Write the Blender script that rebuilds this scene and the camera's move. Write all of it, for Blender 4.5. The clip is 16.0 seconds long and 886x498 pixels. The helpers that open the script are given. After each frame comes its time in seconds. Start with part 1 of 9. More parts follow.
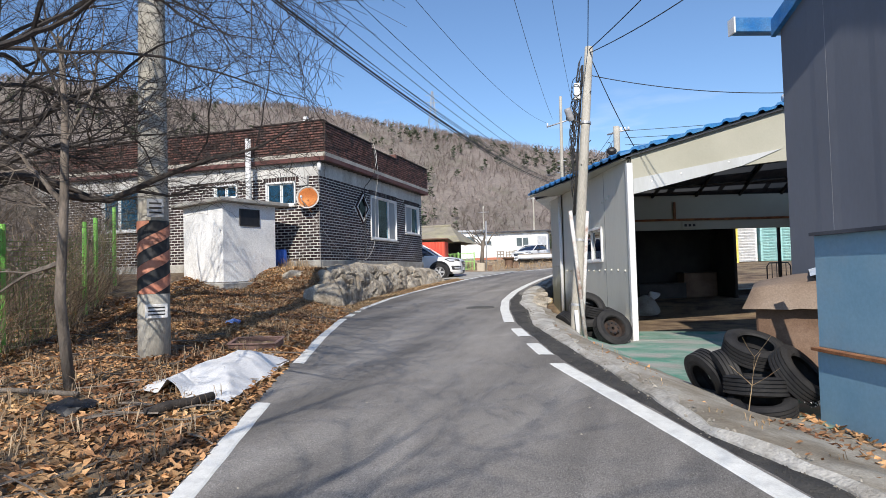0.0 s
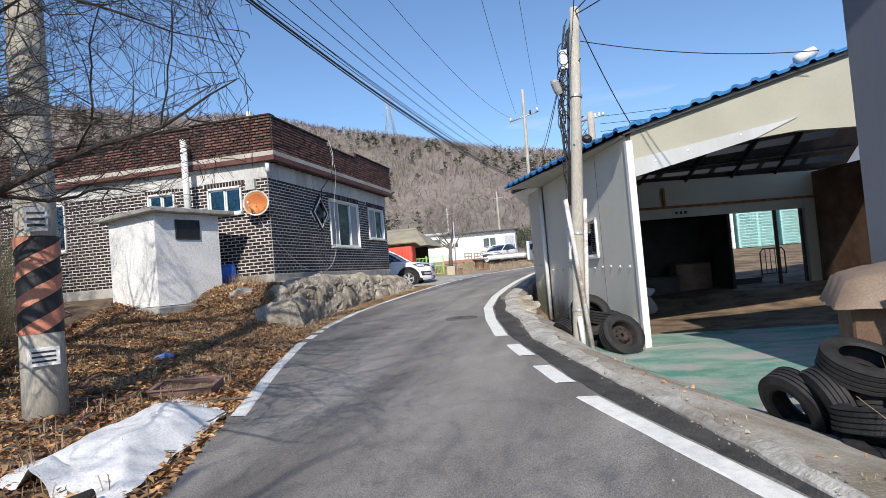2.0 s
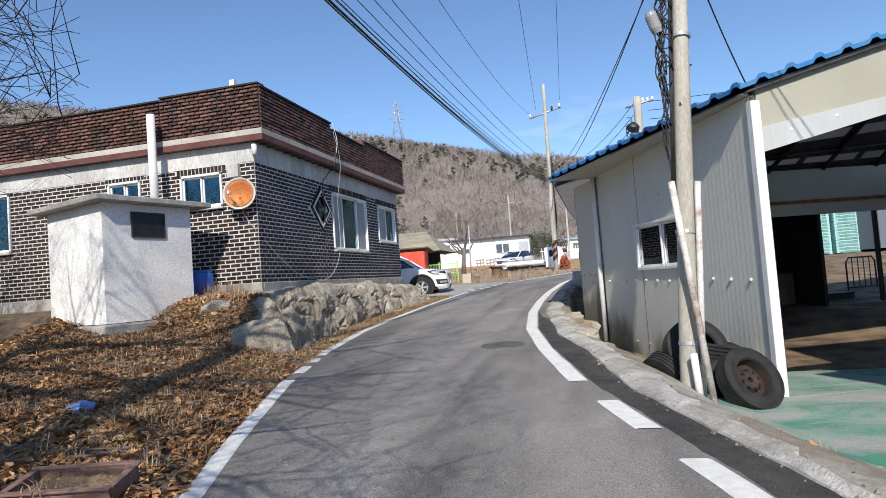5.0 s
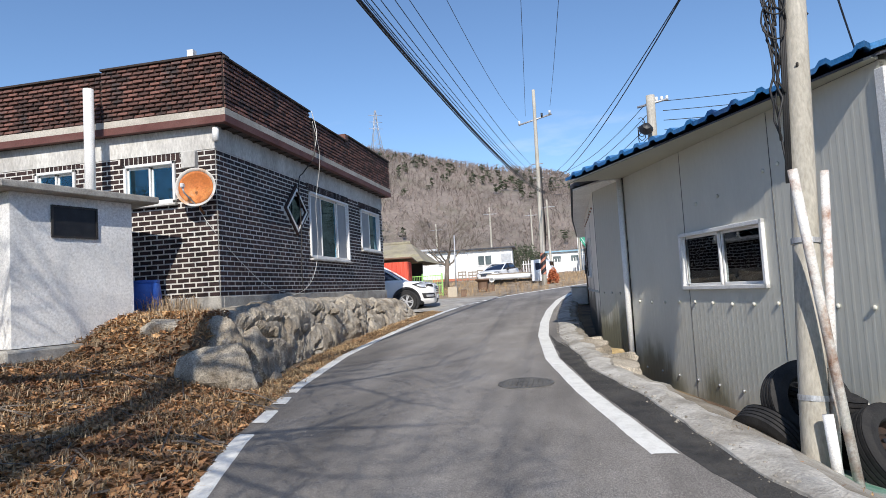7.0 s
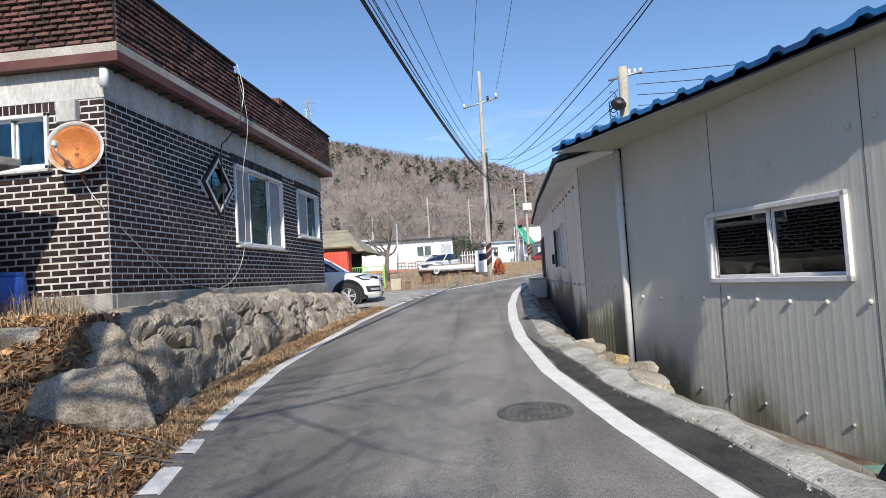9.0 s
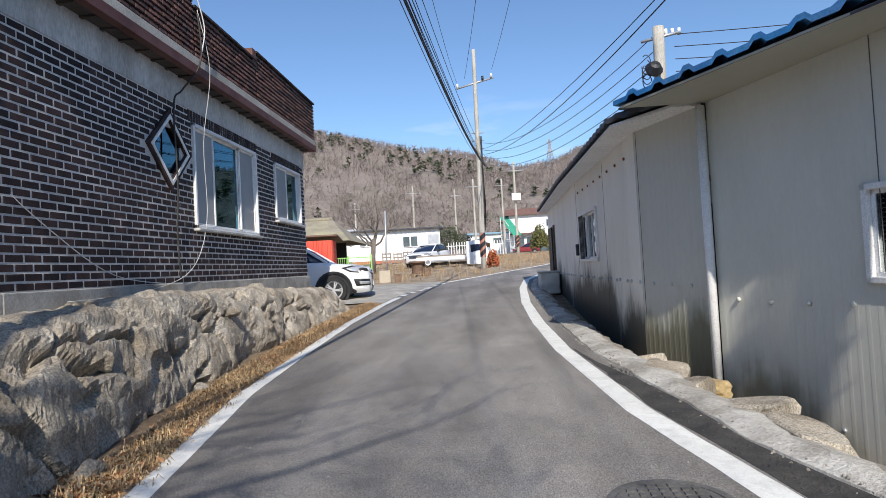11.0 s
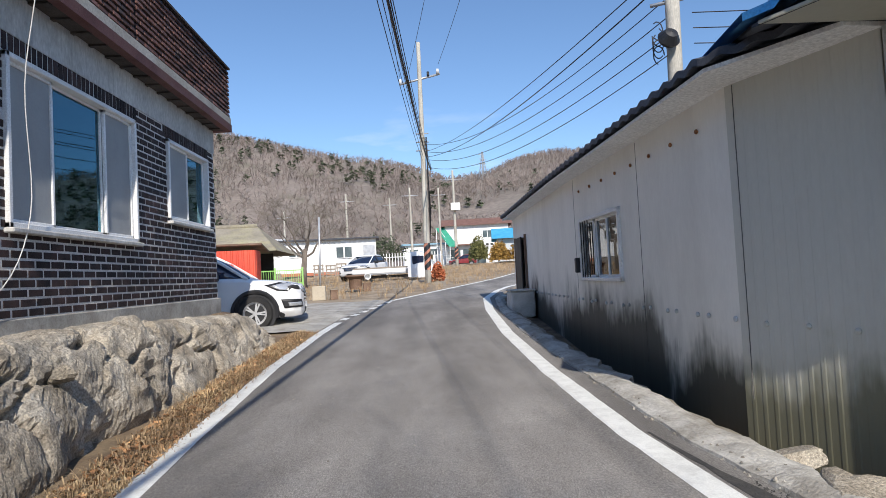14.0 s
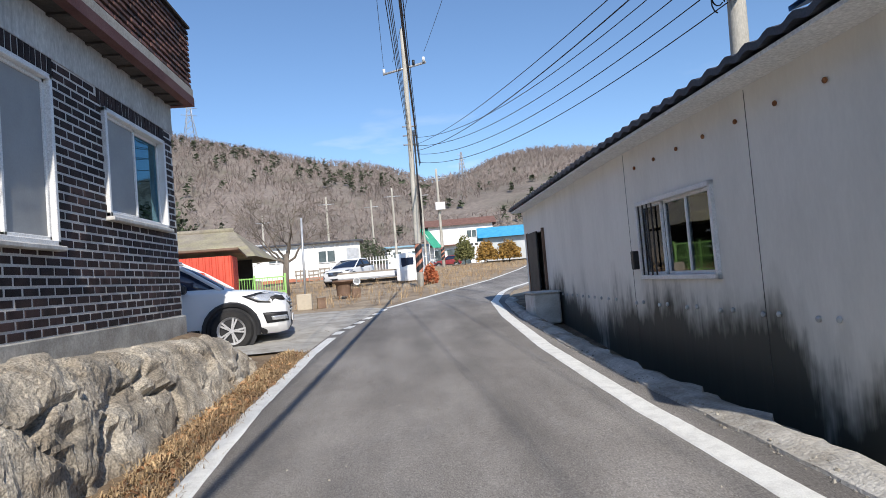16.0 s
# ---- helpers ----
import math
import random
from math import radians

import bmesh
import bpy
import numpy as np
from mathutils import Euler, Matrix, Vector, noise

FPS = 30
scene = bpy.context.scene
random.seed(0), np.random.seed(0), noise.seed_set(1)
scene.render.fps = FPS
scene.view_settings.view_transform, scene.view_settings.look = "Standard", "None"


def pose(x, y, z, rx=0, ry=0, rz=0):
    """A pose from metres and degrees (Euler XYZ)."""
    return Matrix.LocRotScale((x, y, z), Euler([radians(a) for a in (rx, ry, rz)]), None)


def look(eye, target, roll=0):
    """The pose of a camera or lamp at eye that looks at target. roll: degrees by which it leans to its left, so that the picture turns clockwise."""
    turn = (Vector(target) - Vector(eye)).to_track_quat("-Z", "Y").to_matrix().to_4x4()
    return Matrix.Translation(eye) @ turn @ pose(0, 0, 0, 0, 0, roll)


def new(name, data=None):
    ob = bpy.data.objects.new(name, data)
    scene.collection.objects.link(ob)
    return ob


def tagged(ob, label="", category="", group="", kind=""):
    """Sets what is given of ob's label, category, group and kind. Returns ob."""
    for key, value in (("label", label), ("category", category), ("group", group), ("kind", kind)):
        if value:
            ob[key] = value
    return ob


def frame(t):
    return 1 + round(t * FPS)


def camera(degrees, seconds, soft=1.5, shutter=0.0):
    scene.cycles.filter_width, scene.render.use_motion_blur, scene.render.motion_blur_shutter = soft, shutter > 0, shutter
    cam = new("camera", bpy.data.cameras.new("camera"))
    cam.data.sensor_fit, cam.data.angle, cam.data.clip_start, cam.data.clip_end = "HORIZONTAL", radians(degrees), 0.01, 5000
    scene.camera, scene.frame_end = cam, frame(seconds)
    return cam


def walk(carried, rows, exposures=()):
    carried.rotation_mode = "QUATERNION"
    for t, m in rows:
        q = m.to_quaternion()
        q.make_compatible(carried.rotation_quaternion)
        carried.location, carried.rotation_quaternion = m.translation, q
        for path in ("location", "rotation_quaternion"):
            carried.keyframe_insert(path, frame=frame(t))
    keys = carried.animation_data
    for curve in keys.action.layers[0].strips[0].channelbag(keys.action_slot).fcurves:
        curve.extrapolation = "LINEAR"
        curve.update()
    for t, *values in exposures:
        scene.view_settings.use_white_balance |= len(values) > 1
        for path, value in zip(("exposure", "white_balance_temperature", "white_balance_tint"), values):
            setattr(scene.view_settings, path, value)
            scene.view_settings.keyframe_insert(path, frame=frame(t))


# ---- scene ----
cam = camera(69.9, 16.0, 0.75)
PATH = [
    (0, (-0.124, -0.332, 1.394), (-0.697, 1.582, 1.466), -1.6),
    (0.5, (-0.31, 0.049, 1.403), (-0.825, 1.981, 1.452), -2.9),
    (1, (-0.496, 0.452, 1.415), (-0.97, 2.393, 1.49), -3.0),
    (1.5, (-0.688, 0.927, 1.419), (-1.127, 2.877, 1.496), -3.5),
    (2, (-0.8, 1.398, 1.455), (-1.263, 3.342, 1.534), -4.9),
    (2.5, (-0.985, 1.908, 1.489), (-1.463, 3.847, 1.594), -3.5),
    (3, (-1.182, 2.398, 1.494), (-1.666, 4.336, 1.595), -4.7),
    (3.2, (-1.22, 2.601, 1.524), (-1.73, 4.531, 1.645), -3.6),
    (5.3, (-2.051, 4.428, 1.589), (-2.526, 6.368, 1.688), -4.3),
    (5.5, (-2.146, 4.619, 1.618), (-2.604, 6.563, 1.72), -3.8),
    (6, (-2.366, 5.109, 1.632), (-2.854, 7.044, 1.768), -3.2),
    (6.5, (-2.527, 5.535, 1.631), (-3.003, 7.472, 1.776), -3.9),
    (7, (-2.729, 5.99, 1.679), (-3.133, 7.944, 1.81), -3.4),
    (7.5, (-2.95, 6.448, 1.692), (-3.312, 8.41, 1.824), -3.4),
    (8, (-3.092, 6.962, 1.695), (-3.367, 8.94, 1.804), -4.3),
    (8.5, (-3.323, 7.419, 1.711), (-3.564, 9.402, 1.803), -3.5),
    (9, (-3.5, 7.887, 1.736), (-3.7, 9.875, 1.827), -3.6),
    (9.2, (-3.565, 8.082, 1.753), (-3.752, 10.07, 1.861), -3.2),
    (11.3, (-4.289, 10.31, 1.81), (-4.419, 12.305, 1.868), -3.5),
    (11.5, (-4.372, 10.487, 1.832), (-4.483, 12.483, 1.906), -3.9),
    (12, (-4.516, 11.005, 1.857), (-4.641, 12.999, 1.957), -2.9),
    (12.5, (-4.604, 11.499, 1.882), (-4.67, 13.496, 1.975), -3.6),
    (13, (-4.712, 12.0, 1.92), (-4.731, 13.995, 2.054), -3.6),
    (13.5, (-4.735, 12.513, 1.924), (-4.741, 14.509, 2.047), -3.4),
    (14, (-4.799, 13.034, 1.95), (-4.725, 15.031, 2.034), -3.0),
    (14.5, (-5.005, 13.511, 1.989), (-4.918, 15.508, 2.066), -3.6),
    (15, (-5.02, 14.014, 1.978), (-4.928, 16.01, 2.044), -5.1),
    (15.5, (-5.207, 14.496, 1.984), (-5.093, 16.491, 2.068), -3.7),
    (16, (-5.24, 15.0, 2.004), (-5.104, 16.993, 2.089), -4.8),
]
walk(cam, [(t, look(eye, target, roll)) for t, eye, target, roll in PATH])

# ---- daylight: a clear early-spring noon sun from behind the camera ----
SUN_EAST, SUN_UP = 9.0, 37.5          # degrees east of due -y, and above the horizon
sun_to = Vector((math.sin(radians(SUN_EAST)) * math.cos(radians(SUN_UP)), -math.cos(radians(SUN_EAST)) * math.cos(radians(SUN_UP)), math.sin(radians(SUN_UP))))
world = bpy.data.worlds.new("sky")
scene.world = world
world.use_nodes = True
wn, wl = world.node_tree.nodes, world.node_tree.links
sky = wn.new("ShaderNodeTexSky")
sky.sky_type, sky.sun_disc = "NISHITA", False
sky.sun_elevation, sky.sun_rotation = radians(SUN_UP), math.atan2(sun_to.x, sun_to.y)
sky.air_density, sky.dust_density, sky.ozone_density, sky.altitude = 1.0, 0.3, 5.5, 100
wn["Background"].inputs["Strength"].default_value = 0.14
# a few thin clouds low over the hills
coords = wn.new("ShaderNodeTexCoord")
stretch = wn.new("ShaderNodeMapping")
stretch.inputs["Scale"].default_value = (2.2, 2.2, 9.0)
puff = wn.new("ShaderNodeTexNoise")
puff.inputs["Scale"].default_value, puff.inputs["Detail"].default_value = 2.2, 6.0
cut = wn.new("ShaderNodeMapRange")
cut.inputs["From Min"].default_value, cut.inputs["From Max"].default_value = 0.62, 0.84
cut.inputs["To Max"].default_value = 0.55
mixer = wn.new("ShaderNodeMix")
mixer.data_type = "RGBA"
mixer.inputs[7].default_value = (6.5, 6.8, 7.2, 1)
wl.new(coords.outputs["Generated"], stretch.inputs["Vector"])
wl.new(stretch.outputs[0], puff.inputs["Vector"])
wl.new(puff.outputs[0], cut.inputs["Value"])
upward = wn.new("ShaderNodeSeparateXYZ")
low_sky = wn.new("ShaderNodeMapRange")
low_sky.inputs["From Min"].default_value, low_sky.inputs["From Max"].default_value = 0.19, 0.3
low_sky.inputs["To Min"].default_value, low_sky.inputs["To Max"].default_value = 1.0, 0.0
thin = wn.new("ShaderNodeMath")
thin.operation = "MULTIPLY"
wl.new(coords.outputs["Generated"], upward.inputs[0])
wl.new(upward.outputs[2], low_sky.inputs["Value"])
wl.new(cut.outputs[0], thin.inputs[0])
wl.new(low_sky.outputs[0], thin.inputs[1])
wl.new(thin.outputs[0], mixer.inputs[0])
wl.new(sky.outputs[0], mixer.inputs[6])
wl.new(mixer.outputs[2], wn["Background"].inputs["Color"])
sun = new("sun", bpy.data.lights.new("sun", "SUN"))
sun.data.energy, sun.data.angle, sun.data.color = 4.4, radians(0.55), (1.0, 0.93, 0.83)
sun.matrix_world = look((0, 0, 40), Vector((0, 0, 40)) - sun_to)
scene.view_settings.exposure = 0.2

# ---- materials ----
def node(nt, kind, **values):
    n = nt.nodes.new(kind)
    for key, value in values.items():
        n.inputs[key.replace("_", " ")].default_value = value
    return n


def material(name, colours, scale=4.0, rough=0.8, metal=0.0, bump=0.15, fine=60.0, detail=6.0, grime=None, grime_scale=1.2, grime_amount=0.5, stretch=(1, 1, 1), piece=0.0, island=0.0, spec=0.5, distortion=0.0, sharp=(0.35, 0.65), grainy=1.0):
    """A surface that varies at two scales: colours run along a broad noise, a fine grain shades and bumps them, grime stains some of it."""
    m = bpy.data.materials.new(name)
    m.use_nodes = True
    nt = m.node_tree
    link = nt.links.new
    bsdf = nt.nodes["Principled BSDF"]
    bsdf.inputs["Roughness"].default_value, bsdf.inputs["Metallic"].default_value = rough, metal
    bsdf.inputs["Specular IOR Level"].default_value = spec
    co = nt.nodes.new("ShaderNodeTexCoord")
    mp = node(nt, "ShaderNodeMapping", Scale=stretch)
    geo = nt.nodes.new("ShaderNodeNewGeometry")
    link(geo.outputs["Position"], mp.inputs["Vector"])
    broad = node(nt, "ShaderNodeTexNoise", Scale=scale, Detail=detail, Roughness=0.6, Distortion=distortion)
    grain = node(nt, "ShaderNodeTexNoise", Scale=fine, Detail=4.0, Roughness=0.65)
    link(mp.outputs[0], broad.inputs["Vector"])
    link(mp.outputs[0], grain.inputs["Vector"])
    ramp = nt.nodes.new("ShaderNodeValToRGB")
    els = ramp.color_ramp.elements
    while len(els) < len(colours):
        els.new(0.5)
    for k, c in enumerate(colours):
        els[k].position = sharp[0] + (sharp[1] - sharp[0]) * k / max(1, len(colours) - 1)
        els[k].color = (*c, 1)
    link(broad.outputs[0], ramp.inputs[0])
    last = ramp.outputs[0]
    if grime:
        g = node(nt, "ShaderNodeTexNoise", Scale=grime_scale, Detail=8.0, Roughness=0.7)
        link(mp.outputs[0], g.inputs["Vector"])
        r = node(nt, "ShaderNodeMapRange", From_Min=0.45, From_Max=0.7, To_Min=0.0, To_Max=grime_amount)
        link(g.outputs[0], r.inputs[0])
        mx = nt.nodes.new("ShaderNodeMix")
        mx.data_type = "RGBA"
        mx.inputs[7].default_value = (*grime, 1)
        link(r.outputs[0], mx.inputs[0])
        link(last, mx.inputs[6])
        last = mx.outputs[2]
    shade = node(nt, "ShaderNodeMapRange", From_Min=0.3, From_Max=0.7, To_Min=1 - 0.22 * grainy, To_Max=1 + 0.2 * grainy)
    link(grain.outputs[0], shade.inputs[0])
    value = shade.outputs[0]
    if piece or island:
        rnd = nt.nodes.new("ShaderNodeObjectInfo").outputs["Random"] if piece else geo.outputs["Random Per Island"]
        spread = node(nt, "ShaderNodeMapRange", To_Min=1 - (piece or island), To_Max=1 + (piece or island))
        link(rnd, spread.inputs[0])
        mul = nt.nodes.new("ShaderNodeMath")
        mul.operation = "MULTIPLY"
        link(value, mul.inputs[0])
        link(spread.outputs[0], mul.inputs[1])
        value = mul.outputs[0]
    tint = nt.nodes.new("ShaderNodeVectorMath")
    tint.operation = "SCALE"
    link(last, tint.inputs[0])
    link(value, tint.inputs["Scale"])
    link(tint.outputs[0], bsdf.inputs["Base Color"])
    if bump:
        b = node(nt, "ShaderNodeBump", Strength=bump, Distance=0.02)
        link(grain.outputs[0], b.inputs["Height"])
        link(b.outputs[0], bsdf.inputs["Normal"])
    return m


def glass(name, tint=(0.6, 0.75, 0.78), rough=0.02, film=(0.95, 0.97, 1.0), ior=2.3):
    """A pane with something dark behind it: reflective, thinly see-through. film is the colour given to its
    reflections.
    """
    m = bpy.data.materials.new(name)
    m.use_nodes = True
    nt = m.node_tree
    nt.nodes.remove(nt.nodes["Principled BSDF"])
    clear = nt.nodes.new("ShaderNodeBsdfTransparent")
    clear.inputs[0].default_value = (*tint, 1)
    shine = nt.nodes.new("ShaderNodeBsdfGlossy")
    shine.inputs["Roughness"].default_value = rough
    shine.inputs["Color"].default_value = (*film, 1)
    wave = node(nt, "ShaderNodeTexNoise", Scale=1.3, Detail=1.0)
    bump = node(nt, "ShaderNodeBump", Strength=0.02, Distance=0.05)
    nt.links.new(wave.outputs[0], bump.inputs["Height"])
    nt.links.new(bump.outputs[0], shine.inputs["Normal"])
    fres = node(nt, "ShaderNodeFresnel", IOR=ior)
    mix = nt.nodes.new("ShaderNodeMixShader")
    nt.links.new(fres.outputs[0], mix.inputs[0])
    nt.links.new(clear.outputs[0], mix.inputs[1])
    nt.links.new(shine.outputs[0], mix.inputs[2])
    nt.links.new(mix.outputs[0], nt.nodes["Material Output"].inputs["Surface"])
    return m


M = {}
M["asphalt"] = material("asphalt", [(0.205, 0.19, 0.176), (0.262, 0.244, 0.226), (0.315, 0.295, 0.274)], 1.1, 0.88, bump=0.6, fine=120, grime=(0.14, 0.13, 0.121), grime_scale=0.9, grime_amount=0.55, stretch=(1, 0.4, 1), detail=10.0, grainy=2.2)
nt = M["asphalt"].node_tree
geo = nt.nodes.new("ShaderNodeNewGeometry")
chips = node(nt, "ShaderNodeTexVoronoi", Scale=75.0)
chip_cut = node(nt, "ShaderNodeMapRange", From_Min=0.1, From_Max=0.3, To_Min=1.45, To_Max=0.9)
wear = node(nt, "ShaderNodeTexNoise", Scale=0.55, Detail=3.0)
wear_map = node(nt, "ShaderNodeMapping", Scale=(2.4, 0.22, 1.0))
wear_map.inputs["Rotation"].default_value = (0, 0, radians(-18))
wear_cut = node(nt, "ShaderNodeMapRange", From_Min=0.35, From_Max=0.65, To_Min=0.78, To_Max=1.2)
spots = node(nt, "ShaderNodeTexNoise", Scale=9.0, Detail=8.0, Roughness=0.75)
spot_cut = node(nt, "ShaderNodeMapRange", From_Min=0.66, From_Max=0.74, To_Min=1.0, To_Max=1.55)
nt.links.new(geo.outputs["Position"], chips.inputs["Vector"])
nt.links.new(geo.outputs["Position"], wear_map.inputs["Vector"])
nt.links.new(geo.outputs["Position"], spots.inputs["Vector"])
nt.links.new(wear_map.outputs[0], wear.inputs["Vector"])
nt.links.new(chips.outputs["Distance"], chip_cut.inputs[0])
nt.links.new(wear.outputs[0], wear_cut.inputs[0])
nt.links.new(spots.outputs[0], spot_cut.inputs[0])
tone = nt.nodes["Principled BSDF"].inputs["Base Color"].links[0].from_socket
for cutter in (chip_cut, wear_cut, spot_cut):
    scaled = nt.nodes.new("ShaderNodeVectorMath")
    scaled.operation = "SCALE"
    nt.links.new(tone, scaled.inputs[0])
    nt.links.new(cutter.outputs[0], scaled.inputs["Scale"])
    tone = scaled.outputs[0]
nt.links.new(tone, nt.nodes["Principled BSDF"].inputs["Base Color"])
M["asphalt_patch"] = material("asphalt_patch", [(0.03, 0.03, 0.032), (0.07, 0.067, 0.064)], 3, 0.9, bump=1.0, fine=60, grime=(0.12, 0.11, 0.095), grime_scale=4, grime_amount=0.5)
M["line"] = material("road_paint", [(0.82, 0.82, 0.79), (0.74, 0.74, 0.71)], 2.5, 0.75, bump=0.25, fine=120, grime=(0.36, 0.35, 0.33), grime_scale=9, grime_amount=0.38, grainy=0.6)
M["concrete"] = material("concrete", [(0.33, 0.315, 0.285), (0.48, 0.46, 0.42)], 2.0, 0.9, bump=0.4, fine=50, grime=(0.15, 0.125, 0.09), grime_scale=2.6, grime_amount=0.6)
M["dirt_concrete"] = material("dirt_strewn_concrete", [(0.19, 0.155, 0.11), (0.33, 0.3, 0.25), (0.46, 0.44, 0.4)], 0.9, 0.95, bump=0.7, fine=45, grime=(0.16, 0.12, 0.08), grime_scale=3.2, grime_amount=0.6, detail=9.0)
M["concrete_pale"] = material("concrete_pale", [(0.5, 0.49, 0.46), (0.66, 0.65, 0.62)], 2.0, 0.9, bump=0.4, fine=60, grime=(0.3, 0.27, 0.22), grime_scale=2.5, grime_amount=0.6)
M["pole_concrete"] = material("pole_concrete", [(0.4, 0.38, 0.33), (0.55, 0.52, 0.46)], 3.0, 0.9, bump=0.2, fine=50, grime=(0.26, 0.23, 0.18), grime_scale=2.5, grime_amount=0.5, stretch=(1, 1, 0.3))
M["soil"] = material("soil", [(0.085, 0.055, 0.036), (0.17, 0.115, 0.074), (0.25, 0.175, 0.11)], 1.6, 0.95, bump=1.0, fine=35, grime=(0.32, 0.25, 0.14), grime_scale=0.8, grime_amount=0.6)
M["leaf"] = material("dry_leaf", [(0.18, 0.085, 0.042), (0.38, 0.2, 0.09), (0.54, 0.34, 0.165)], 1.5, 0.7, bump=0.1, fine=80, island=0.55)
M["straw"] = material("dry_grass", [(0.31, 0.205, 0.115), (0.52, 0.375, 0.21)], 1.0, 0.85, bump=0, fine=40, island=0.45)
M["straw_dark"] = material("dead_weeds", [(0.26, 0.185, 0.12), (0.46, 0.345, 0.225)], 1.0, 0.9, bump=0, fine=40, island=0.5)
M["rock"] = material("rock", [(0.27, 0.225, 0.17), (0.43, 0.375, 0.3), (0.57, 0.515, 0.43)], 2.2, 0.92, bump=1.0, fine=60, grainy=2.6, grime=(0.13, 0.12, 0.1), grime_scale=3.0, grime_amount=0.65, detail=10.0, island=0.18, distortion=0.6)
M["brick_dark"] = material("dark_brick", [(0.018, 0.012, 0.0125), (0.055, 0.033, 0.031)], 5, 0.7, bump=0.35, fine=120, piece=0.35, spec=0.25)
M["brick_dark_i"] = material("dark_brick_rest", [(0.018, 0.012, 0.0125), (0.055, 0.033, 0.031)], 5, 0.7, bump=0.35, fine=120, island=0.35, spec=0.25)
M["mortar"] = material("mortar", [(0.6, 0.58, 0.55), (0.74, 0.72, 0.69)], 4, 0.95, bump=0.5, fine=70, grime=(0.3, 0.28, 0.25), grime_scale=2, grime_amount=0.4)
M["tile_red"] = material("red_brown_brick", [(0.07, 0.036, 0.031), (0.135, 0.06, 0.046), (0.05, 0.035, 0.034)], 3, 0.75, bump=0.4, fine=90, piece=0.6)
M["tile_red_i"] = material("red_brown_brick_rest", [(0.07, 0.036, 0.031), (0.135, 0.06, 0.046), (0.05, 0.035, 0.034)], 3, 0.75, bump=0.4, fine=90, island=0.6)
M["tile_back"] = material("brick_joint_dark", [(0.03, 0.022, 0.02), (0.055, 0.04, 0.036)], 4, 0.95)
M["frieze"] = material("weathered_render", [(0.5, 0.49, 0.47), (0.66, 0.65, 0.62)], 1.2, 0.9, bump=0.3, fine=30, grime=(0.28, 0.26, 0.23), grime_scale=1.5, grime_amount=0.7, stretch=(1, 1, 0.4))
M["band"] = material("stained_concrete_band", [(0.4, 0.37, 0.32), (0.55, 0.51, 0.45)], 1.5, 0.9, bump=0.3, fine=40, grime=(0.24, 0.2, 0.16), grime_scale=2, grime_amount=0.5)
# one very dark brown for the roof slab and its battens
M["soffit"] = material("dark_brown_soffit", [(0.035, 0.029, 0.026), (0.085, 0.07, 0.06)], 2.0, 0.9, bump=0.3, fine=40)
M["fascia"] = material("red_brown_fascia", [(0.085, 0.028, 0.024), (0.16, 0.055, 0.045)], 2, 0.7, bump=0.2, fine=60, grime=(0.1, 0.07, 0.06), grime_scale=2, grime_amount=0.55)
M["white_wall"] = material("white_plaster", [(0.78, 0.78, 0.77), (0.86, 0.86, 0.85)], 1.5, 0.9, bump=0.25, fine=35, grime=(0.55, 0.52, 0.47), grime_scale=1.2, grime_amount=0.3)
M["white"] = material("white_frame", [(0.74, 0.74, 0.74), (0.84, 0.84, 0.83)], 3, 0.4, bump=0.05, fine=80, grime=(0.5, 0.48, 0.45), grime_scale=5, grime_amount=0.3)
M["aluminium"] = material("grey_aluminium", [(0.5, 0.5, 0.5), (0.66, 0.66, 0.66)], 4, 0.42, metal=0.6, bump=0.05)
M["panel_grey"] = material("pale_grey_sheet", [(0.5, 0.52, 0.53), (0.58, 0.6, 0.61)], 0.8, 0.5, bump=0.02, fine=30, grainy=0.15, grime=(0.36, 0.36, 0.33), grime_scale=0.9, grime_amount=0.5, stretch=(1, 1, 0.35))
M["panel_cream"] = material("cream_sheet", [(0.4, 0.39, 0.315), (0.46, 0.45, 0.37)], 0.8, 0.5, bump=0.02, fine=30, grainy=0.15, grime=(0.42, 0.4, 0.33), grime_scale=0.9, grime_amount=0.4)
M["panel_dark"] = material("slate_grey_sheet", [(0.15, 0.162, 0.195), (0.18, 0.193, 0.228)], 0.6, 0.5, bump=0.02, fine=30, grainy=0.15, spec=0.3, grime=(0.13, 0.135, 0.15), grime_scale=1.5, grime_amount=0.3, stretch=(1, 1, 0.3))
M["blue_sheet"] = material("sky_blue_board", [(0.19, 0.36, 0.49), (0.26, 0.44, 0.56)], 0.9, 0.55, bump=0.04, fine=30, grainy=0.3, grime=(0.3, 0.4, 0.46), grime_scale=1.1, grime_amount=0.6)
M["blue_roof"] = material("blue_roof", [(0.015, 0.14, 0.4), (0.04, 0.22, 0.5)], 2, 0.45, bump=0.05, fine=50, grime=(0.2, 0.3, 0.4), grime_scale=3, grime_amount=0.4)
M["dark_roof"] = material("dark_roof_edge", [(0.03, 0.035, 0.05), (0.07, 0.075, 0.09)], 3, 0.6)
M["steel_dark"] = material("dark_steel", [(0.035, 0.033, 0.032), (0.07, 0.065, 0.06)], 3, 0.6, metal=0.3, bump=0.1)
M["rust"] = material("rust", [(0.16, 0.06, 0.025), (0.35, 0.15, 0.06)], 6, 0.85, bump=0.4, fine=60)
M["white_rust"] = material("rusting_white_pipe", [(0.75, 0.74, 0.72), (0.62, 0.6, 0.56)], 4, 0.6, grime=(0.25, 0.1, 0.04), grime_scale=5, grime_amount=1.0)
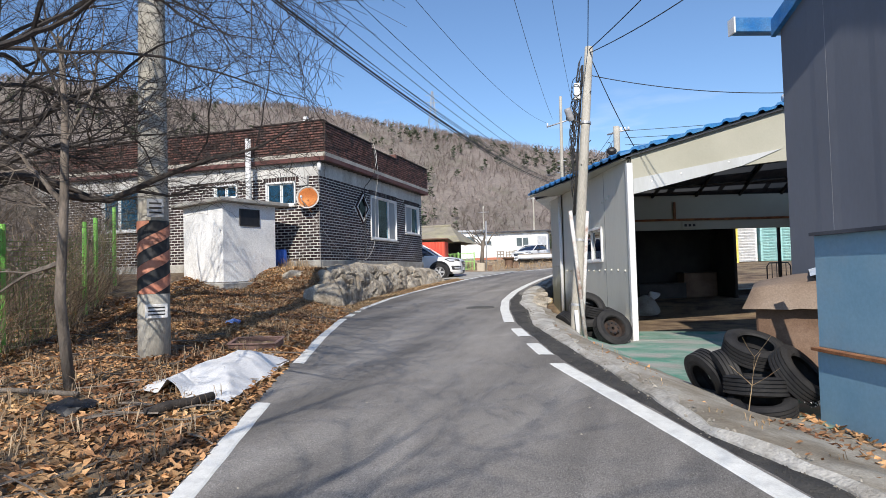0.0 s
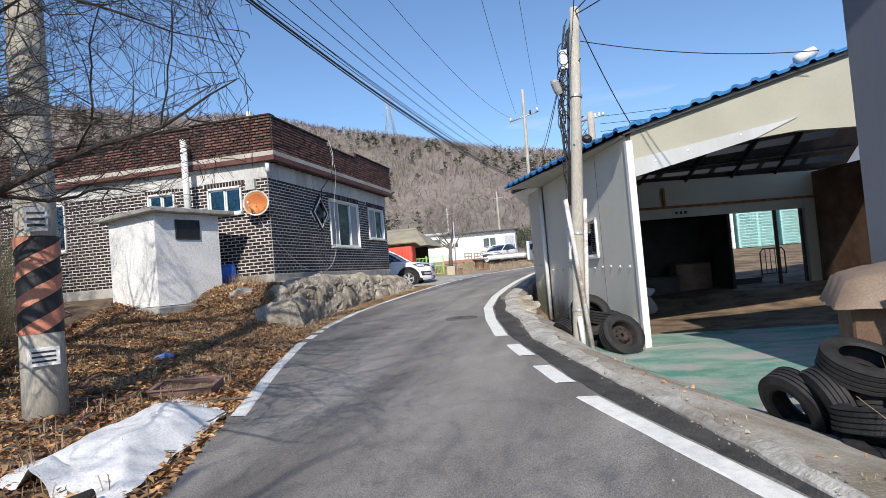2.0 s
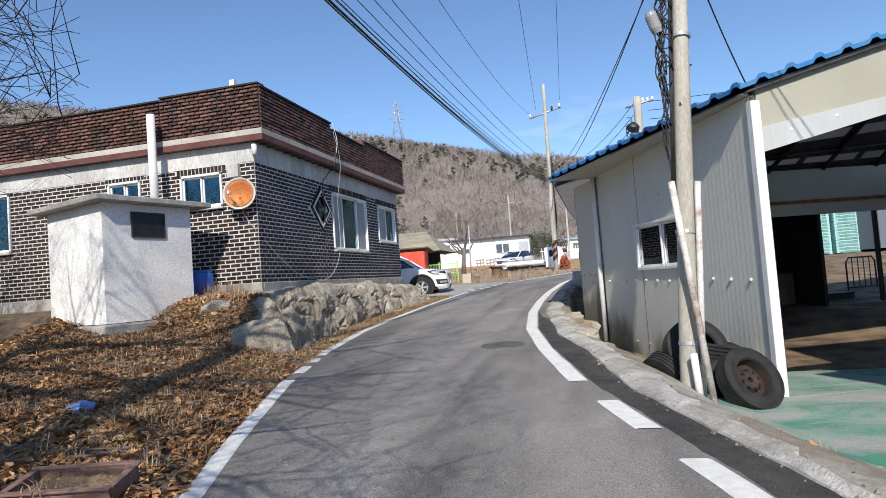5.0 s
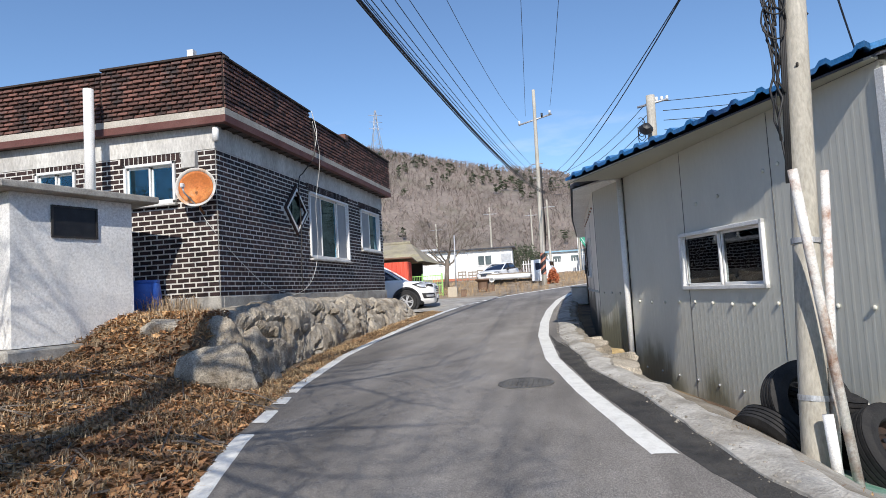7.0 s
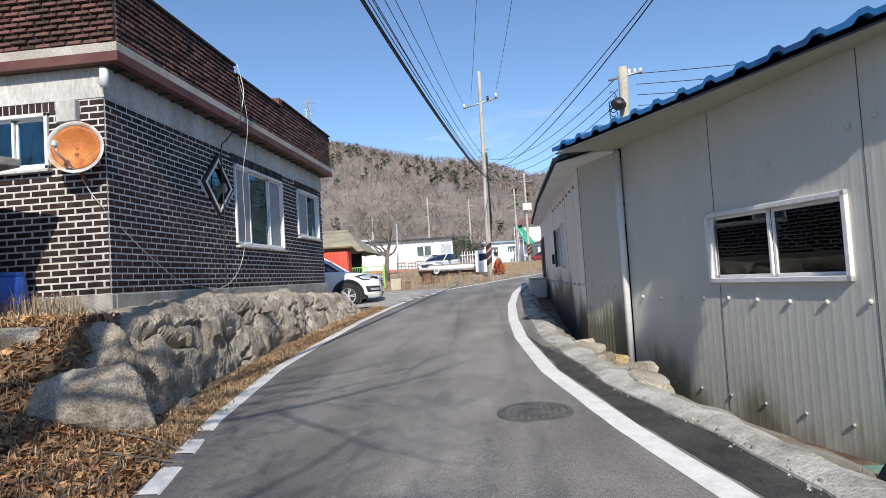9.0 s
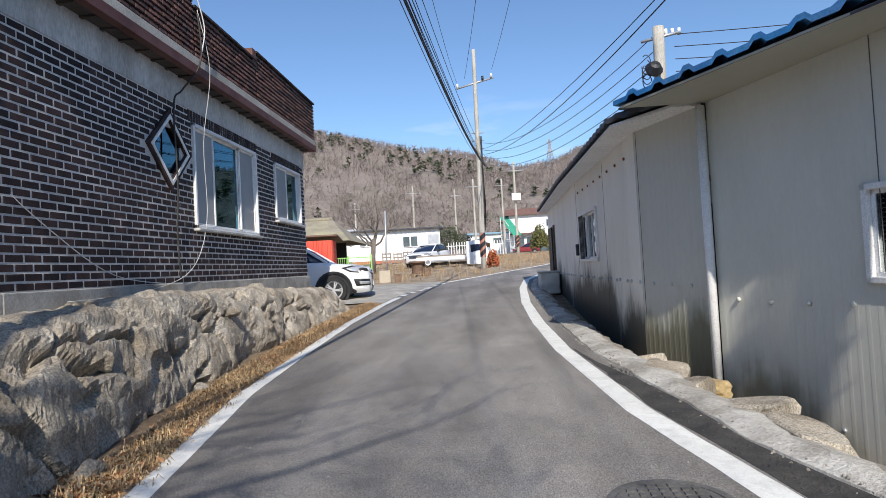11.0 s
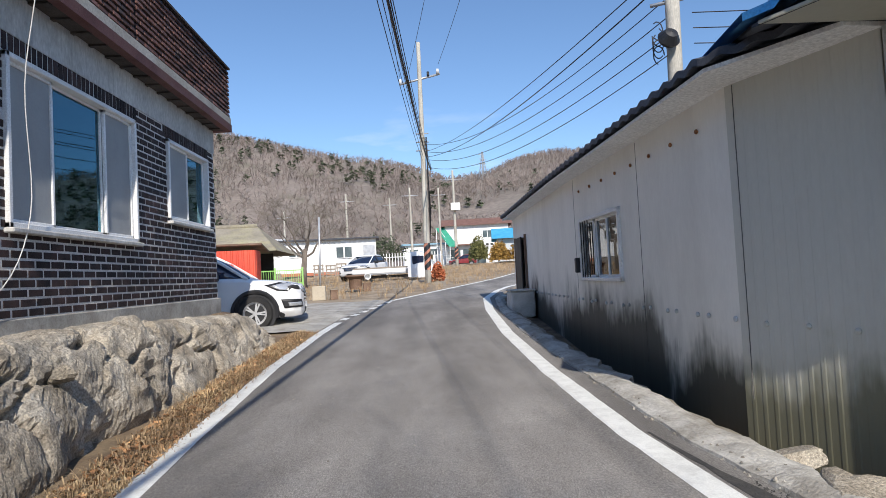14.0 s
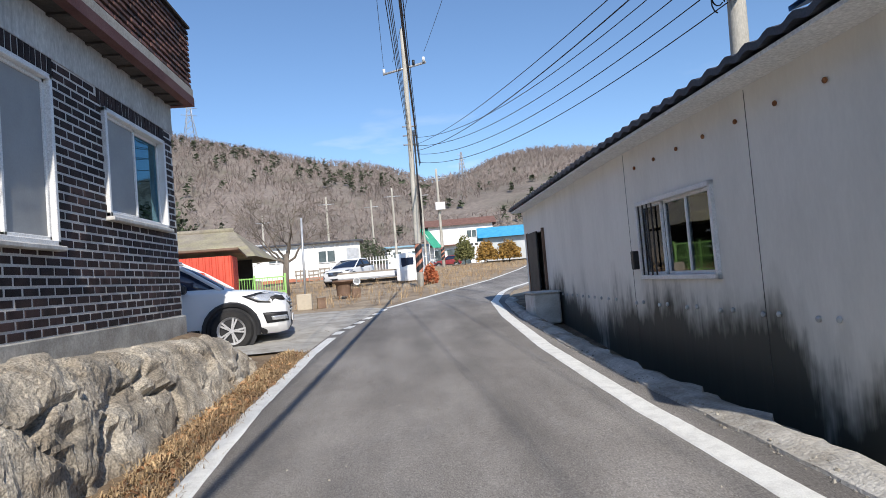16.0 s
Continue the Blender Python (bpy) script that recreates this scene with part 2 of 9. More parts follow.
M["rubber"] = material("black_rubber", [(0.016, 0.016, 0.018), (0.035, 0.034, 0.034)], 5, 0.65, bump=0.2, fine=60, spec=0.22, grime=(0.045, 0.042, 0.04), grime_scale=4, grime_amount=0.4)
M["black"] = material("black_plastic", [(0.012, 0.012, 0.014), (0.025, 0.025, 0.028)], 4, 0.5, bump=0.05)
# near-black that stands in for shade inside rooms and doorways
M["unlit_dark"] = material("unlit_near_black", [(0.03, 0.03, 0.03), (0.05, 0.048, 0.045)], 2, 0.95)
M["floor_green"] = material("worn_green_floor_paint", [(0.36, 0.36, 0.33), (0.22, 0.34, 0.28), (0.075, 0.26, 0.185)], 1.1, 0.8, bump=0.3, fine=45, grime=(0.2, 0.19, 0.16), grime_scale=1.2, grime_amount=0.5, sharp=(0.4, 0.62), stretch=(0.8, 1.5, 1), distortion=0.8)
M["floor_brown"] = material("dirty_floor_shaded", [(0.018, 0.016, 0.012), (0.045, 0.036, 0.024)], 1.2, 0.85, bump=0.3, fine=40)
M["orange"] = material("orange_band", [(0.5, 0.19, 0.12), (0.58, 0.27, 0.18)], 3, 0.6, bump=0.1, grime=(0.35, 0.15, 0.1), grime_scale=3, grime_amount=0.5)
M["dish"] = material("rusted_dish", [(0.6, 0.47, 0.36), (0.6, 0.22, 0.05), (0.5, 0.15, 0.03)], 2.6, 0.7, bump=0.2, fine=40, sharp=(0.3, 0.5))
M["dish_rim"] = material("stained_dish_rim", [(0.62, 0.6, 0.55), (0.66, 0.64, 0.6), (0.55, 0.3, 0.13)], 4.0, 0.6, bump=0.1, sharp=(0.4, 0.7))
M["bark"] = material("bark", [(0.03, 0.025, 0.023), (0.07, 0.058, 0.05)], 8, 0.95, bump=0.8, fine=50, stretch=(1, 1, 0.3))
M["bark_pale"] = material("pale_bark", [(0.13, 0.108, 0.088), (0.24, 0.2, 0.165)], 8, 0.95, bump=0.8, fine=50, stretch=(1, 1, 0.3))
M["green_net"] = material("green_wire", [(0.16, 0.5, 0.08), (0.3, 0.62, 0.14)], 3, 0.6, bump=0)
M["net_olive"] = material("faded_green_netting", [(0.14, 0.2, 0.045), (0.26, 0.34, 0.09)], 2.5, 0.7, bump=0)
M["car_white"] = material("white_car_paint", [(0.78, 0.78, 0.78), (0.8, 0.8, 0.8)], 1, 0.18, bump=0, fine=10, grainy=0.05)
M["car_glass"] = material("dark_car_glass", [(0.012, 0.02, 0.045), (0.02, 0.03, 0.06)], 1, 0.05, bump=0, spec=0.8)
M["chrome"] = material("bright_metal", [(0.6, 0.6, 0.6), (0.7, 0.7, 0.7)], 3, 0.22, metal=1.0, bump=0)
M["alloy"] = material("silver_alloy", [(0.5, 0.5, 0.51), (0.6, 0.6, 0.61)], 3, 0.35, metal=0.25, bump=0)
M["grey_paint"] = material("grey_paint", [(0.3, 0.3, 0.31), (0.38, 0.38, 0.39)], 3, 0.5, bump=0.05)
M["red_sheet"] = material("red_sheet", [(0.62, 0.07, 0.04), (0.72, 0.11, 0.06)], 1.5, 0.5, bump=0.05)
M["green_fence"] = material("lime_green_fence", [(0.28, 0.55, 0.14), (0.36, 0.65, 0.2)], 3, 0.5, bump=0)
M["old_roof"] = material("old_slate_roof", [(0.24, 0.21, 0.16), (0.34, 0.3, 0.24)], 1.0, 0.9, bump=0.5, fine=15, grime=(0.45, 0.42, 0.2), grime_scale=0.8, grime_amount=0.5)
M["brown"] = material("brown_board", [(0.13, 0.075, 0.045), (0.2, 0.12, 0.08)], 2, 0.7, bump=0.15, grime=(0.25, 0.18, 0.13), grime_scale=2, grime_amount=0.5)
M["tan"] = material("tan_tarpaulin", [(0.2, 0.145, 0.105), (0.28, 0.21, 0.155)], 2, 0.6, bump=0.2, grime=(0.12, 0.1, 0.09), grime_scale=2, grime_amount=0.5)
M["tarp_blue"] = material("pale_blue_tarpaulin", [(0.42, 0.5, 0.6), (0.62, 0.68, 0.75)], 4, 0.35, bump=0.3, fine=20)
M["sheet"] = material("white_plastic_sheet", [(0.78, 0.78, 0.78), (0.86, 0.86, 0.86)], 3, 0.45, bump=0.1, grime=(0.6, 0.58, 0.55), grime_scale=3, grime_amount=0.4)
M["blue"] = material("blue_plastic", [(0.02, 0.08, 0.4), (0.04, 0.14, 0.55)], 4, 0.4, bump=0)
M["teal"] = material("teal_plastic", [(0.3, 0.58, 0.56), (0.42, 0.68, 0.65)], 4, 0.5, bump=0)
M["yellow"] = material("yellow_plastic", [(0.7, 0.55, 0.08), (0.8, 0.65, 0.15)], 4, 0.5, bump=0)
M["terracotta"] = material("terracotta", [(0.4, 0.14, 0.08), (0.5, 0.2, 0.12)], 4, 0.8)
M["hill"] = material("wooded_hillside", [(0.17, 0.14, 0.12), (0.25, 0.21, 0.185), (0.18, 0.16, 0.125)], 0.05, 0.98, bump=1.0, fine=0.8, grime=(0.07, 0.075, 0.045), grime_scale=0.02, grime_amount=0.5)
M["twig_far"] = material("bare_wood", [(0.2, 0.165, 0.15), (0.3, 0.25, 0.225)], 0.03, 0.95, bump=0, fine=3, island=0.25)
M["pine"] = material("pine_needles", [(0.05, 0.065, 0.035), (0.085, 0.1, 0.06)], 0.4, 0.95, bump=0, fine=6, island=0.4)
M["bush"] = material("golden_bush", [(0.25, 0.14, 0.03), (0.4, 0.24, 0.06)], 1.2, 0.9, bump=0, fine=8, island=0.4)
M["bush_green"] = material("olive_bush", [(0.1, 0.11, 0.035), (0.18, 0.17, 0.06)], 1.2, 0.9, bump=0, fine=8, island=0.4)
M["curtain"] = material("grey_curtain", [(0.26, 0.26, 0.25), (0.36, 0.35, 0.34)], 3, 0.9, bump=0.1, stretch=(6, 6, 0.4))
M["cable"] = material("black_cable", [(0.015, 0.015, 0.017), (0.03, 0.03, 0.032)], 4, 0.6, bump=0)
M["wire_white"] = material("pale_cable", [(0.6, 0.59, 0.56), (0.7, 0.69, 0.66)], 4, 0.6, bump=0)
M["steel"] = material("galvanised_steel", [(0.42, 0.43, 0.45), (0.55, 0.56, 0.58)], 5, 0.45, metal=0.5, bump=0.05)
M["maroon"] = material("dark_red_paint", [(0.2, 0.02, 0.025), (0.28, 0.04, 0.04)], 3, 0.3, bump=0)
M["roof_tile_brown"] = material("brown_roof", [(0.16, 0.08, 0.06), (0.24, 0.13, 0.1)], 2, 0.8)
M["stair_green"] = material("green_canopy", [(0.02, 0.25, 0.16), (0.05, 0.35, 0.22)], 2, 0.5)
M["cyan_roof"] = material("bright_blue_roof", [(0.05, 0.35, 0.6), (0.1, 0.45, 0.7)], 2, 0.5)
M["ochre"] = material("ochre_rock", [(0.35, 0.24, 0.1), (0.5, 0.38, 0.2)], 3, 0.9, bump=0.8, fine=25)
M["pink"] = material("faded_pink_plastic", [(0.2, 0.115, 0.095), (0.28, 0.17, 0.14)], 3, 0.7, grime=(0.14, 0.1, 0.07), grime_scale=5, grime_amount=0.7)
M["blue_pale"] = material("pale_blue_film", [(0.1, 0.22, 0.6), (0.3, 0.42, 0.75)], 8, 0.4)
M["lamp_glass"] = material("lamp_glass", [(0.55, 0.56, 0.58), (0.7, 0.71, 0.72)], 6, 0.1, metal=0.5, bump=0)
M["car_glass_pale"] = material("far_window_glass", [(0.06, 0.08, 0.09), (0.12, 0.15, 0.16)], 1, 0.08, bump=0)
M["timber"] = material("grey_timber", [(0.24, 0.2, 0.16), (0.36, 0.31, 0.25)], 4, 0.85, bump=0.2, stretch=(0.3, 3, 3))
M["tan_block"] = material("tan_concrete", [(0.46, 0.4, 0.31), (0.55, 0.49, 0.39)], 2, 0.9)
M["rust_leaf"] = material("rust_red_leaf", [(0.35, 0.1, 0.04), (0.5, 0.16, 0.07)], 3, 0.8, bump=0, island=0.3)
M["mould"] = material("mouldy_sheet", [(0.045, 0.055, 0.045), (0.12, 0.14, 0.1)], 1.5, 0.7)
M["skylight"] = bpy.data.materials.new("translucent_roofing")
M["skylight"].use_nodes = True
nt = M["skylight"].node_tree
nt.nodes.remove(nt.nodes["Principled BSDF"])
veil = nt.nodes.new("ShaderNodeBsdfTranslucent")
veil.inputs[0].default_value = (0.3, 0.29, 0.27, 1)
nt.links.new(veil.outputs[0], nt.nodes["Material Output"].inputs["Surface"])


def mouldy(name, base, dirt, green, top, scale=1.0):
    """Sheet metal with mould and algae that climb in streaks from the damp foot of the wall."""
    m = material(name, base, 0.8, 0.5, bump=0.02, fine=30, grainy=0.12, grime=(0.5, 0.49, 0.44), grime_scale=0.9, grime_amount=0.35, stretch=(1, 1, 0.35))
    nt = m.node_tree
    link = nt.links.new
    bsdf = nt.nodes["Principled BSDF"]
    old = bsdf.inputs["Base Color"].links[0].from_socket
    geo = nt.nodes.new("ShaderNodeNewGeometry")
    mp = node(nt, "ShaderNodeMapping", Scale=(7 * scale, 7 * scale, 0.45))
    streak = node(nt, "ShaderNodeTexNoise", Scale=1.0, Detail=6.0, Roughness=0.65)
    wide = node(nt, "ShaderNodeTexNoise", Scale=0.85, Detail=5.0, Roughness=0.6)
    flat = node(nt, "ShaderNodeMapping", Scale=(1.0, 1.0, 0.55))
    link(geo.outputs["Position"], mp.inputs["Vector"])
    link(mp.outputs[0], streak.inputs["Vector"])
    link(geo.outputs["Position"], flat.inputs["Vector"])
    link(flat.outputs[0], wide.inputs["Vector"])
    blot = node(nt, "ShaderNodeMath")
    blot.operation = "MULTIPLY_ADD"
    blot.inputs[1].default_value, blot.inputs[2].default_value = 1.9, -0.95
    link(wide.outputs[0], blot.inputs[0])
    mixed = node(nt, "ShaderNodeMath")
    mixed.operation = "MULTIPLY_ADD"
    mixed.inputs[1].default_value = 0.5
    link(streak.outputs[0], mixed.inputs[0])
    link(blot.outputs[0], mixed.inputs[2])
    sep = nt.nodes.new("ShaderNodeSeparateXYZ")
    link(geo.outputs["Position"], sep.inputs[0])
    fall = node(nt, "ShaderNodeMapRange", From_Min=top[0], From_Max=top[1], To_Min=0.62, To_Max=-0.5)
    rise = node(nt, "ShaderNodeMath")
    rise.operation = "MULTIPLY_ADD"
    rise.inputs[1].default_value = -0.042
    link(sep.outputs[1], rise.inputs[0])
    link(sep.outputs[2], rise.inputs[2])
    link(rise.outputs[0], fall.inputs[0])
    for noise_node, colour, lo, hi, most in ((mixed, green, 0.15, 0.65, 0.6), (mixed, dirt, 0.34, 0.64, 0.94)):
        add = nt.nodes.new("ShaderNodeMath")
        add.operation = "ADD"
        link(fall.outputs[0], add.inputs[0])
        link(noise_node.outputs[0], add.inputs[1])
        cutr = node(nt, "ShaderNodeMapRange", From_Min=lo, From_Max=hi, To_Min=0.0, To_Max=most)
        link(add.outputs[0], cutr.inputs[0])
        mx = nt.nodes.new("ShaderNodeMix")
        mx.data_type = "RGBA"
        mx.inputs[7].default_value = (*colour, 1)
        link(cutr.outputs[0], mx.inputs[0])
        link(old, mx.inputs[6])
        old = mx.outputs[2]
    link(old, bsdf.inputs["Base Color"])
    return m


M["panel_mould"] = mouldy("pale_grey_sheet_mouldy_foot", [(0.6, 0.59, 0.525), (0.66, 0.65, 0.58)], (0.22, 0.21, 0.15), (0.36, 0.35, 0.25), (-0.8, 0.45))
M["barn_mould"] = mouldy("white_sheet_mouldy_foot", [(0.8, 0.78, 0.72), (0.85, 0.83, 0.77)], (0.02, 0.025, 0.02), (0.22, 0.23, 0.18), (-0.1, 1.3))
# gloss coloured blue to stand in for the sky's reflection
M["pane"] = glass("window_glass", (0.3, 0.5, 0.55), film=(0.4, 0.74, 0.92))
M["iron"] = material("worn_iron", [(0.09, 0.087, 0.083), (0.16, 0.155, 0.148)], 6, 0.7, metal=0.2, bump=0.3)
M["pane_clear"] = glass("clear_glass", (0.55, 0.6, 0.6), ior=1.75)

M["rim_rust"] = material("dark_rusty_rim", [(0.02, 0.018, 0.017), (0.055, 0.032, 0.023)], 9, 0.8, bump=0.3)
M["plot"] = material("straw_strewn_ground", [(0.22, 0.165, 0.115), (0.34, 0.27, 0.19), (0.43, 0.36, 0.27)], 0.8, 0.95, bump=1.0, fine=12, grime=(0.2, 0.14, 0.09), grime_scale=0.35, grime_amount=0.6)
M["kerb"] = material("weathered_kerb", [(0.4, 0.375, 0.335), (0.6, 0.58, 0.54)], 2.4, 0.95, bump=0.9, fine=36, grime=(0.17, 0.15, 0.12), grime_scale=2.0, grime_amount=0.8)
M["gravel"] = material("pale_gravel", [(0.2, 0.18, 0.15), (0.38, 0.355, 0.31)], 6, 0.95, bump=0.3, island=0.4)
M["screen"] = material("insect_screen", [(0.3, 0.31, 0.31), (0.36, 0.37, 0.37)], 2, 0.7, bump=0, grainy=0.2)
M["old_sheet"] = mouldy("stained_ribbed_sheet", [(0.55, 0.54, 0.48), (0.6, 0.59, 0.53)], (0.17, 0.165, 0.11), (0.4, 0.39, 0.28), (-0.1, 1.25))


from mathutils.bvhtree import BVHTree

# ---- helpers of this scene ----
def thing(name, label, category, at=(0, 0, 0), rz=0.0, group="", kind=""):
    ob = tagged(new(name), label, category, group, kind)
    ob.matrix_world = pose(*at, 0, 0, rz)
    ob.empty_display_size = 0.1
    return ob


def finish(name, bm, mat, smooth=False):
    me = bpy.data.meshes.new(name)
    bmesh.ops.recalc_face_normals(bm, faces=bm.faces)
    if smooth:
        for f in bm.faces:
            f.smooth = True
    bm.to_mesh(me)
    bm.free()
    me.materials.append(mat)
    return me


def part(name, bm, mat, parent=None, label="", smooth=False):
    ob = new(name, finish(name, bm, mat, smooth))
    if parent is not None:
        ob.parent = parent
    if label:
        ob["label"] = label
    return ob


def raw(name, verts, faces, mat, parent=None, smooth=False):
    me = bpy.data.meshes.new(name)
    me.from_pydata(verts, [], faces)
    me.materials.append(mat)
    if smooth:
        me.polygons.foreach_set("use_smooth", [True] * len(me.polygons))
    me.update()
    ob = new(name, me)
    if parent is not None:
        ob.parent = parent
    return ob


def box(bm, c, s, m=None, bevel=0.0):
    r = bmesh.ops.create_cube(bm, size=1)["verts"]
    bmesh.ops.scale(bm, vec=s, verts=r)
    if bevel:
        es = list({e for v in r for e in v.link_edges})
        out = bmesh.ops.bevel(bm, geom=es, offset=bevel, segments=1, affect="EDGES")
        r = list({v for f in out["faces"] for v in f.verts} | {v for v in r if v.is_valid})
    bmesh.ops.translate(bm, vec=c, verts=r)
    if m is not None:
        bmesh.ops.transform(bm, matrix=m, verts=r)
    return r


def slab(bm, pts, h, down=True):
    """A plate: the outline pts (x, y, z) with thickness h."""
    top = [bm.verts.new(p) for p in pts]
    low = [bm.verts.new((p[0], p[1], p[2] - h)) for p in pts]
    bm.faces.new(top)
    bm.faces.new(low[::-1])
    n = len(pts)
    for k in range(n):
        bm.faces.new((top[k], low[k], low[(k + 1) % n], top[(k + 1) % n]))


def tube(bm, pts, radii, n=8, cap=True):
    """A round tube along pts."""
    pts = [Vector(p) for p in pts]
    if not hasattr(radii, "__len__"):
        radii = [radii] * len(pts)
    rings = []
    side = None
    for k, p in enumerate(pts):
        d = (pts[min(k + 1, len(pts) - 1)] - pts[max(k - 1, 0)])
        d = d.normalized() if d.length > 1e-9 else Vector((0, 0, 1))
        if side is None:
            side = d.orthogonal().normalized()
        side = (side - d * side.dot(d))
        side = side.normalized() if side.length > 1e-6 else d.orthogonal().normalized()
        up = d.cross(side)
        rings.append([bm.verts.new(p + (side * math.cos(a) + up * math.sin(a)) * radii[k]) for a in (2 * math.pi * j / n for j in range(n))])
    for a, b in zip(rings, rings[1:]):
        for j in range(n):
            bm.faces.new((a[j], a[(j + 1) % n], b[(j + 1) % n], b[j]))
    if cap and n > 2:
        bm.faces.new(rings[0][::-1])
        bm.faces.new(rings[-1])


def lathe(bm, profile, n=28, m=None):
    """Turn a closed profile of (radius, z) about z."""
    rings = []
    for j in range(n):
        a = 2 * math.pi * j / n
        rings.append([bm.verts.new((r * math.cos(a), r * math.sin(a), z)) for r, z in profile])
    k = len(profile)
    for j in range(n):
        a, b = rings[j], rings[(j + 1) % n]
        for i in range(k):
            bm.faces.new((a[i], b[i], b[(i + 1) % k], a[(i + 1) % k]))
    if m is not None:
        bmesh.ops.transform(bm, matrix=m, verts=[v for ring in rings for v in ring])


def bar(name, c, s, mat, parent, bevel=0.0, m=None, label=""):
    bm = bmesh.new()
    box(bm, c, s, m, bevel)
    return part(name, bm, mat, parent, label)


def rod(name, pts, r, mat, parent, n=8, label=""):
    bm = bmesh.new()
    tube(bm, pts, r, n)
    return part(name, bm, mat, parent, label, smooth=True)


def smooth01(a, b, v):
    k = min(1.0, max(0.0, (v - a) / (b - a)))
    return k * k * (3 - 2 * k)


def sag(a, b, drop, n=16):
    a, b = Vector(a), Vector(b)
    return [a.lerp(b, k / n) - Vector((0, 0, 4 * drop * (k / n) * (1 - k / n))) for k in range(n + 1)]


# ---- the lie of the land ----
LEFT_Y = [-14, 2.75, 4.71, 6.65, 8.77, 10.95, 13.36, 15.9, 18, 21, 24.3, 26.6, 28.1, 31.5, 36.8, 42.7, 53.2, 70, 120]
LEFT_X = [3.8, -2.57, -3.32, -4.05, -4.84, -5.56, -6.14, -6.49, -6.58, -6.64, -6.56, -6.4, -6.13, -5.6, -3.58, -1.33, 1.9, 6.5, 20]
RIGHT_Y = [-14, 3.34, 4.66, 6.8, 8.2, 10.54, 12.7, 14.85, 17.5, 20, 23.1, 27, 30.5, 33.7, 35.5, 37.9, 46, 60, 120]
RIGHT_X = [8.2, 0.53, -0.05, -1.03, -1.52, -2.29, -2.8, -3.2, -3.45, -3.54, -3.55, -3.4, -3.1, -2.4, -1.82, -0.7, 3.2, 8, 25]
KERB_Y = [-14, 3.55, 4.38, 6.45, 7.38, 9.19, 10.08, 11.2, 12.5, 13.85, 17.3, 20.8, 23, 26.5, 30, 34, 38, 46, 60, 120]
KERB_X = [8.7, 0.85, 0.31, -0.39, -0.75, -1.39, -1.72, -1.95, -2.2, -2.6, -3.08, -3.2, -3.24, -3.15, -2.85, -2.0, -0.4, 3.5, 8.4, 25.5]


def road_left(y):
    return float(np.interp(y, LEFT_Y, LEFT_X))


def road_right(y):
    return float(np.interp(y, RIGHT_Y, RIGHT_X))


def kerb(y):
    return float(np.interp(y, KERB_Y, KERB_X))


def road_z(y):
    return 0.05 + 0.041 * min(y, 27) + 0.033 * max(0, min(y, 90) - 27)


def low_ground(y):
    return float(np.interp(y, [-14, 12, 16.7, 18, 20.3, 23.3, 26.8, 29, 33, 90], [-0.08, 0.03, 0.12, 0.4, 0.48, 0.75, 0.98, 1.22, 1.4, 3.2]))


def hill(x, y):
    """Height of the wooded hills that close the valley."""
    d = math.hypot(x + 5, y - 5)
    if d < 120:
        return 0.0
    az = math.degrees(math.atan2(x + 5, y - 5))
    top = float(np.interp(az, [-180, -120, -75, -50, -30, -14, -6, 0, 3, 6, 9, 13, 17, 24, 36, 60, 180], [20, 30, 84, 95, 92, 76, 66, 57, 51, 54, 60, 63, 60, 54, 42, 22, 18]))
    rise = smooth01(120, 330, d) * 0.82 + smooth01(240, 420, d) * 0.18
    bumps = noise.noise(Vector((x * 0.012, y * 0.012, 3))) * 9 + noise.noise(Vector((x * 0.035, y * 0.035, 7))) * 3
    return rise * (top + bumps)


def land(x, y):
    r = road_z(y)
    left, right = road_left(y) - 0.14, kerb(y)
    if left <= x <= right:
        z = r - 0.06
    elif x < left:
        d = left - x
        slope = float(np.interp(y, [-14, 5, 8, 10.5, 12.5, 13.5], [0.02, 0.02, 0.035, 0.12, 0.2, 0.24]))
        bank = min(slope * d, 0.9) + 0.02 * max(0, d - 6)
        terrace = max(0.0, 1.56 - r) * smooth01(0.8, 1.1, d)
        k = smooth01(12.4, 13.6, y) * (1 - smooth01(23.2, 24.4, y))
        z = r - 0.03 * (1 - smooth01(0, 0.3, d)) + bank * (1 - k) * (1 - smooth01(22.5, 24.2, y)) + terrace * k
        z += 0.05 * noise.noise(Vector((x * 0.9, y * 0.9, 0))) * smooth01(0.2, 1.2, d) * (1 if y < 40 else 3)
    else:
        d = x - right
        near = 1 - smooth01(11.5, 13.5, y)
        f = smooth01(0.15, 0.6 + 0.8 * near, d)
        z = (r - 0.01) * (1 - f) + low_ground(y) * f
        if y > 34:
            z += 0.06 * noise.noise(Vector((x * 0.5, y * 0.5, 0))) * smooth01(0.3, 2, d)
    return z + hill(x, y)

# ---- ground, road, lines, kerbs ----
def steps(stops):
    """Grid lines: (from, to, step) stretches."""
    out = []
    for a, b, s in stops:
        n = max(1, round((b - a) / s))
        out += [a + (b - a) * k / n for k in range(n)]
    return out + [stops[-1][1]]


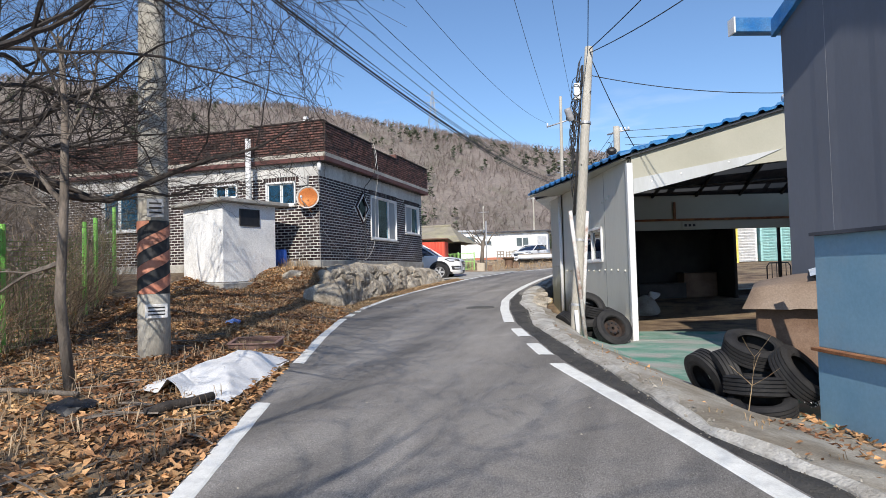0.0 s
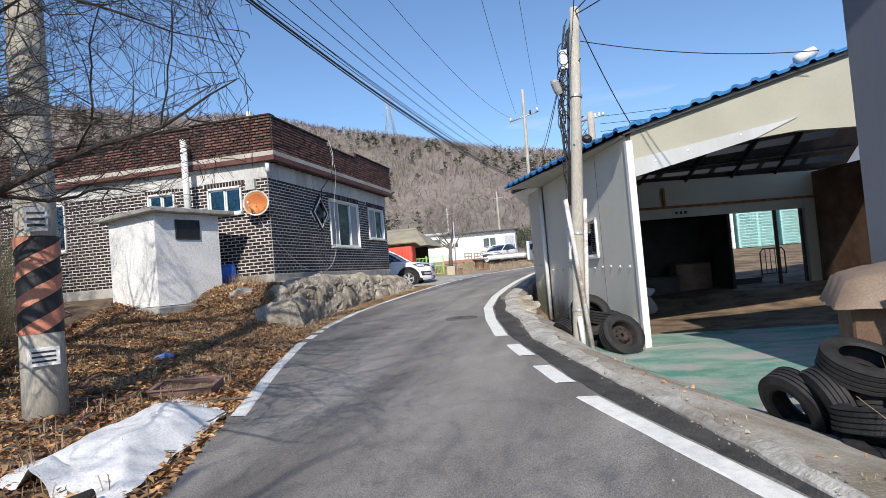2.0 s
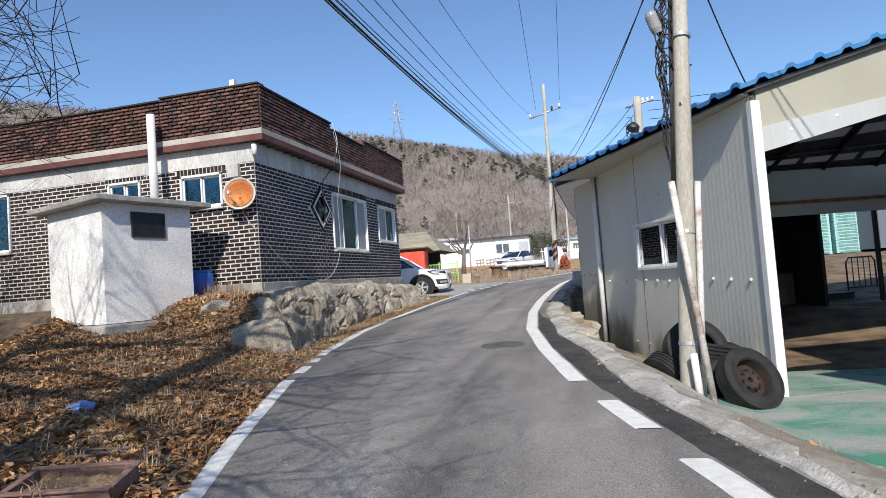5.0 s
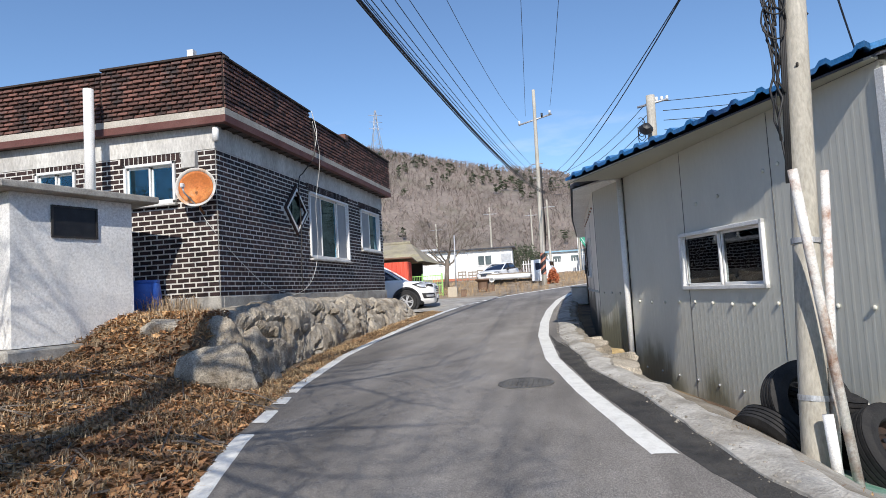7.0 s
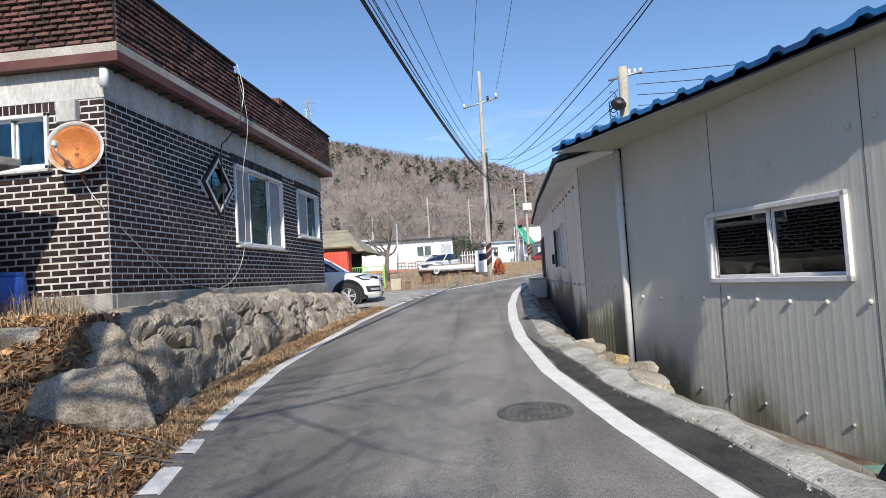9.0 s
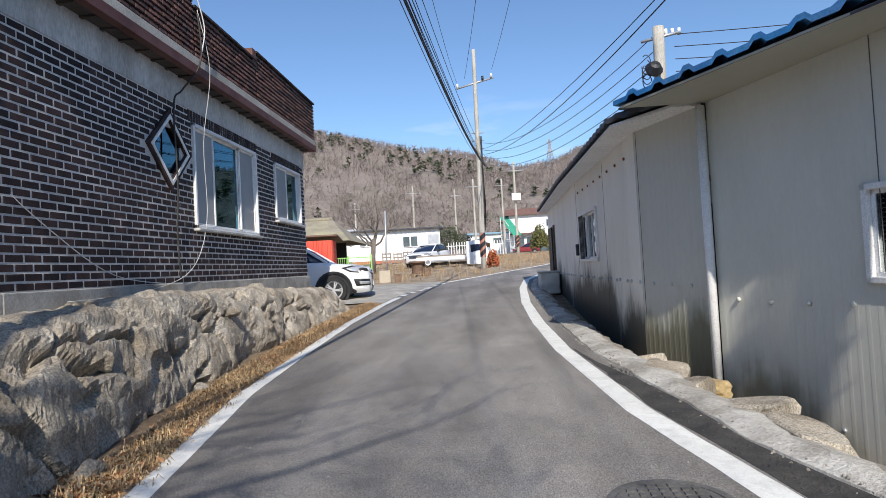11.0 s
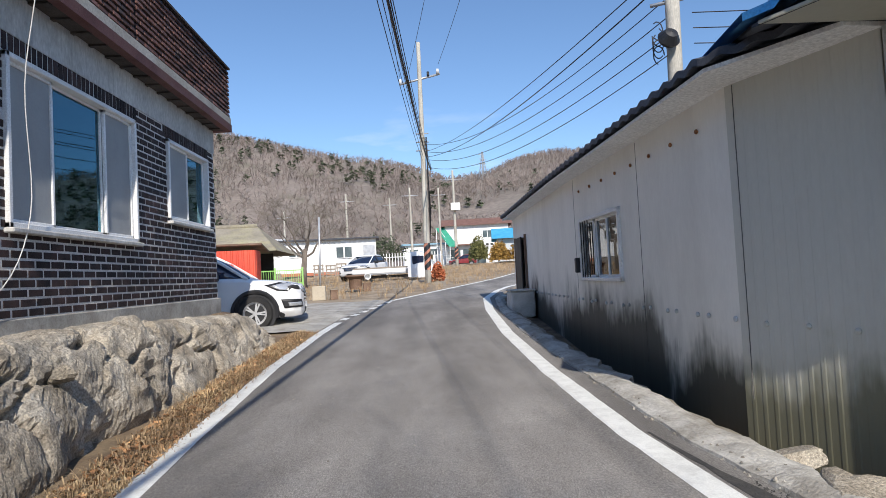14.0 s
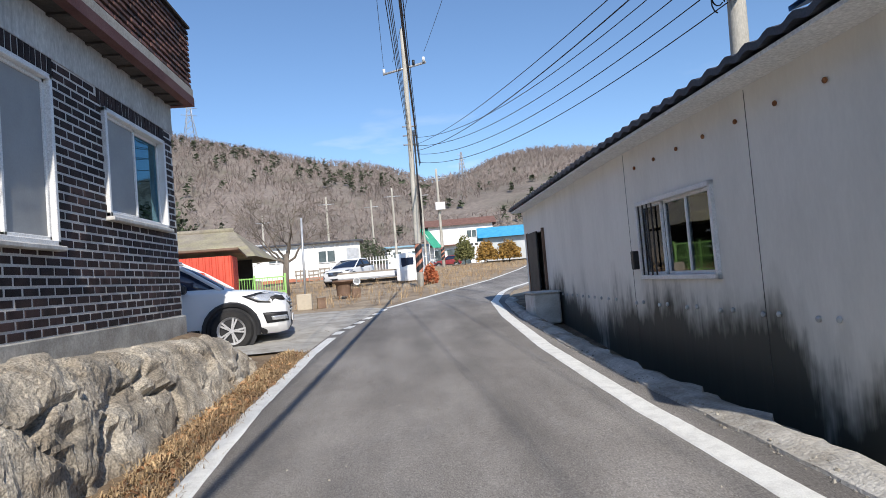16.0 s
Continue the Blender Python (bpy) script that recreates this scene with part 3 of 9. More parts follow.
gx = steps([(-700, -250, 25), (-250, -60, 10), (-60, -20, 2.5), (-20, -11, 0.6), (-11, 2.2, 0.16), (2.2, 8, 0.6), (8, 40, 3), (40, 250, 10), (250, 700, 25)])
gy = steps([(-300, -30, 30), (-30, -6, 3), (-6, 0, 0.8), (0, 27, 0.2), (27, 60, 0.8), (60, 120, 3), (120, 460, 8), (460, 800, 40)])
verts = [(x, y, land(x, y)) for y in gy for x in gx]
nx = len(gx)
faces, near_hill = [], []
for j in range(len(gy) - 1):
    for i in range(nx - 1):
        faces.append((j * nx + i, j * nx + i + 1, (j + 1) * nx + i + 1, (j + 1) * nx + i))
        near_hill.append(math.hypot(gx[i] + 5, gy[j] - 5) > 110)
ground = raw("ground", verts, faces, M["soil"], smooth=True)
ground.data.materials.append(M["hill"])
ground.data.materials.append(M["plot"])
plot_at = [gy[j] > 31.5 and (gx[i] < 0 or gy[j] > 40) for j in range(len(gy) - 1) for i in range(nx - 1)]
ground.data.polygons.foreach_set("material_index", [1 if h else (2 if p else 0) for h, p in zip(near_hill, plot_at)])
tagged(ground, "bare earth with dry leaves rising to a wooded hillside", "ground", kind="structure")


def strip(name, ys, left, right, lift, mat, thick=0.05, parent=None, tag=True, cross=5):
    """A band of surface that follows the road between two lines."""
    vs, fs = [], []
    for y in ys:
        a, b = left(y), right(y)
        for k in range(cross + 1):
            vs.append((a + (b - a) * k / cross, y, road_z(y) + lift))
    n = cross + 1
    for j in range(len(ys) - 1):
        for k in range(cross):
            fs.append((j * n + k, j * n + k + 1, (j + 1) * n + k + 1, (j + 1) * n + k))
    base = len(vs)
    for j in range(len(ys)):
        vs += [(vs[j * n][0] - 0.02, ys[j], road_z(ys[j]) + lift - thick), (vs[j * n + cross][0] + 0.02, ys[j], road_z(ys[j]) + lift - thick)]
    for j in range(len(ys) - 1):
        fs.append((base + 2 * j, j * n, (j + 1) * n, base + 2 * j + 2))
        fs.append((j * n + cross, base + 2 * j + 1, base + 2 * j + 3, (j + 1) * n + cross))
    return raw(name, vs, fs, mat, parent)


def ragged(y, seed, amount):
    return amount * (noise.noise(Vector((y * 2.3, seed, 0))) + 0.6 * noise.noise(Vector((y * 9.0, seed, 5))))


road_ys = steps([(-14, 0, 0.5), (0, 30, 0.12), (30, 60, 0.6), (60, 120, 4)])
road = strip("road", road_ys, lambda y: road_left(y) - 0.16 + ragged(y, 1, 0.05), lambda y: kerb(y) + ragged(y, 2, 0.03), 0.0, M["asphalt"])
tagged(road, "narrow grey asphalt lane curving between the houses", "road", kind="structure")
fresh = strip("road_edge", [y for y in road_ys if -2 < y < 17.6], lambda y: road_right(y) + 0.2 + ragged(y, 4, 0.03), lambda y: road_right(y) + 0.21 + (kerb(y) - road_right(y) - 0.19 + ragged(y, 5, 0.05)) * (1 - smooth01(15.0, 17.6, y)), 0.005, M["asphalt_patch"], 0.02)
tagged(fresh, "strip of dark loose asphalt beside the white line", "road edge", kind="structure")


def painted(name, y0, y1, line, width, inner, seed):
    """One stroke of road paint with worn ends and edges."""
    n = max(2, round((y1 - y0) / 0.1))
    ys = [y0 + (y1 - y0) * k / n for k in range(n + 1)]
    s = -1 if inner else 1
    ob = strip(name, ys, (lambda y: line(y) - width + ragged(y, seed, 0.012)) if inner else (lambda y: line(y) + ragged(y, seed, 0.008)),
               (lambda y: line(y) + ragged(y, seed + 3, 0.008)) if inner else (lambda y: line(y) + width + ragged(y, seed + 3, 0.008)), 0.008, M["line"], 0.006, cross=2)
    return tagged(ob, "worn white line painted on the asphalt", "road line", "white lines along the lane", "structure")


for k, (a, b) in enumerate([(-13, 6.85), (7.4, 8.25), (8.9, 9.75), (10.57, 46)]):
    painted("white_line", a, b, road_right, 0.15, False, 10 + k)
for k, (a, b) in enumerate([(-13, 4.75), (6.6, 11.2), (11.6, 12.1), (12.4, 12.75), (13.0, 25.9), (26.3, 26.75), (27.1, 27.55), (27.9, 28.35), (28.7, 29.2), (29.6, 30.1), (30.5, 31.1), (31.4, 60)]):
    painted("white_line", a, b, road_left, 0.12, True, 30 + k)

# rough concrete apron on the garage side, sinking to the yard, and a narrow pale kerb on its edge
vs, fs = [], []
vy = steps([(-10, 0, 0.6), (0, 31, 0.15)])
for y in vy:
    w = float(np.interp(y, [-10, 3, 6, 8, 10, 11.5, 13, 15, 18, 24, 31], [1.5, 1.5, 1.5, 1.2, 0.95, 0.7, 0.5, 0.45, 0.42, 0.36, 0.3]))
    for k in range(9):
        x = kerb(y) + 0.1 + (w + ragged(y, 8, 0.12)) * k / 8
        high = road_z(y) + 0.014 - (0.1 * (k / 8) ** 2) - (0.3 if k == 8 else 0)
        low = land(x, y) + 0.03 - (0.06 if k == 8 else 0)
        f = smooth01(10.5, 13, y)
        vs.append((x, y, low * (1 - f) + max(high, low - 0.06) * f + 0.014 * noise.noise(Vector((x * 4, y * 2.5, 1)))))
for j in range(len(vy) - 1):
    for k in range(8):
        fs.append((j * 9 + k, j * 9 + k + 1, j * 9 + k + 10, j * 9 + k + 9))
apron = raw("apron", vs, fs, M["dirt_concrete"], smooth=True)
tagged(apron, "rough cracked concrete apron beside the lane", "apron", kind="structure")
vs, fs = [], []
for y in vy:
    a, b = kerb(y) - 0.015 + ragged(y, 12, 0.03), kerb(y) + float(np.interp(y, [-10, 8, 10.5, 13, 17, 21, 31], [0.17, 0.18, 0.36, 0.32, 0.36, 0.3, 0.24])) + ragged(y, 13, 0.13)
    z = road_z(y) + 0.03 + ragged(y, 15, 0.012)
    m_ = a + (b - a) * 0.5
    vs += [(a, y, z - 0.06), (a + 0.02, y, z - 0.012), (m_, y, z + 0.02 + ragged(y, 17, 0.02)), (b - 0.02, y, z - 0.01 + ragged(y, 18, 0.03)), (b, y, z - 0.18)]
for j in range(len(vy) - 1):
    for k in range(4):
        fs.append((j * 5 + k, j * 5 + k + 1, j * 5 + k + 6, j * 5 + k + 5))
verge = raw("kerb", vs, fs, M["kerb"], smooth=False)
tagged(verge, "rough pale concrete kerb along the lane", "kerb", kind="structure")
# driveway beside the brick house
vs, fs = [], []
dys = steps([(24.6, 31.6, 0.35)])
for y in dys:
    for k in range(15):
        x = road_left(y) - 0.15 + ragged(y, 21, 0.05) - (5.5 * k / 14)
        vs.append((x, y, land(x, y) + 0.035))
for j in range(len(dys) - 1):
    for k in range(14):
        fs.append((j * 15 + k, (j + 1) * 15 + k, (j + 1) * 15 + k + 1, j * 15 + k + 1))
drive = raw("driveway", vs, fs, M["concrete"], smooth=True)
tagged(drive, "worn pale concrete driveway beside the brick house", "driveway", kind="structure")
# yard floor of the garage
bm = bmesh.new()
n1, n2 = 14, 16
grid = [[None] * (n2 + 1) for _ in range(n1 + 1)]
for i in range(n1 + 1):
    for j in range(n2 + 1):
        y = 5.6 + (13.2 - 5.6) * j / n2
        x0 = kerb(y) + 0.3
        x = x0 + (5.5 - x0) * (i / n1) ** 1.5
        grid[i][j] = bm.verts.new((x, y, max(land(x, y), low_ground(y)) + 0.02))
for i in range(n1):
    for j in range(n2):
        bm.faces.new((grid[i][j], grid[i + 1][j], grid[i + 1][j + 1], grid[i][j + 1]))
yard = tagged(part("yard_floor", bm, M["floor_green"]), "concrete yard with worn green paint", "yard floor", kind="structure")
# round iron lid in the road
lid = tagged(new("manhole_cover"), "round cast-iron manhole cover set in the asphalt", "manhole cover")
lid.location = (-3.36, 13.18, road_z(13.18) + 0.012)
lid.rotation_euler = (math.atan(0.041), 0, 0)
bm = bmesh.new()
lathe(bm, [(0.27, 0.0), (0.31, 0.0), (0.315, -0.02), (0.27, -0.02)], 40)
part("rim", bm, M["iron"], lid)
bm = bmesh.new()
bmesh.ops.create_cone(bm, cap_ends=True, segments=40, radius1=0.265, radius2=0.265, depth=0.02, matrix=Matrix.Translation((0, 0, -0.012)))
for i in range(-4, 5):
    for j in range(-4, 5):
        if math.hypot(i, j) < 4.3:
            box(bm, (i * 0.055, j * 0.055, 0.002), (0.035, 0.035, 0.008))
part("plate", bm, M["iron"], lid)


def root_of(ob):
    while ob.parent is not None:
        ob = ob.parent
    return ob


def wpart(name, bm, mat, parent, label="", smooth=False):
    """A part whose mesh was built in world coordinates."""
    bm.transform(root_of(parent).matrix_basis.inverted())
    return part(name, bm, mat, parent, label, smooth)


def wraw(name, verts, faces, mat, parent, smooth=False):
    inv = root_of(parent).matrix_basis.inverted()
    return raw(name, [tuple(inv @ Vector(v)) for v in verts], faces, mat, parent, smooth)


def wbox(name, c, s, mat, parent, label="", m=None, bevel=0.0):
    bm = bmesh.new()
    box(bm, c, s, m, bevel)
    return wpart(name, bm, mat, parent, label)


def wrod(name, pts, r, mat, parent, n=8, label=""):
    bm = bmesh.new()
    tube(bm, pts, r, n)
    return wpart(name, bm, mat, parent, label, smooth=True)


def face_on(origin, right):
    """A frame on a wall seen from outside: x to the right, y into the wall, z up."""
    r = Vector((right[0], right[1], 0)).normalized()
    into = Vector((-r.y, r.x, 0))
    m = Matrix((r, into, Vector((0, 0, 1)))).transposed().to_4x4()
    m.translation = origin
    return m


def pierced(bm, m, u0, u1, v0, v1, depth, holes, y0=0.0):
    """A wall from u0 to u1 and v0 to v1 with openings (a, b, c, d) that go right through."""
    us = sorted({u0, u1, *(h[0] for h in holes), *(h[1] for h in holes)})
    vs_ = sorted({v0, v1, *(h[2] for h in holes), *(h[3] for h in holes)})
    for a, b in zip(us, us[1:]):
        run = None
        for c, d in zip(vs_, vs_[1:]):
            mid = ((a + b) / 2, (c + d) / 2)
            solid = not any(h[0] < mid[0] < h[1] and h[2] < mid[1] < h[3] for h in holes)
            if solid:
                run = (run[0] if run else c, d)
            if (not solid or d == vs_[-1]) and run:
                box(bm, ((a + b) / 2, y0 + depth / 2, (run[0] + run[1]) / 2), (b - a, depth, run[1] - run[0]), m)
                run = None


def lay_bricks(u0, u1, v0, v1, course, length, joint, holes):
    """Running bond: the visible face of each brick as (a, b, c, d)."""
    out = []
    row = 0
    v = v0
    while v + course <= v1 + 0.01:
        c, d = v + joint / 2, v + course - joint / 2
        u = u0 - (length / 2 if row % 2 else 0)
        while u < u1:
            pieces = [(max(u, u0) + joint / 2, min(u + length, u1) - joint / 2)]
            for h in holes:
                if h[2] < (c + d) / 2 < h[3]:
                    cutp = []
                    for a, b in pieces:
                        if b <= h[0] or a >= h[1]:
                            cutp.append((a, b))
                        else:
                            cutp += [(a, h[0]), (h[1], b)]
                    pieces = cutp
            out += [(a, b, c, d) for a, b in pieces if b - a > 0.025]
            u += length
        v += course
        row += 1
    return out


def brick_wall(parent, name, m, rects, depth, mat_one, mat_rest, pick, lean=0.0, limit=300, jitter=0.003):
    """The picked bricks as objects of their own on shared meshes, the rest joined into one mesh."""
    rng = random.Random(name + str(len(rects)))
    verts, faces, shared, made = [], [], {}, 0
    base = root_of(parent).matrix_basis.inverted() @ m
    for a, b, c, d in rects:
        out = depth + rng.uniform(-jitter, jitter)
        if pick(a, b, c, d) and made < limit:
            key = (round(b - a, 2), round(d - c, 3))
            if key not in shared:
                w, h = key
                me = bpy.data.meshes.new(name)
                e = 0.004
                me.from_pydata([(-w / 2, 0, -h / 2), (w / 2, 0, -h / 2), (w / 2, 0, h / 2), (-w / 2, 0, h / 2),
                                (-w / 2 + e, -depth - lean, -h / 2 + e), (w / 2 - e, -depth - lean, -h / 2 + e), (w / 2 - e, -depth, h / 2 - e), (-w / 2 + e, -depth, h / 2 - e)], [],
                               [(4, 5, 6, 7), (0, 1, 5, 4), (1, 2, 6, 5), (2, 3, 7, 6), (3, 0, 4, 7)])
                me.materials.append(mat_one)
                shared[key] = me
            ob = new(name, shared[key])
            ob.parent = parent
            ob.matrix_basis = base @ Matrix.Translation(((a + b) / 2, rng.uniform(-jitter, jitter), (c + d) / 2))
            made += 1
        else:
            n = len(verts)
            e = 0.004
            for p in ((a, 0, c), (b, 0, c), (b, 0, d), (a, 0, d), (a + e, -out - lean, c + e), (b - e, -out - lean, c + e), (b - e, -out, d - e), (a + e, -out, d - e)):
                verts.append(tuple(base @ Vector(p)))
            faces += [tuple(n + k for k in f) for f in ((4, 5, 6, 7), (0, 1, 5, 4), (1, 2, 6, 5), (2, 3, 7, 6), (3, 0, 4, 7))]
    if verts:
        ob = raw(name.replace("slip", "cladding") + "work" if name == "brick" else "cladding", verts, faces, mat_rest, parent)
        ob["kind"] = "stuff"


def window(parent, m, w, h, sashes, depth=0.09, frame_w=0.045, sill=True, curtain=(), pane=None, name="window"):
    """A sliding window in the opening of a wall; m is its lower left corner on the wall face. sashes: the widths of its leaves as shares."""
    win = new(name)
    win.parent = parent
    inv = root_of(parent).matrix_basis.inverted()
    q = inv @ m
    bm = bmesh.new()
    for c, s in (((w / 2, depth / 2 - 0.02, frame_w / 2), (w, depth + 0.04, frame_w)), ((w / 2, depth / 2 - 0.02, h - frame_w / 2), (w, depth + 0.04, frame_w)),
                 ((frame_w / 2, depth / 2 - 0.02, h / 2), (frame_w, depth + 0.04, h)), ((w - frame_w / 2, depth / 2 - 0.02, h / 2), (frame_w, depth + 0.04, h))):
        box(bm, c, s, q, 0.006)
    part("window_frame", bm, M["white"], win)
    u = frame_w
    span = w - 2 * frame_w
    for k, share in enumerate(sashes):
        a, b = u, u + span * share
        u = b
        back = 0.02 if k % 2 == 0 else 0.05
        t = 0.032
        bm = bmesh.new()
        for c, s in ((((a + b) / 2, back, frame_w + t / 2), (b - a, 0.03, t)), (((a + b) / 2, back, h - frame_w - t / 2), (b - a, 0.03, t)),
                     ((a + t / 2, back, h / 2), (t, 0.03, h - 2 * frame_w)), ((b - t / 2, back, h / 2), (t, 0.03, h - 2 * frame_w))):
            box(bm, c, s, q, 0.004)
        part("sash", bm, M["white"], win)
        bm = bmesh.new()
        box(bm, ((a + b) / 2, back + 0.004, h / 2), (b - a - 2 * t, 0.006, h - 2 * frame_w - 2 * t), q)
        ob = part("pane", bm, M["screen"] if k in curtain else pane or M["pane"], win)
        ob.visible_shadow = False
        if k in curtain and pane:
            bm = bmesh.new()
            n = 24
            lo, hi = [], []
            for j in range(n + 1):
                p = (a + t + (b - a - 2 * t) * j / n, back + 0.05 + 0.012 * math.sin(j * 1.9), 0)
                lo.append(bm.verts.new(q @ Vector((p[0], p[1], frame_w + t))))
                hi.append(bm.verts.new(q @ Vector((p[0], p[1], h - frame_w - t))))
            for j in range(n):
                bm.faces.new((lo[j], lo[j + 1], hi[j + 1], hi[j]))
            part("curtain", bm, M["curtain"], win)
    if sill:
        bm = bmesh.new()
        box(bm, (w / 2, -0.02, -0.02), (w + 0.04, 0.12, 0.04), q, 0.008)
        part("window_sill", bm, M["frieze"], win)
    # near-black board in place of the unlit room behind the glass
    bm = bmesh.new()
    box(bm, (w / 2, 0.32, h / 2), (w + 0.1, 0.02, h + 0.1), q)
    part("unlit_room_board", bm, M["unlit_dark"], win)
    return win


# ---- the brick house ----
HX, HY, HN, HW = -7.94, 14.6, 22.95, -17.5
BASE, PL, BT, FR, BD, TOP = 1.5, 1.79, 4.03, 4.39, 4.6, 5.38
house = thing("brick_house", "single-storey flat-roofed house of dark brick with pale joints", "house", (-12.5, 18.7, BASE))
east = face_on((HX, HY, 0), (0, 1))
south = face_on((HW, HY, 0), (1, 0))
e_holes = [(17.96 - HY, 20.2 - HY, 2.49, 3.87), (21.1 - HY, 22.62 - HY, 2.82, 3.87)]
dia = (17.36 - HY, 3.4, 0.47, 0.44)
e_dia = (dia[0] - 0.3, dia[0] + 0.3, dia[1] - 0.28, dia[1] + 0.28)
s_holes = [(-9.52 - HW, -8.62 - HW, 3.26, 3.91), (-11.15 - HW, -10.4 - HW, 3.55, 3.95), (-15.0 - HW, -13.55 - HW, 2.8, 4.0)]
wall_e, wall_s = new("wall"), new("wall")
for w, m, length, holes in ((wall_e, east, HN - HY, e_holes + [e_dia]), (wall_s, south, HX - HW, s_holes)):
    w.parent = house
    bm = bmesh.new()
    pierced(bm, m, 0.02 if m is east else 0.0, length - (0.0 if m is east else 0.01), PL, BT, 0.2, holes, 0.0)
    bmesh.ops.remove_doubles(bm, verts=bm.verts, dist=0.0005)
    wpart("mortar_bed", bm, M["mortar"], w)
    bm = bmesh.new()
    box(bm, (length / 2 + (0.05 if m is east else 0), 0.1, (BASE - 0.4 + PL) / 2), (length + (0.0 if m is east else 0.046), 0.26, PL - BASE + 0.4 - (0.0 if m is east else 0.006)), m, 0.01)
    wpart("plinth", bm, M["concrete"], w)
    bm = bmesh.new()
    box(bm, (length / 2 + (0.03 if m is east else 0), 0.1, (BT + FR) / 2), (length - (0.0 if m is east else -0.012), 0.22, FR - BT - (0.0 if m is east else 0.008)), m)
    wpart("frieze", bm, M["frieze"], w, "weathered pale rendered frieze")
    soldier = []
    for h in holes:
        if h is not e_dia:
            soldier.append((h[0] - 0.08, h[1] + 0.08, h[3], h[3] + 0.17))
    course, blen = 0.077, 0.213
    avoid = holes + soldier
    if m is east:
        avoid = [h for h in avoid if h is not e_dia]
        rects = [r for r in lay_bricks(0, length, PL, BT, course, blen, 0.019, avoid) if abs((r[0] + r[1]) / 2 - dia[0]) / (dia[2] + 0.1) + abs((r[2] + r[3]) / 2 - dia[1]) / (dia[3] + 0.05) > 1.0]
    else:
        rects = lay_bricks(0, length, PL, BT, course, blen, 0.019, avoid)
    for s in soldier:
        n = int((s[1] - s[0]) / 0.077)
        for k in range(n):
            a = s[0] + (s[1] - s[0]) * k / n
            rects.append((a + 0.006, a + (s[1] - s[0]) / n - 0.006, s[2] + 0.01, s[3] - 0.01))
    if m is east:
        brick_wall(w, "brick", m, rects, 0.005, M["brick_dark"], M["brick_dark_i"], lambda a, b, c, d: 2.2 < a < 7.4 and c < 2.75)
    else:
        brick_wall(w, "brick", m, rects, 0.005, M["brick_dark"], M["brick_dark_i"], lambda a, b, c, d: a > 8.0 - 0.05 and c < 3.6)
# other outer walls, plain
bm = bmesh.new()
box(bm, ((HW + HX) / 2, HN - 0.1, (BASE + FR) / 2), (HX - HW - 0.02, 0.2, FR - BASE))
box(bm, (HW + 0.1, (HY + HN) / 2, (BASE + FR) / 2), (0.2, HN - HY - 0.4, FR - BASE))
wpart("wall", bm, M["mortar"], house)
# soffit, fascia, concrete band, parapet
OV, OVS = 0.27, 0.15                # overhang of the roof on the lane side and on the sunny side
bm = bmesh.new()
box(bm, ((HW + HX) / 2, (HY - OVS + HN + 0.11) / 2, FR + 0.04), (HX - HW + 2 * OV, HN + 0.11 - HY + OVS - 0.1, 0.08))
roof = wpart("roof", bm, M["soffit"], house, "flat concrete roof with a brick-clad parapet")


def ring(z0, z1, out, thick, mat, name):
    ys_, yn_ = HY - OVS - out, HN + 0.11 + out
    for c, d in ((((HW + HX) / 2, ys_ + thick / 2, (z0 + z1) / 2), (HX - HW + 2 * OV + 2 * out, thick, z1 - z0)),
                 ((HX + OV + out - thick / 2, (ys_ + yn_) / 2, (z0 + z1) / 2), (thick, yn_ - ys_ - 2 * thick, z1 - z0)),
                 (((HW + HX) / 2, yn_ - thick / 2, (z0 + z1) / 2), (HX - HW + 2 * OV + 2 * out, thick, z1 - z0))):
        wbox(name, c, d, mat, roof)


ring(FR - 0.006, FR + 0.105, 0.008, 0.1, M["fascia"], "fascia")
ring(FR + 0.105, BD, 0.0, 0.22, M["band"], "concrete_band")
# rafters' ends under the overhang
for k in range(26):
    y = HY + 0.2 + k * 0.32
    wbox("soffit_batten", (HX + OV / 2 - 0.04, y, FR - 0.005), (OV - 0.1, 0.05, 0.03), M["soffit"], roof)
# parapet with uneven top: body and brick cladding
PX, PY = HX + OV - 0.02, HY - OVS + 0.02
pe = face_on((PX, PY, 0), (0, 1))
ps = face_on((HW, PY, 0), (1, 0))
PLEN, SLEN = HN + 0.09 - PY, PX - HW
p_e = [(0, 17.62 - PY, TOP), (17.62 - PY, 19.75 - PY, TOP - 0.14), (19.75 - PY, PLEN, TOP)]
p_s = [(0, SLEN - 2.1, TOP - 0.0), (SLEN - 2.1, SLEN, TOP + 0.05)]
parapet = new("parapet")
parapet.parent = house
for m, runs in ((pe, p_e), (ps, p_s)):
    bm = bmesh.new()
    rects = []
    for a, b, t in runs:
        box(bm, ((a + b) / 2, 0.09, (BD + t) / 2), (b - a, 0.16, t - BD - 0.01), m)
        rects += lay_bricks(a, b, BD, t, 0.068, 0.19, 0.017, [])
    wpart("backing", bm, M["tile_back"], parapet)
    if m is pe:
        brick_wall(parapet, "brick_slip", m, rects, 0.012, M["tile_red"], M["tile_red_i"], lambda a, b, c, d: False, 0.008, 300, 0.003)
    else:
        brick_wall(parapet, "brick_slip", m, rects, 0.012, M["tile_red"], M["tile_red_i"], lambda a, b, c, d: a > SLEN - 5.0, 0.02, 300, 0.009)
    bm = bmesh.new()
    for a, b, t in runs:
        box(bm, ((a + b) / 2, 0.08, t + 0.002), (b - a - 0.004, 0.24, 0.03), m)
    wpart("coping", bm, M["tile_back"], parapet)
wbox("pillar", (PX - 0.12, 19.68, TOP - 0.1), (0.28, 0.16, 0.24), M["tile_red"], parapet)
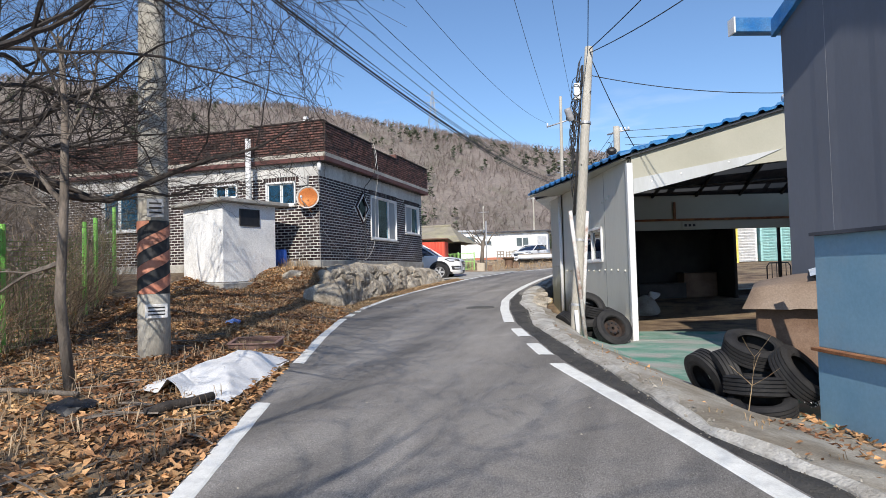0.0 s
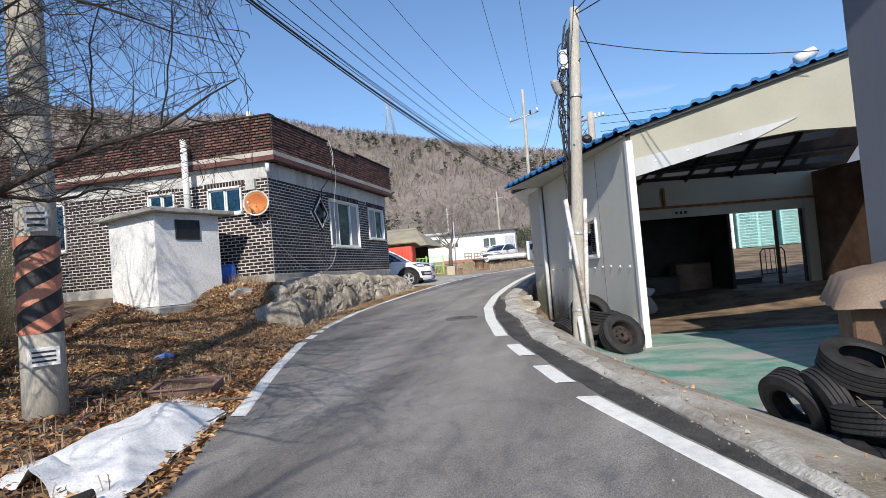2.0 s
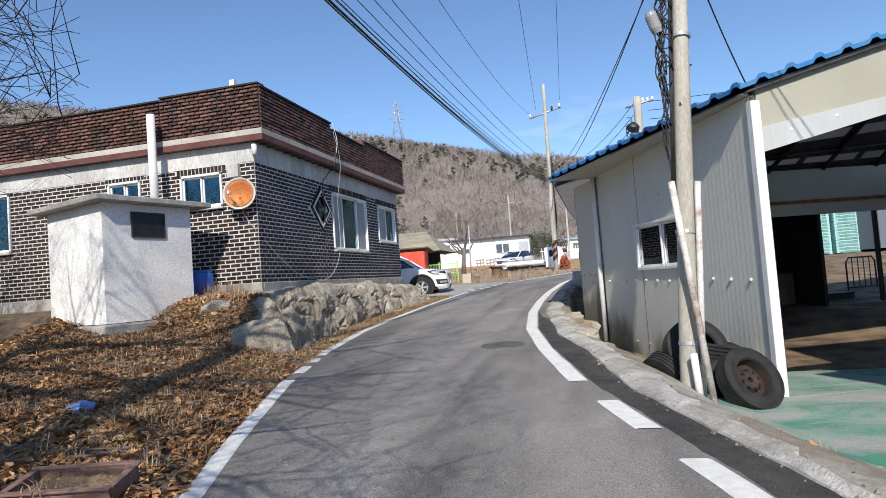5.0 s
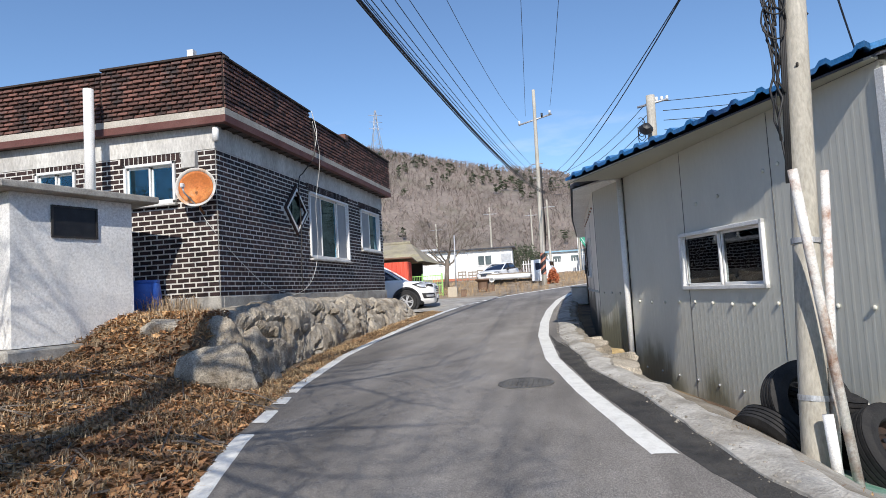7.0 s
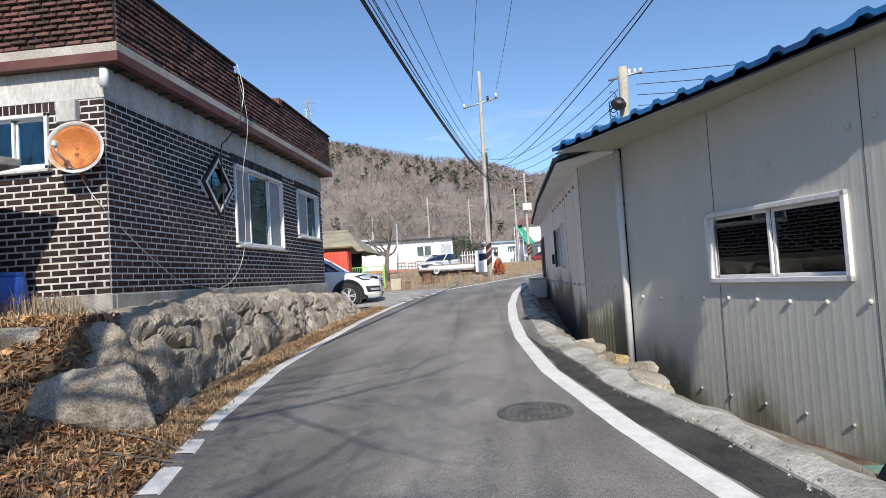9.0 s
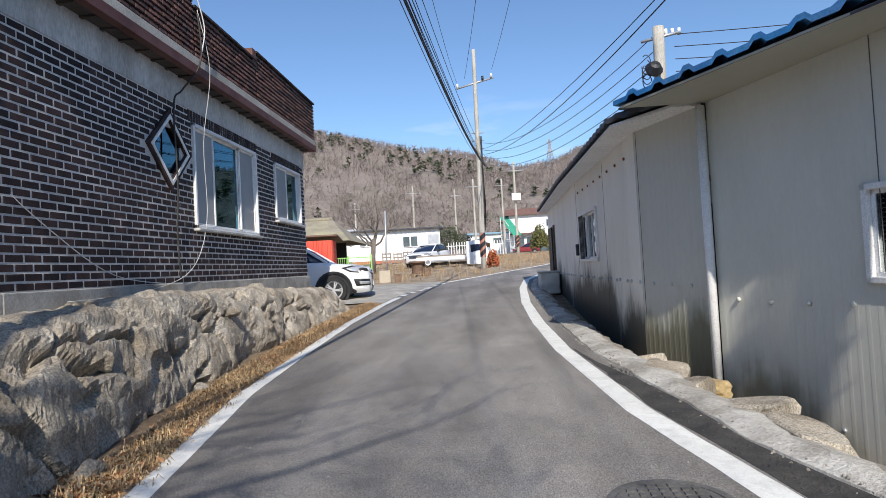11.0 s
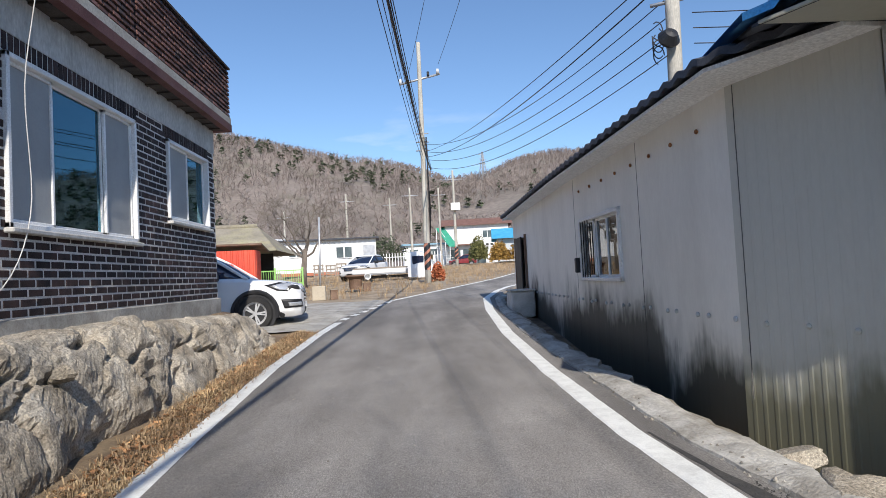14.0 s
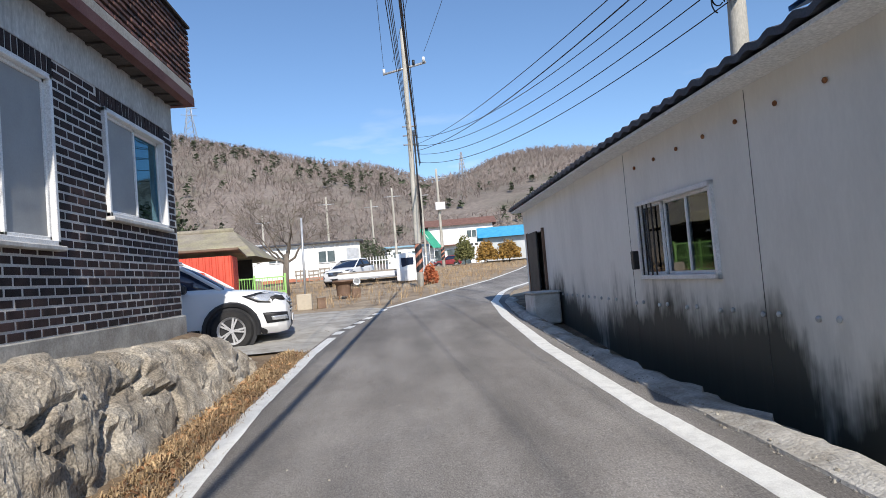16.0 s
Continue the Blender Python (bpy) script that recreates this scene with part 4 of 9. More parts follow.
wbox("roof_vent", (-8.25, 14.55, TOP + 0.1), (0.1, 0.1, 0.2), M["white"], roof)
# windows of the house
window(house, east @ Matrix.Translation((e_holes[0][0], 0, 2.49)), 2.24, 1.38, (0.3, 0.42, 0.28), curtain=(0, 2))
window(house, east @ Matrix.Translation((e_holes[1][0], 0, 2.82)), 1.52, 1.05, (0.5, 0.5), curtain=(0,))
window(house, south @ Matrix.Translation((s_holes[0][0], 0, 3.26)), 0.9, 0.65, (0.5, 0.5))
window(house, south @ Matrix.Translation((s_holes[1][0], 0, 3.55)), 0.75, 0.4, (0.5, 0.5))
window(house, south @ Matrix.Translation((s_holes[2][0], 0, 2.8)), 1.45, 1.2, (0.4, 0.6), curtain=())
# diamond window
dw = new("diamond_window")
dw.parent = house
inv = house.matrix_basis.inverted()
for r0, r1, y0, y1, mat, nm in ((1.12, 0.82, -0.035, 0.05, M["brick_dark"], "brick_surround"), (0.98, 0.86, -0.045, 0.06, M["white"], "window_frame")):
    bm = bmesh.new()
    ringv = []
    for sc, yy in ((r0, y0), (r1, y0), (r1, y1), (r0, y1)):
        ringv.append([bm.verts.new(inv @ east @ Vector((dia[0] + dia[2] * sc * cx, yy, dia[1] + dia[3] * sc * cz))) for cx, cz in ((0, -1), (1, 0), (0, 1), (-1, 0))])
    for i in range(4):
        for j in range(4):
            bm.faces.new((ringv[i][j], ringv[i][(j + 1) % 4], ringv[(i + 1) % 4][(j + 1) % 4], ringv[(i + 1) % 4][j]))
    part(nm, bm, mat, dw)
bm = bmesh.new()
for sc, yy in ((0.84, 0.02),):
    bm.faces.new([bm.verts.new(inv @ east @ Vector((dia[0] + dia[2] * sc * cx, yy, dia[1] + dia[3] * sc * cz))) for cx, cz in ((0, -1), (1, 0), (0, 1), (-1, 0))])
part("pane", bm, M["pane"], dw).visible_shadow = False
# same near-black board: the room's shade as a colour
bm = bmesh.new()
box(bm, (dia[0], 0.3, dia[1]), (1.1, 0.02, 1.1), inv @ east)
part("unlit_room_board", bm, M["unlit_dark"], dw)
# white vent box, flue pipe and downpipe elbow on the sunny wall
wbox("vent_box", (-8.35, HY - 0.05, 3.89), (0.24, 0.1, 0.26), M["frieze"], house, "small white meter box", bevel=0.01)
wrod("flue_pipe", [(-9.78, HY - 0.42, 2.9), (-9.78, HY - 0.42, 5.05)], 0.075, M["white"], house, 16, "tall white plastic flue pipe")
wrod("gutter_outlet", [(HX + 0.05, HY - 0.06, FR - 0.06), (HX + 0.05, HY - 0.06, FR - 0.26)], 0.05, M["white"], house, 12)

# ---- dish ----
dish = thing("satellite_dish", "round satellite dish gone rusty orange on the brick wall", "satellite dish", (-8.17, 14.62, 3.42))
bm = bmesh.new()
prof = []
for k in range(9):
    r = 0.25 * k / 8
    prof.append((max(r, 0.004), 0.055 * (k / 8) ** 2))
for k in range(8, -1, -1):
    r = 0.25 * k / 8
    prof.append((max(r, 0.004), 0.055 * (k / 8) ** 2 - 0.012))
aim = look((0, 0, 0), Vector((-0.3, 1.0, -0.12))) @ pose(0, 0, 0.0)
lathe(bm, prof, 36, Matrix.Translation((0, -0.18, 0)) @ aim)
part("reflector", bm, M["dish"], dish, "rust-streaked round reflector", True)
bm = bmesh.new()
lathe(bm, [(0.252, 0.054), (0.275, 0.066), (0.292, 0.08), (0.297, 0.078), (0.297, 0.068), (0.275, 0.052), (0.252, 0.044)], 36, Matrix.Translation((0, -0.18, 0)) @ aim)
part("rim", bm, M["dish_rim"], dish, "pale rim with rust stains", True)
rod("feed_arm", [(0.02, -0.2, -0.28), (-0.03, -0.46, -0.1), (-0.04, -0.48, -0.02)], 0.012, M["steel"], dish)
bar("receiver", (-0.04, -0.48, 0.0), (0.045, 0.08, 0.07), M["white"], dish, 0.015)
rod("bracket", [(0, -0.2, -0.05), (0, -0.1, -0.3), (0, 0.07, -0.42)], 0.02, M["rust"], dish)

# ---- white shed ----
SR = -15.0
shed = thing("outhouse", "small white plastered outhouse with a flat concrete roof", "shed", (-9.12, 12.14, 1.3), SR)
W1, L1, HT = 1.42, 1.6, 1.84
bm = bmesh.new()
sm = pose(0, 0, 0)
box(bm, (-W1 / 2, L1 / 2, HT / 2), (W1, L1, HT))
part("wall", bm, M["white_wall"], shed)
bm = bmesh.new()
box(bm, (-W1 / 2 + 0.03, L1 / 2 + 0.06, HT + 0.05), (W1 + 0.42, L1 + 0.5, 0.09), Matrix.Rotation(radians(-1.5), 4, "Y"), 0.012)
part("roof_slab", bm, M["concrete"], shed, "thin weathered concrete roof slab")
bm = bmesh.new()
box(bm, (0.004, 0.78, HT - 0.32), (0.02, 0.56, 0.36))
hole = part("window", bm, M["black"], shed, "small dark window")
for c, s in (((0.01, 0.78, HT - 0.13), (0.03, 0.6, 0.025)), ((0.01, 0.78, HT - 0.51), (0.03, 0.6, 0.025)), ((0.01, 0.49, HT - 0.32), (0.03, 0.025, 0.4)), ((0.01, 1.07, HT - 0.32), (0.03, 0.025, 0.4))):
    bar("frame", c, s, M["steel_dark"], hole)
bm = bmesh.new()
box(bm, (-W1 / 2 - 0.25, L1 / 2 + 0.1, -0.2), (W1 + 0.8, L1 + 0.5, 0.38), None, 0.03)
part("base_slab", bm, M["concrete"], shed, "cracked concrete base slab")
bin_ = thing("barrel", "blue plastic barrel beside the brick wall", "barrel", (-9.0, 14.3, 1.5))
bm = bmesh.new()
lathe(bm, [(0.004, 0), (0.2, 0), (0.23, 0.08), (0.24, 0.3), (0.22, 0.52), (0.2, 0.56), (0.004, 0.56)], 24)
part("body", bm, M["blue"], bin_, smooth=True)
bm = bmesh.new()
lathe(bm, [(0.18, 0.55), (0.215, 0.55), (0.215, 0.59), (0.18, 0.59)], 24)
part("rim", bm, M["blue"], bin_)


# ---- garage, its side wall, and the long barn ----
def ribbed(bm, m, u0, u1, v0, v1, pitch=0.12, proud=0.012, thick=0.05, top=None, holes=()):
    """Profiled sheet: shallow ribs run upright. top(u) gives the height of the upper edge."""
    us = []
    u = u0
    while u < u1 - 1e-6:
        us += [(u, 0), (min(u + pitch * 0.55, u1), 0), (min(u + pitch * 0.65, u1), 1), (min(u + pitch * 0.9, u1), 1)]
        u += pitch
    us.append((u1, 0))
    keep = sorted({*(round(a, 4) for a, _ in us)} | {round(h[k], 4) for h in holes for k in (0, 1)})
    lift = {round(a, 4): r for a, r in us}
    for a, b in zip(keep, keep[1:]):
        if b - a < 1e-4:
            continue
        ra, rb = lift.get(a, 0), lift.get(b, 0)
        bands = [(v0, None)]
        mid = (a + b) / 2
        segs = [(v0, None)]
        for h in holes:
            if h[0] < mid < h[1]:
                segs = [(v0, h[2]), (h[3], None)]
        for lo, hi in segs:
            ta, tb = (hi, hi) if hi is not None else ((top(a), top(b)) if top else (v1, v1))
            vs = [bm.verts.new(m @ Vector(p)) for p in ((a, -proud * ra, lo), (b, -proud * rb, lo), (b, -proud * rb, tb), (a, -proud * ra, ta))]
            bm.faces.new(vs)
            vs2 = [bm.verts.new(m @ Vector(p)) for p in ((b, thick, lo), (a, thick, lo), (a, thick, ta), (b, thick, tb))]
            bm.faces.new(vs2)
            bm.faces.new((vs[3], vs[2], vs2[3], vs2[2]))
            bm.faces.new((vs[1], vs[0], vs2[1], vs2[0]))


def knobs(parent, m, places, mat, r=0.03):
    for u, v in places:
        bm = bmesh.new()
        bmesh.ops.create_uvsphere(bm, u_segments=10, v_segments=6, radius=r)
        bmesh.ops.scale(bm, vec=(1, 0.7, 1), verts=bm.verts)
        bmesh.ops.translate(bm, vec=(0, -0.012, 0), verts=bm.verts)
        bm.transform(m @ Matrix.Translation((u, 0, v)))
        wpart("bolt_cap", bm, mat, parent, smooth=True)


PA, PD = Vector((-0.17, 11.74, 0)), Vector((-1.87, 16.67, 0))
GW = (PA - PD).length
gside = face_on(PD, PA - PD)                    # seen from the lane: from the far end to the open front
gdir = (PA - PD).normalized()
gright = Vector((0.945, 0.326, 0)).normalized()
gfront = face_on(PA, gright)
garage = thing("garage", "open-fronted workshop of pale metal sheets under a blue roof", "garage", (1.5, 14.5, 0.05))
gtop = lambda u: 3.36
ghole = (GW * (1 - (15.05 - 11.74) / 4.93), GW * (1 - (13.33 - 11.74) / 4.93), 1.5, 2.25)
bm = bmesh.new()
ribbed(bm, gside, 0, GW, -0.1, 3.36, 0.1, 0.0008, 0.06, None, [ghole])
bmesh.ops.remove_doubles(bm, verts=bm.verts, dist=0.0003)
side = wpart("wall", bm, M["panel_mould"], garage, "pale grey ribbed metal side wall with mould at the foot")
window(garage, gside @ Matrix.Translation((ghole[0], 0, ghole[2])), ghole[1] - ghole[0], 0.75, (0.5, 0.5), sill=False, pane=M["pane_clear"], frame_w=0.05)
knobs(side, gside, [(0.3 + k * 0.42, 1.33 + 0.01 * math.sin(k * 5)) for k in range(12)] + [(3.6, 2.75), (3.85, 2.78), (4.05, 2.82), (2.2, 2.6), (2.7, 2.62)], M["panel_mould"], 0.024)
knobs(side, gside, [(0.4 + k * 0.5, 0.32) for k in range(10)], M["steel"], 0.02)
for u in (1.85, 3.72):
    bm = bmesh.new()
    box(bm, (u, -0.002, 1.65), (0.005, 0.006, 3.4), gside)
    wpart("seam", bm, M["iron"], side)
# corner post and front beam
bm = bmesh.new()
box(bm, (0.03, -0.01, 1.62), (0.11, 0.1, 3.34), gfront, 0.006)
wpart("post", bm, M["white"], garage, "white folded-metal corner post")


def gz(u):
    return 3.36 + 0.335 * u                      # underside of the roof along the front


FL = 6.4
E0, E1, E2 = Vector((-2.79, 16.72, 0)), Vector((-0.27, 11.58, 0)), Vector((5.9, 13.7, 0))


def groof(x, y):
    return 3.44 + 0.2557 * (x + 0.25) + 0.1198 * (y - 11.6)


bm = bmesh.new()
q = lambda u, y, z: gfront @ Vector((u, y, z))
tops = [(u, groof((gfront @ Vector((u, 0, 0))).x, (gfront @ Vector((u, 0, 0))).y) - 0.03) for u in (FL, 0.08)]
pts = [(0.08, 2.72), (2.15, 3.2), (2.9, 3.28), (FL, 3.3), tops[0], tops[1]]
a = [bm.verts.new(q(u, 0.0, z)) for u, z in pts]
b = [bm.verts.new(q(u, 0.12, z)) for u, z in pts]
bm.faces.new(a)
bm.faces.new(b[::-1])
for k in range(len(pts)):
    bm.faces.new((a[k], b[k], b[(k + 1) % len(pts)], a[(k + 1) % len(pts)]))
beam = wpart("front_panel", bm, M["panel_cream"], garage, "cream sheet-metal panel over the opening")
bm = bmesh.new()
pts = [(0.1, 2.72), (0.1, 3.0), (2.9, 3.5), (2.15, 3.2)]
a = [bm.verts.new(q(u, -0.02, z)) for u, z in pts]
b = [bm.verts.new(q(u, 0.0, z)) for u, z in pts]
bm.faces.new(a)
for k in range(4):
    bm.faces.new((a[k], b[k], b[(k + 1) % 4], a[(k + 1) % 4]))
wpart("flashing", bm, M["panel_grey"], beam)
knobs(beam, gfront, [(0.45, 2.95), (1.0, 3.08), (1.9, 3.27)], M["white"], 0.025)
# roof: blue profiled sheet, falling towards the lane
chord = (E2 - E0).normalized()
ribs = Vector((-chord.y, chord.x, 0))
sE1 = (E1 - E0).dot(chord)
sEnd = (E2 - E0).dot(chord)


def eave(s):
    return E0.lerp(E1, s / sE1) if s < sE1 else E1.lerp(E2, (s - sE1) / (sEnd - sE1))


def roof_skin(name, s0, s1, w0, w1, lift, mat, parent, pitch=0.27, rib=0.045, thick=0.05):
    """Profiled sheet over the workshop, its ribs running up from the eave."""
    bm = bmesh.new()
    rows, s = [], s0
    while s < s1 - 0.02:
        for f, h in ((0, 0), (0.55, 0), (0.68, rib), (0.87, rib)):
            t = min(s + f * pitch, s1)
            row = []
            for w in (w0, w1):
                p = eave(t) + ribs * w
                row.append((p.x, p.y, groof(p.x, p.y) + lift + h))
            rows.append(row)
        s += pitch
    top = [[bm.verts.new(p) for p in r] for r in rows]
    low = [[bm.verts.new((p[0], p[1], p[2] - thick)) for p in r] for r in rows]
    for k in range(len(rows) - 1):
        bm.faces.new((top[k][0], top[k + 1][0], top[k + 1][1], top[k][1]))
        bm.faces.new((low[k][1], low[k + 1][1], low[k + 1][0], low[k][0]))
        bm.faces.new((top[k + 1][0], top[k][0], low[k][0], low[k + 1][0]))
        bm.faces.new((top[k][1], top[k + 1][1], low[k + 1][1], low[k][1]))
    return wpart(name, bm, mat, parent)


roof_skin("roof", 0, sEnd, 0, 4.1, 0.03, M["blue_roof"], garage)
# added near-black sheet: the shade under the roof as a colour
roof_skin("dark_underside", 0.05, sEnd - 0.05, 0.06, 2.6, -0.06, M["dark_roof"], garage, 0.3, 0.0, 0.02)


def fall(u, f):
    """A point of the rear slope: f runs from the ridge to the lintel."""
    r = gfront @ Vector((u, 2.95, 0))
    p = gfront @ Vector((u, 2.95 + 3.1 * f, 0))
    return p.x, p.y, groof(r.x, r.y) * (1 - f) + 3.36 * f


def rear_sheet(name, u0, u1, f0, f1, mat):
    bm = bmesh.new()
    n = 6
    rows = [[bm.verts.new(fall(u0 + (u1 - u0) * i / n, f)) for f in (f0, f1)] for i in range(n + 1)]
    low = [[bm.verts.new(v.co - Vector((0, 0, 0.012))) for v in r] for r in rows]
    for i in range(n):
        bm.faces.new((rows[i][0], rows[i + 1][0], rows[i + 1][1], rows[i][1]))
        bm.faces.new((low[i][1], low[i + 1][1], low[i + 1][0], low[i][0]))
        bm.faces.new((rows[i + 1][0], rows[i][0], low[i][0], low[i + 1][0]))
        bm.faces.new((rows[i][1], rows[i + 1][1], low[i + 1][1], low[i][1]))
    return wpart(name, bm, mat, garage)


# rear slope in the same near-black, so the ceiling looks unlit
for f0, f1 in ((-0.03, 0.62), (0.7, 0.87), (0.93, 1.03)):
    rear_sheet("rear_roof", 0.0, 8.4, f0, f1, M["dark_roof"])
for f0, f1, strips in ((0.62, 0.7, ((0.3, 1.35), (1.5, 2.6), (2.75, 3.85), (4.0, 5.1), (5.25, 6.3), (6.45, 7.5))), (0.87, 0.93, ((0.6, 1.75), (1.95, 3.05), (3.25, 4.5), (4.65, 5.8), (5.95, 7.0), (7.15, 8.2)))):
    last_u = 0.0
    for a, b in strips + ((8.4, 8.4),):
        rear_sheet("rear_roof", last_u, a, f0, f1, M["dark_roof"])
        if b > a:
            rear_sheet("skylight", a, b, f0, f1, M["skylight"])
        last_u = b
for f in (0.28, 0.55, 0.8, 0.98):
    a, b = fall(0.1, f), fall(8.2, f)
    wrod("purlin", [(a[0], a[1], a[2] - 0.06), (b[0], b[1], b[2] - 0.06)], 0.035, M["steel_dark"], garage, 4)
for u in (1.45, 2.7, 3.95, 5.2, 6.4):
    a, b = fall(u, 0.02), fall(u, 1.0)
    wrod("rafter", [(a[0], a[1], a[2] - 0.08), (b[0], b[1], b[2] - 0.08)], 0.045, M["steel_dark"], garage, 4)
# pale soffit between the side wall and the eave
bm = bmesh.new()
slab(bm, [(E0.x + 0.06, E0.y - 0.06, 3.36), (E1.x + 0.02, E1.y + 0.1, 3.385), (PA.x - 0.005, PA.y, 3.385), (PD.x, PD.y, 3.36)], 0.02)
wpart("soffit", bm, M["panel_cream"], garage)
# rafters inside
for k in range(5):
    a = gfront @ Vector((1.0 + k * 1.15, 0.3, 0))
    b = gfront @ Vector((1.0 + k * 1.15, 2.9, 0))
    wrod("rafter", [(a.x, a.y, groof(a.x, a.y) - 0.14), (b.x, b.y, groof(b.x, b.y) - 0.14)], 0.05, M["steel_dark"], garage, 4)
# inner end: cream lintel over a wide opening, dark store behind, open yard at the right
GD = 6.0
inner = new("inner_wall")
inner.parent = garage
bm = bmesh.new()
box(bm, (4.15, GD, 2.86), (8.1, 0.1, 0.96), gfront)
wpart("lintel", bm, M["panel_cream"], inner)
bm = bmesh.new()
box(bm, (4.15, GD - 0.08, 2.66), (7.8, 0.05, 0.06), gfront)
wpart("rail", bm, M["rust"], inner)
bm = bmesh.new()
box(bm, (3.3, GD - 0.1, 2.9), (0.06, 0.05, 0.5), gfront)
wpart("strut", bm, M["rust"], inner)
bm = bmesh.new()
box(bm, (3.72, GD - 0.09, 2.5), (0.42, 0.02, 0.14), gfront)
plate = wpart("sign", bm, M["panel_cream"], inner)
for k in range(3):
    bm = bmesh.new()
    box(bm, (3.6 + k * 0.12, GD - 0.103, 2.5), (0.07, 0.006, 0.07), gfront)
    wpart("lettering_bar", bm, M["steel_dark"], plate)
# store walls coloured near-black, so its shade is in the colour
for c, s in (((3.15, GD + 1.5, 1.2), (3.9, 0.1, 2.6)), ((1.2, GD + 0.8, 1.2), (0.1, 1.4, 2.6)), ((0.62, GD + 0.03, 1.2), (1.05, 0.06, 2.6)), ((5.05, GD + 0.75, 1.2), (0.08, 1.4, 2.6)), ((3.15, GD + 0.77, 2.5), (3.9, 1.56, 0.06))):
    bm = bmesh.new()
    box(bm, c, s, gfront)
    wpart("unlit_store_wall", bm, M["unlit_dark"], inner)
# dark brown where the wall is olive-tan: its dimness is in the colour
bm = bmesh.new()
box(bm, (7.45, 3.0, 1.6), (0.1, 6.0, 3.4), gfront)
wpart("wall", bm, M["brown"], garage)
bm = bmesh.new()
box(bm, (7.25, GD, 1.3), (0.3, 0.12, 2.6), gfront)
wpart("jamb", bm, M["panel_cream"], inner)
for u in (5.05, 6.35, 7.08):
    bm = bmesh.new()
    box(bm, (u, GD + 0.1, 1.25), (0.07, 0.07, 2.5), gfront)
    wpart("upright", bm, M["steel_dark"], inner)
bm = bmesh.new()
box(bm, (6.1, GD + 0.1, 2.42), (2.1, 0.06, 0.06), gfront)
wpart("crossbar", bm, M["steel_dark"], inner)
# floor inside, its brown lowered to near-black to stand for shade
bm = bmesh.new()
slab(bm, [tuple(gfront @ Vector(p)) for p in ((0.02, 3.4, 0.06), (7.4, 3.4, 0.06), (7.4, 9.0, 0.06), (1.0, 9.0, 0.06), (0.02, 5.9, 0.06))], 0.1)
tagged(part("garage_floor", bm, M["floor_brown"]), "dirty brown concrete floor inside the workshop, darkened for shade", "floor", kind="structure")
bm = bmesh.new()
slab(bm, [tuple(gfront @ Vector(p)) for p in ((0.02, -0.1, 0.055), (7.4, -0.1, 0.055), (7.4, 3.4, 0.055), (0.02, 3.4, 0.055))], 0.1)
tagged(part("garage_threshold", bm, M["floor_green"]), "green-painted concrete just inside the workshop", "floor", kind="structure")
# gutter end, downpipe at the far end of the side wall
wrod("downpipe", [(PD.x - 0.07, PD.y - 0.03, 3.3), (PD.x - 0.07, PD.y - 0.03, 0.15)], 0.045, M["white"], garage, 12, "white plastic downpipe")
wrod("eave_pipe", [(E2.x - 3.2, E2.y - 0.9, 4.45), (E2.x - 2.9, E2.y - 0.75, 4.6)], 0.09, M["white"], garage)

# ---- things in the workshop ----
def stack(name, u, y, z, w, d, h, mat, label, cat):
    p = gfront @ Vector((u, y, z))
    ob = thing(name, label, cat, tuple(p), 19)
    bar("body", (0, 0, h / 2), (w, d, h), mat, ob, 0.02)
    bar("top", (0, 0, h + 0.012), (w + 0.04, d + 0.04, 0.024), M["steel_dark"], ob, 0.005)
    return ob


stack("workbench", 3.2, GD + 1.0, 0.06, 1.4, 0.6, 0.8, M["steel_dark"], "dark workbench in the unlit store", "workbench")
stack("tool_cabinet", 4.4, GD + 1.1, 0.06, 1.0, 0.5, 1.1, M["brown"], "dark brown tool cabinet against the back", "cabinet")
stack("engine_block", 5.9, GD + 1.2, 0.06, 0.9, 0.6, 0.55, M["black"], "heap of black machine parts by the opening", "machine parts")
stack("crate", 6.8, GD + 1.0, 0.06, 0.5, 0.4, 0.4, M["terracotta"], "red plastic crate with dirty machine parts", "crate")
p = gfront @ Vector((2.0, 4.9, 0.06))
saw = thing("sack", "pale torn sack slumped on the workshop floor", "sack", tuple(p))
bm = bmesh.new()
bmesh.ops.create_icosphere(bm, subdivisions=3, radius=0.3)
for v in bm.verts:
    v.co = Vector((v.co.x * (1.2 - v.co.z), v.co.y * (1.2 - v.co.z), max(0, v.co.z + 0.22) * 1.1)) + Vector(noise.noise_vector(v.co * 5)) * 0.03
part("cloth", bm, M["concrete"], saw, smooth=True)
p = gfront @ Vector((2.35, 5.4, 0.06))
lampy = thing("work_lamp", "tilted white-shaded work lamp on a thin stand", "lamp", tuple(p))
rod("stand", [(0, 0, 0), (0, 0, 0.55)], 0.015, M["steel_dark"], lampy)
bm = bmesh.new()
lathe(bm, [(0.02, 0.0), (0.2, -0.14), (0.21, -0.14), (0.03, 0.02)], 20, pose(0.0, 0, 0.62, 20, -25, 0))
part("shade", bm, M["white"], lampy)
# bed-end frame seen against the light, and pallets stacked in the yard beyond
p = gfront @ Vector((7.42, GD + 2.0, 0.06))
fr = thing("bed_frame", "black tubular bed frame standing in the rear opening", "bed frame", tuple(p), 19)
rod("hoop", [(-0.38, 0, 0), (-0.38, 0, 1.22), (-0.3, 0, 1.33), (0.3, 0, 1.33), (0.38, 0, 1.22), (0.38, 0, 0)], 0.02, M["black"], fr)
for k in range(4):
    rod("bar", [(-0.22 + 0.15 * k, 0, 0.6), (-0.22 + 0.15 * k, 0, 1.32)], 0.012, M["black"], fr)
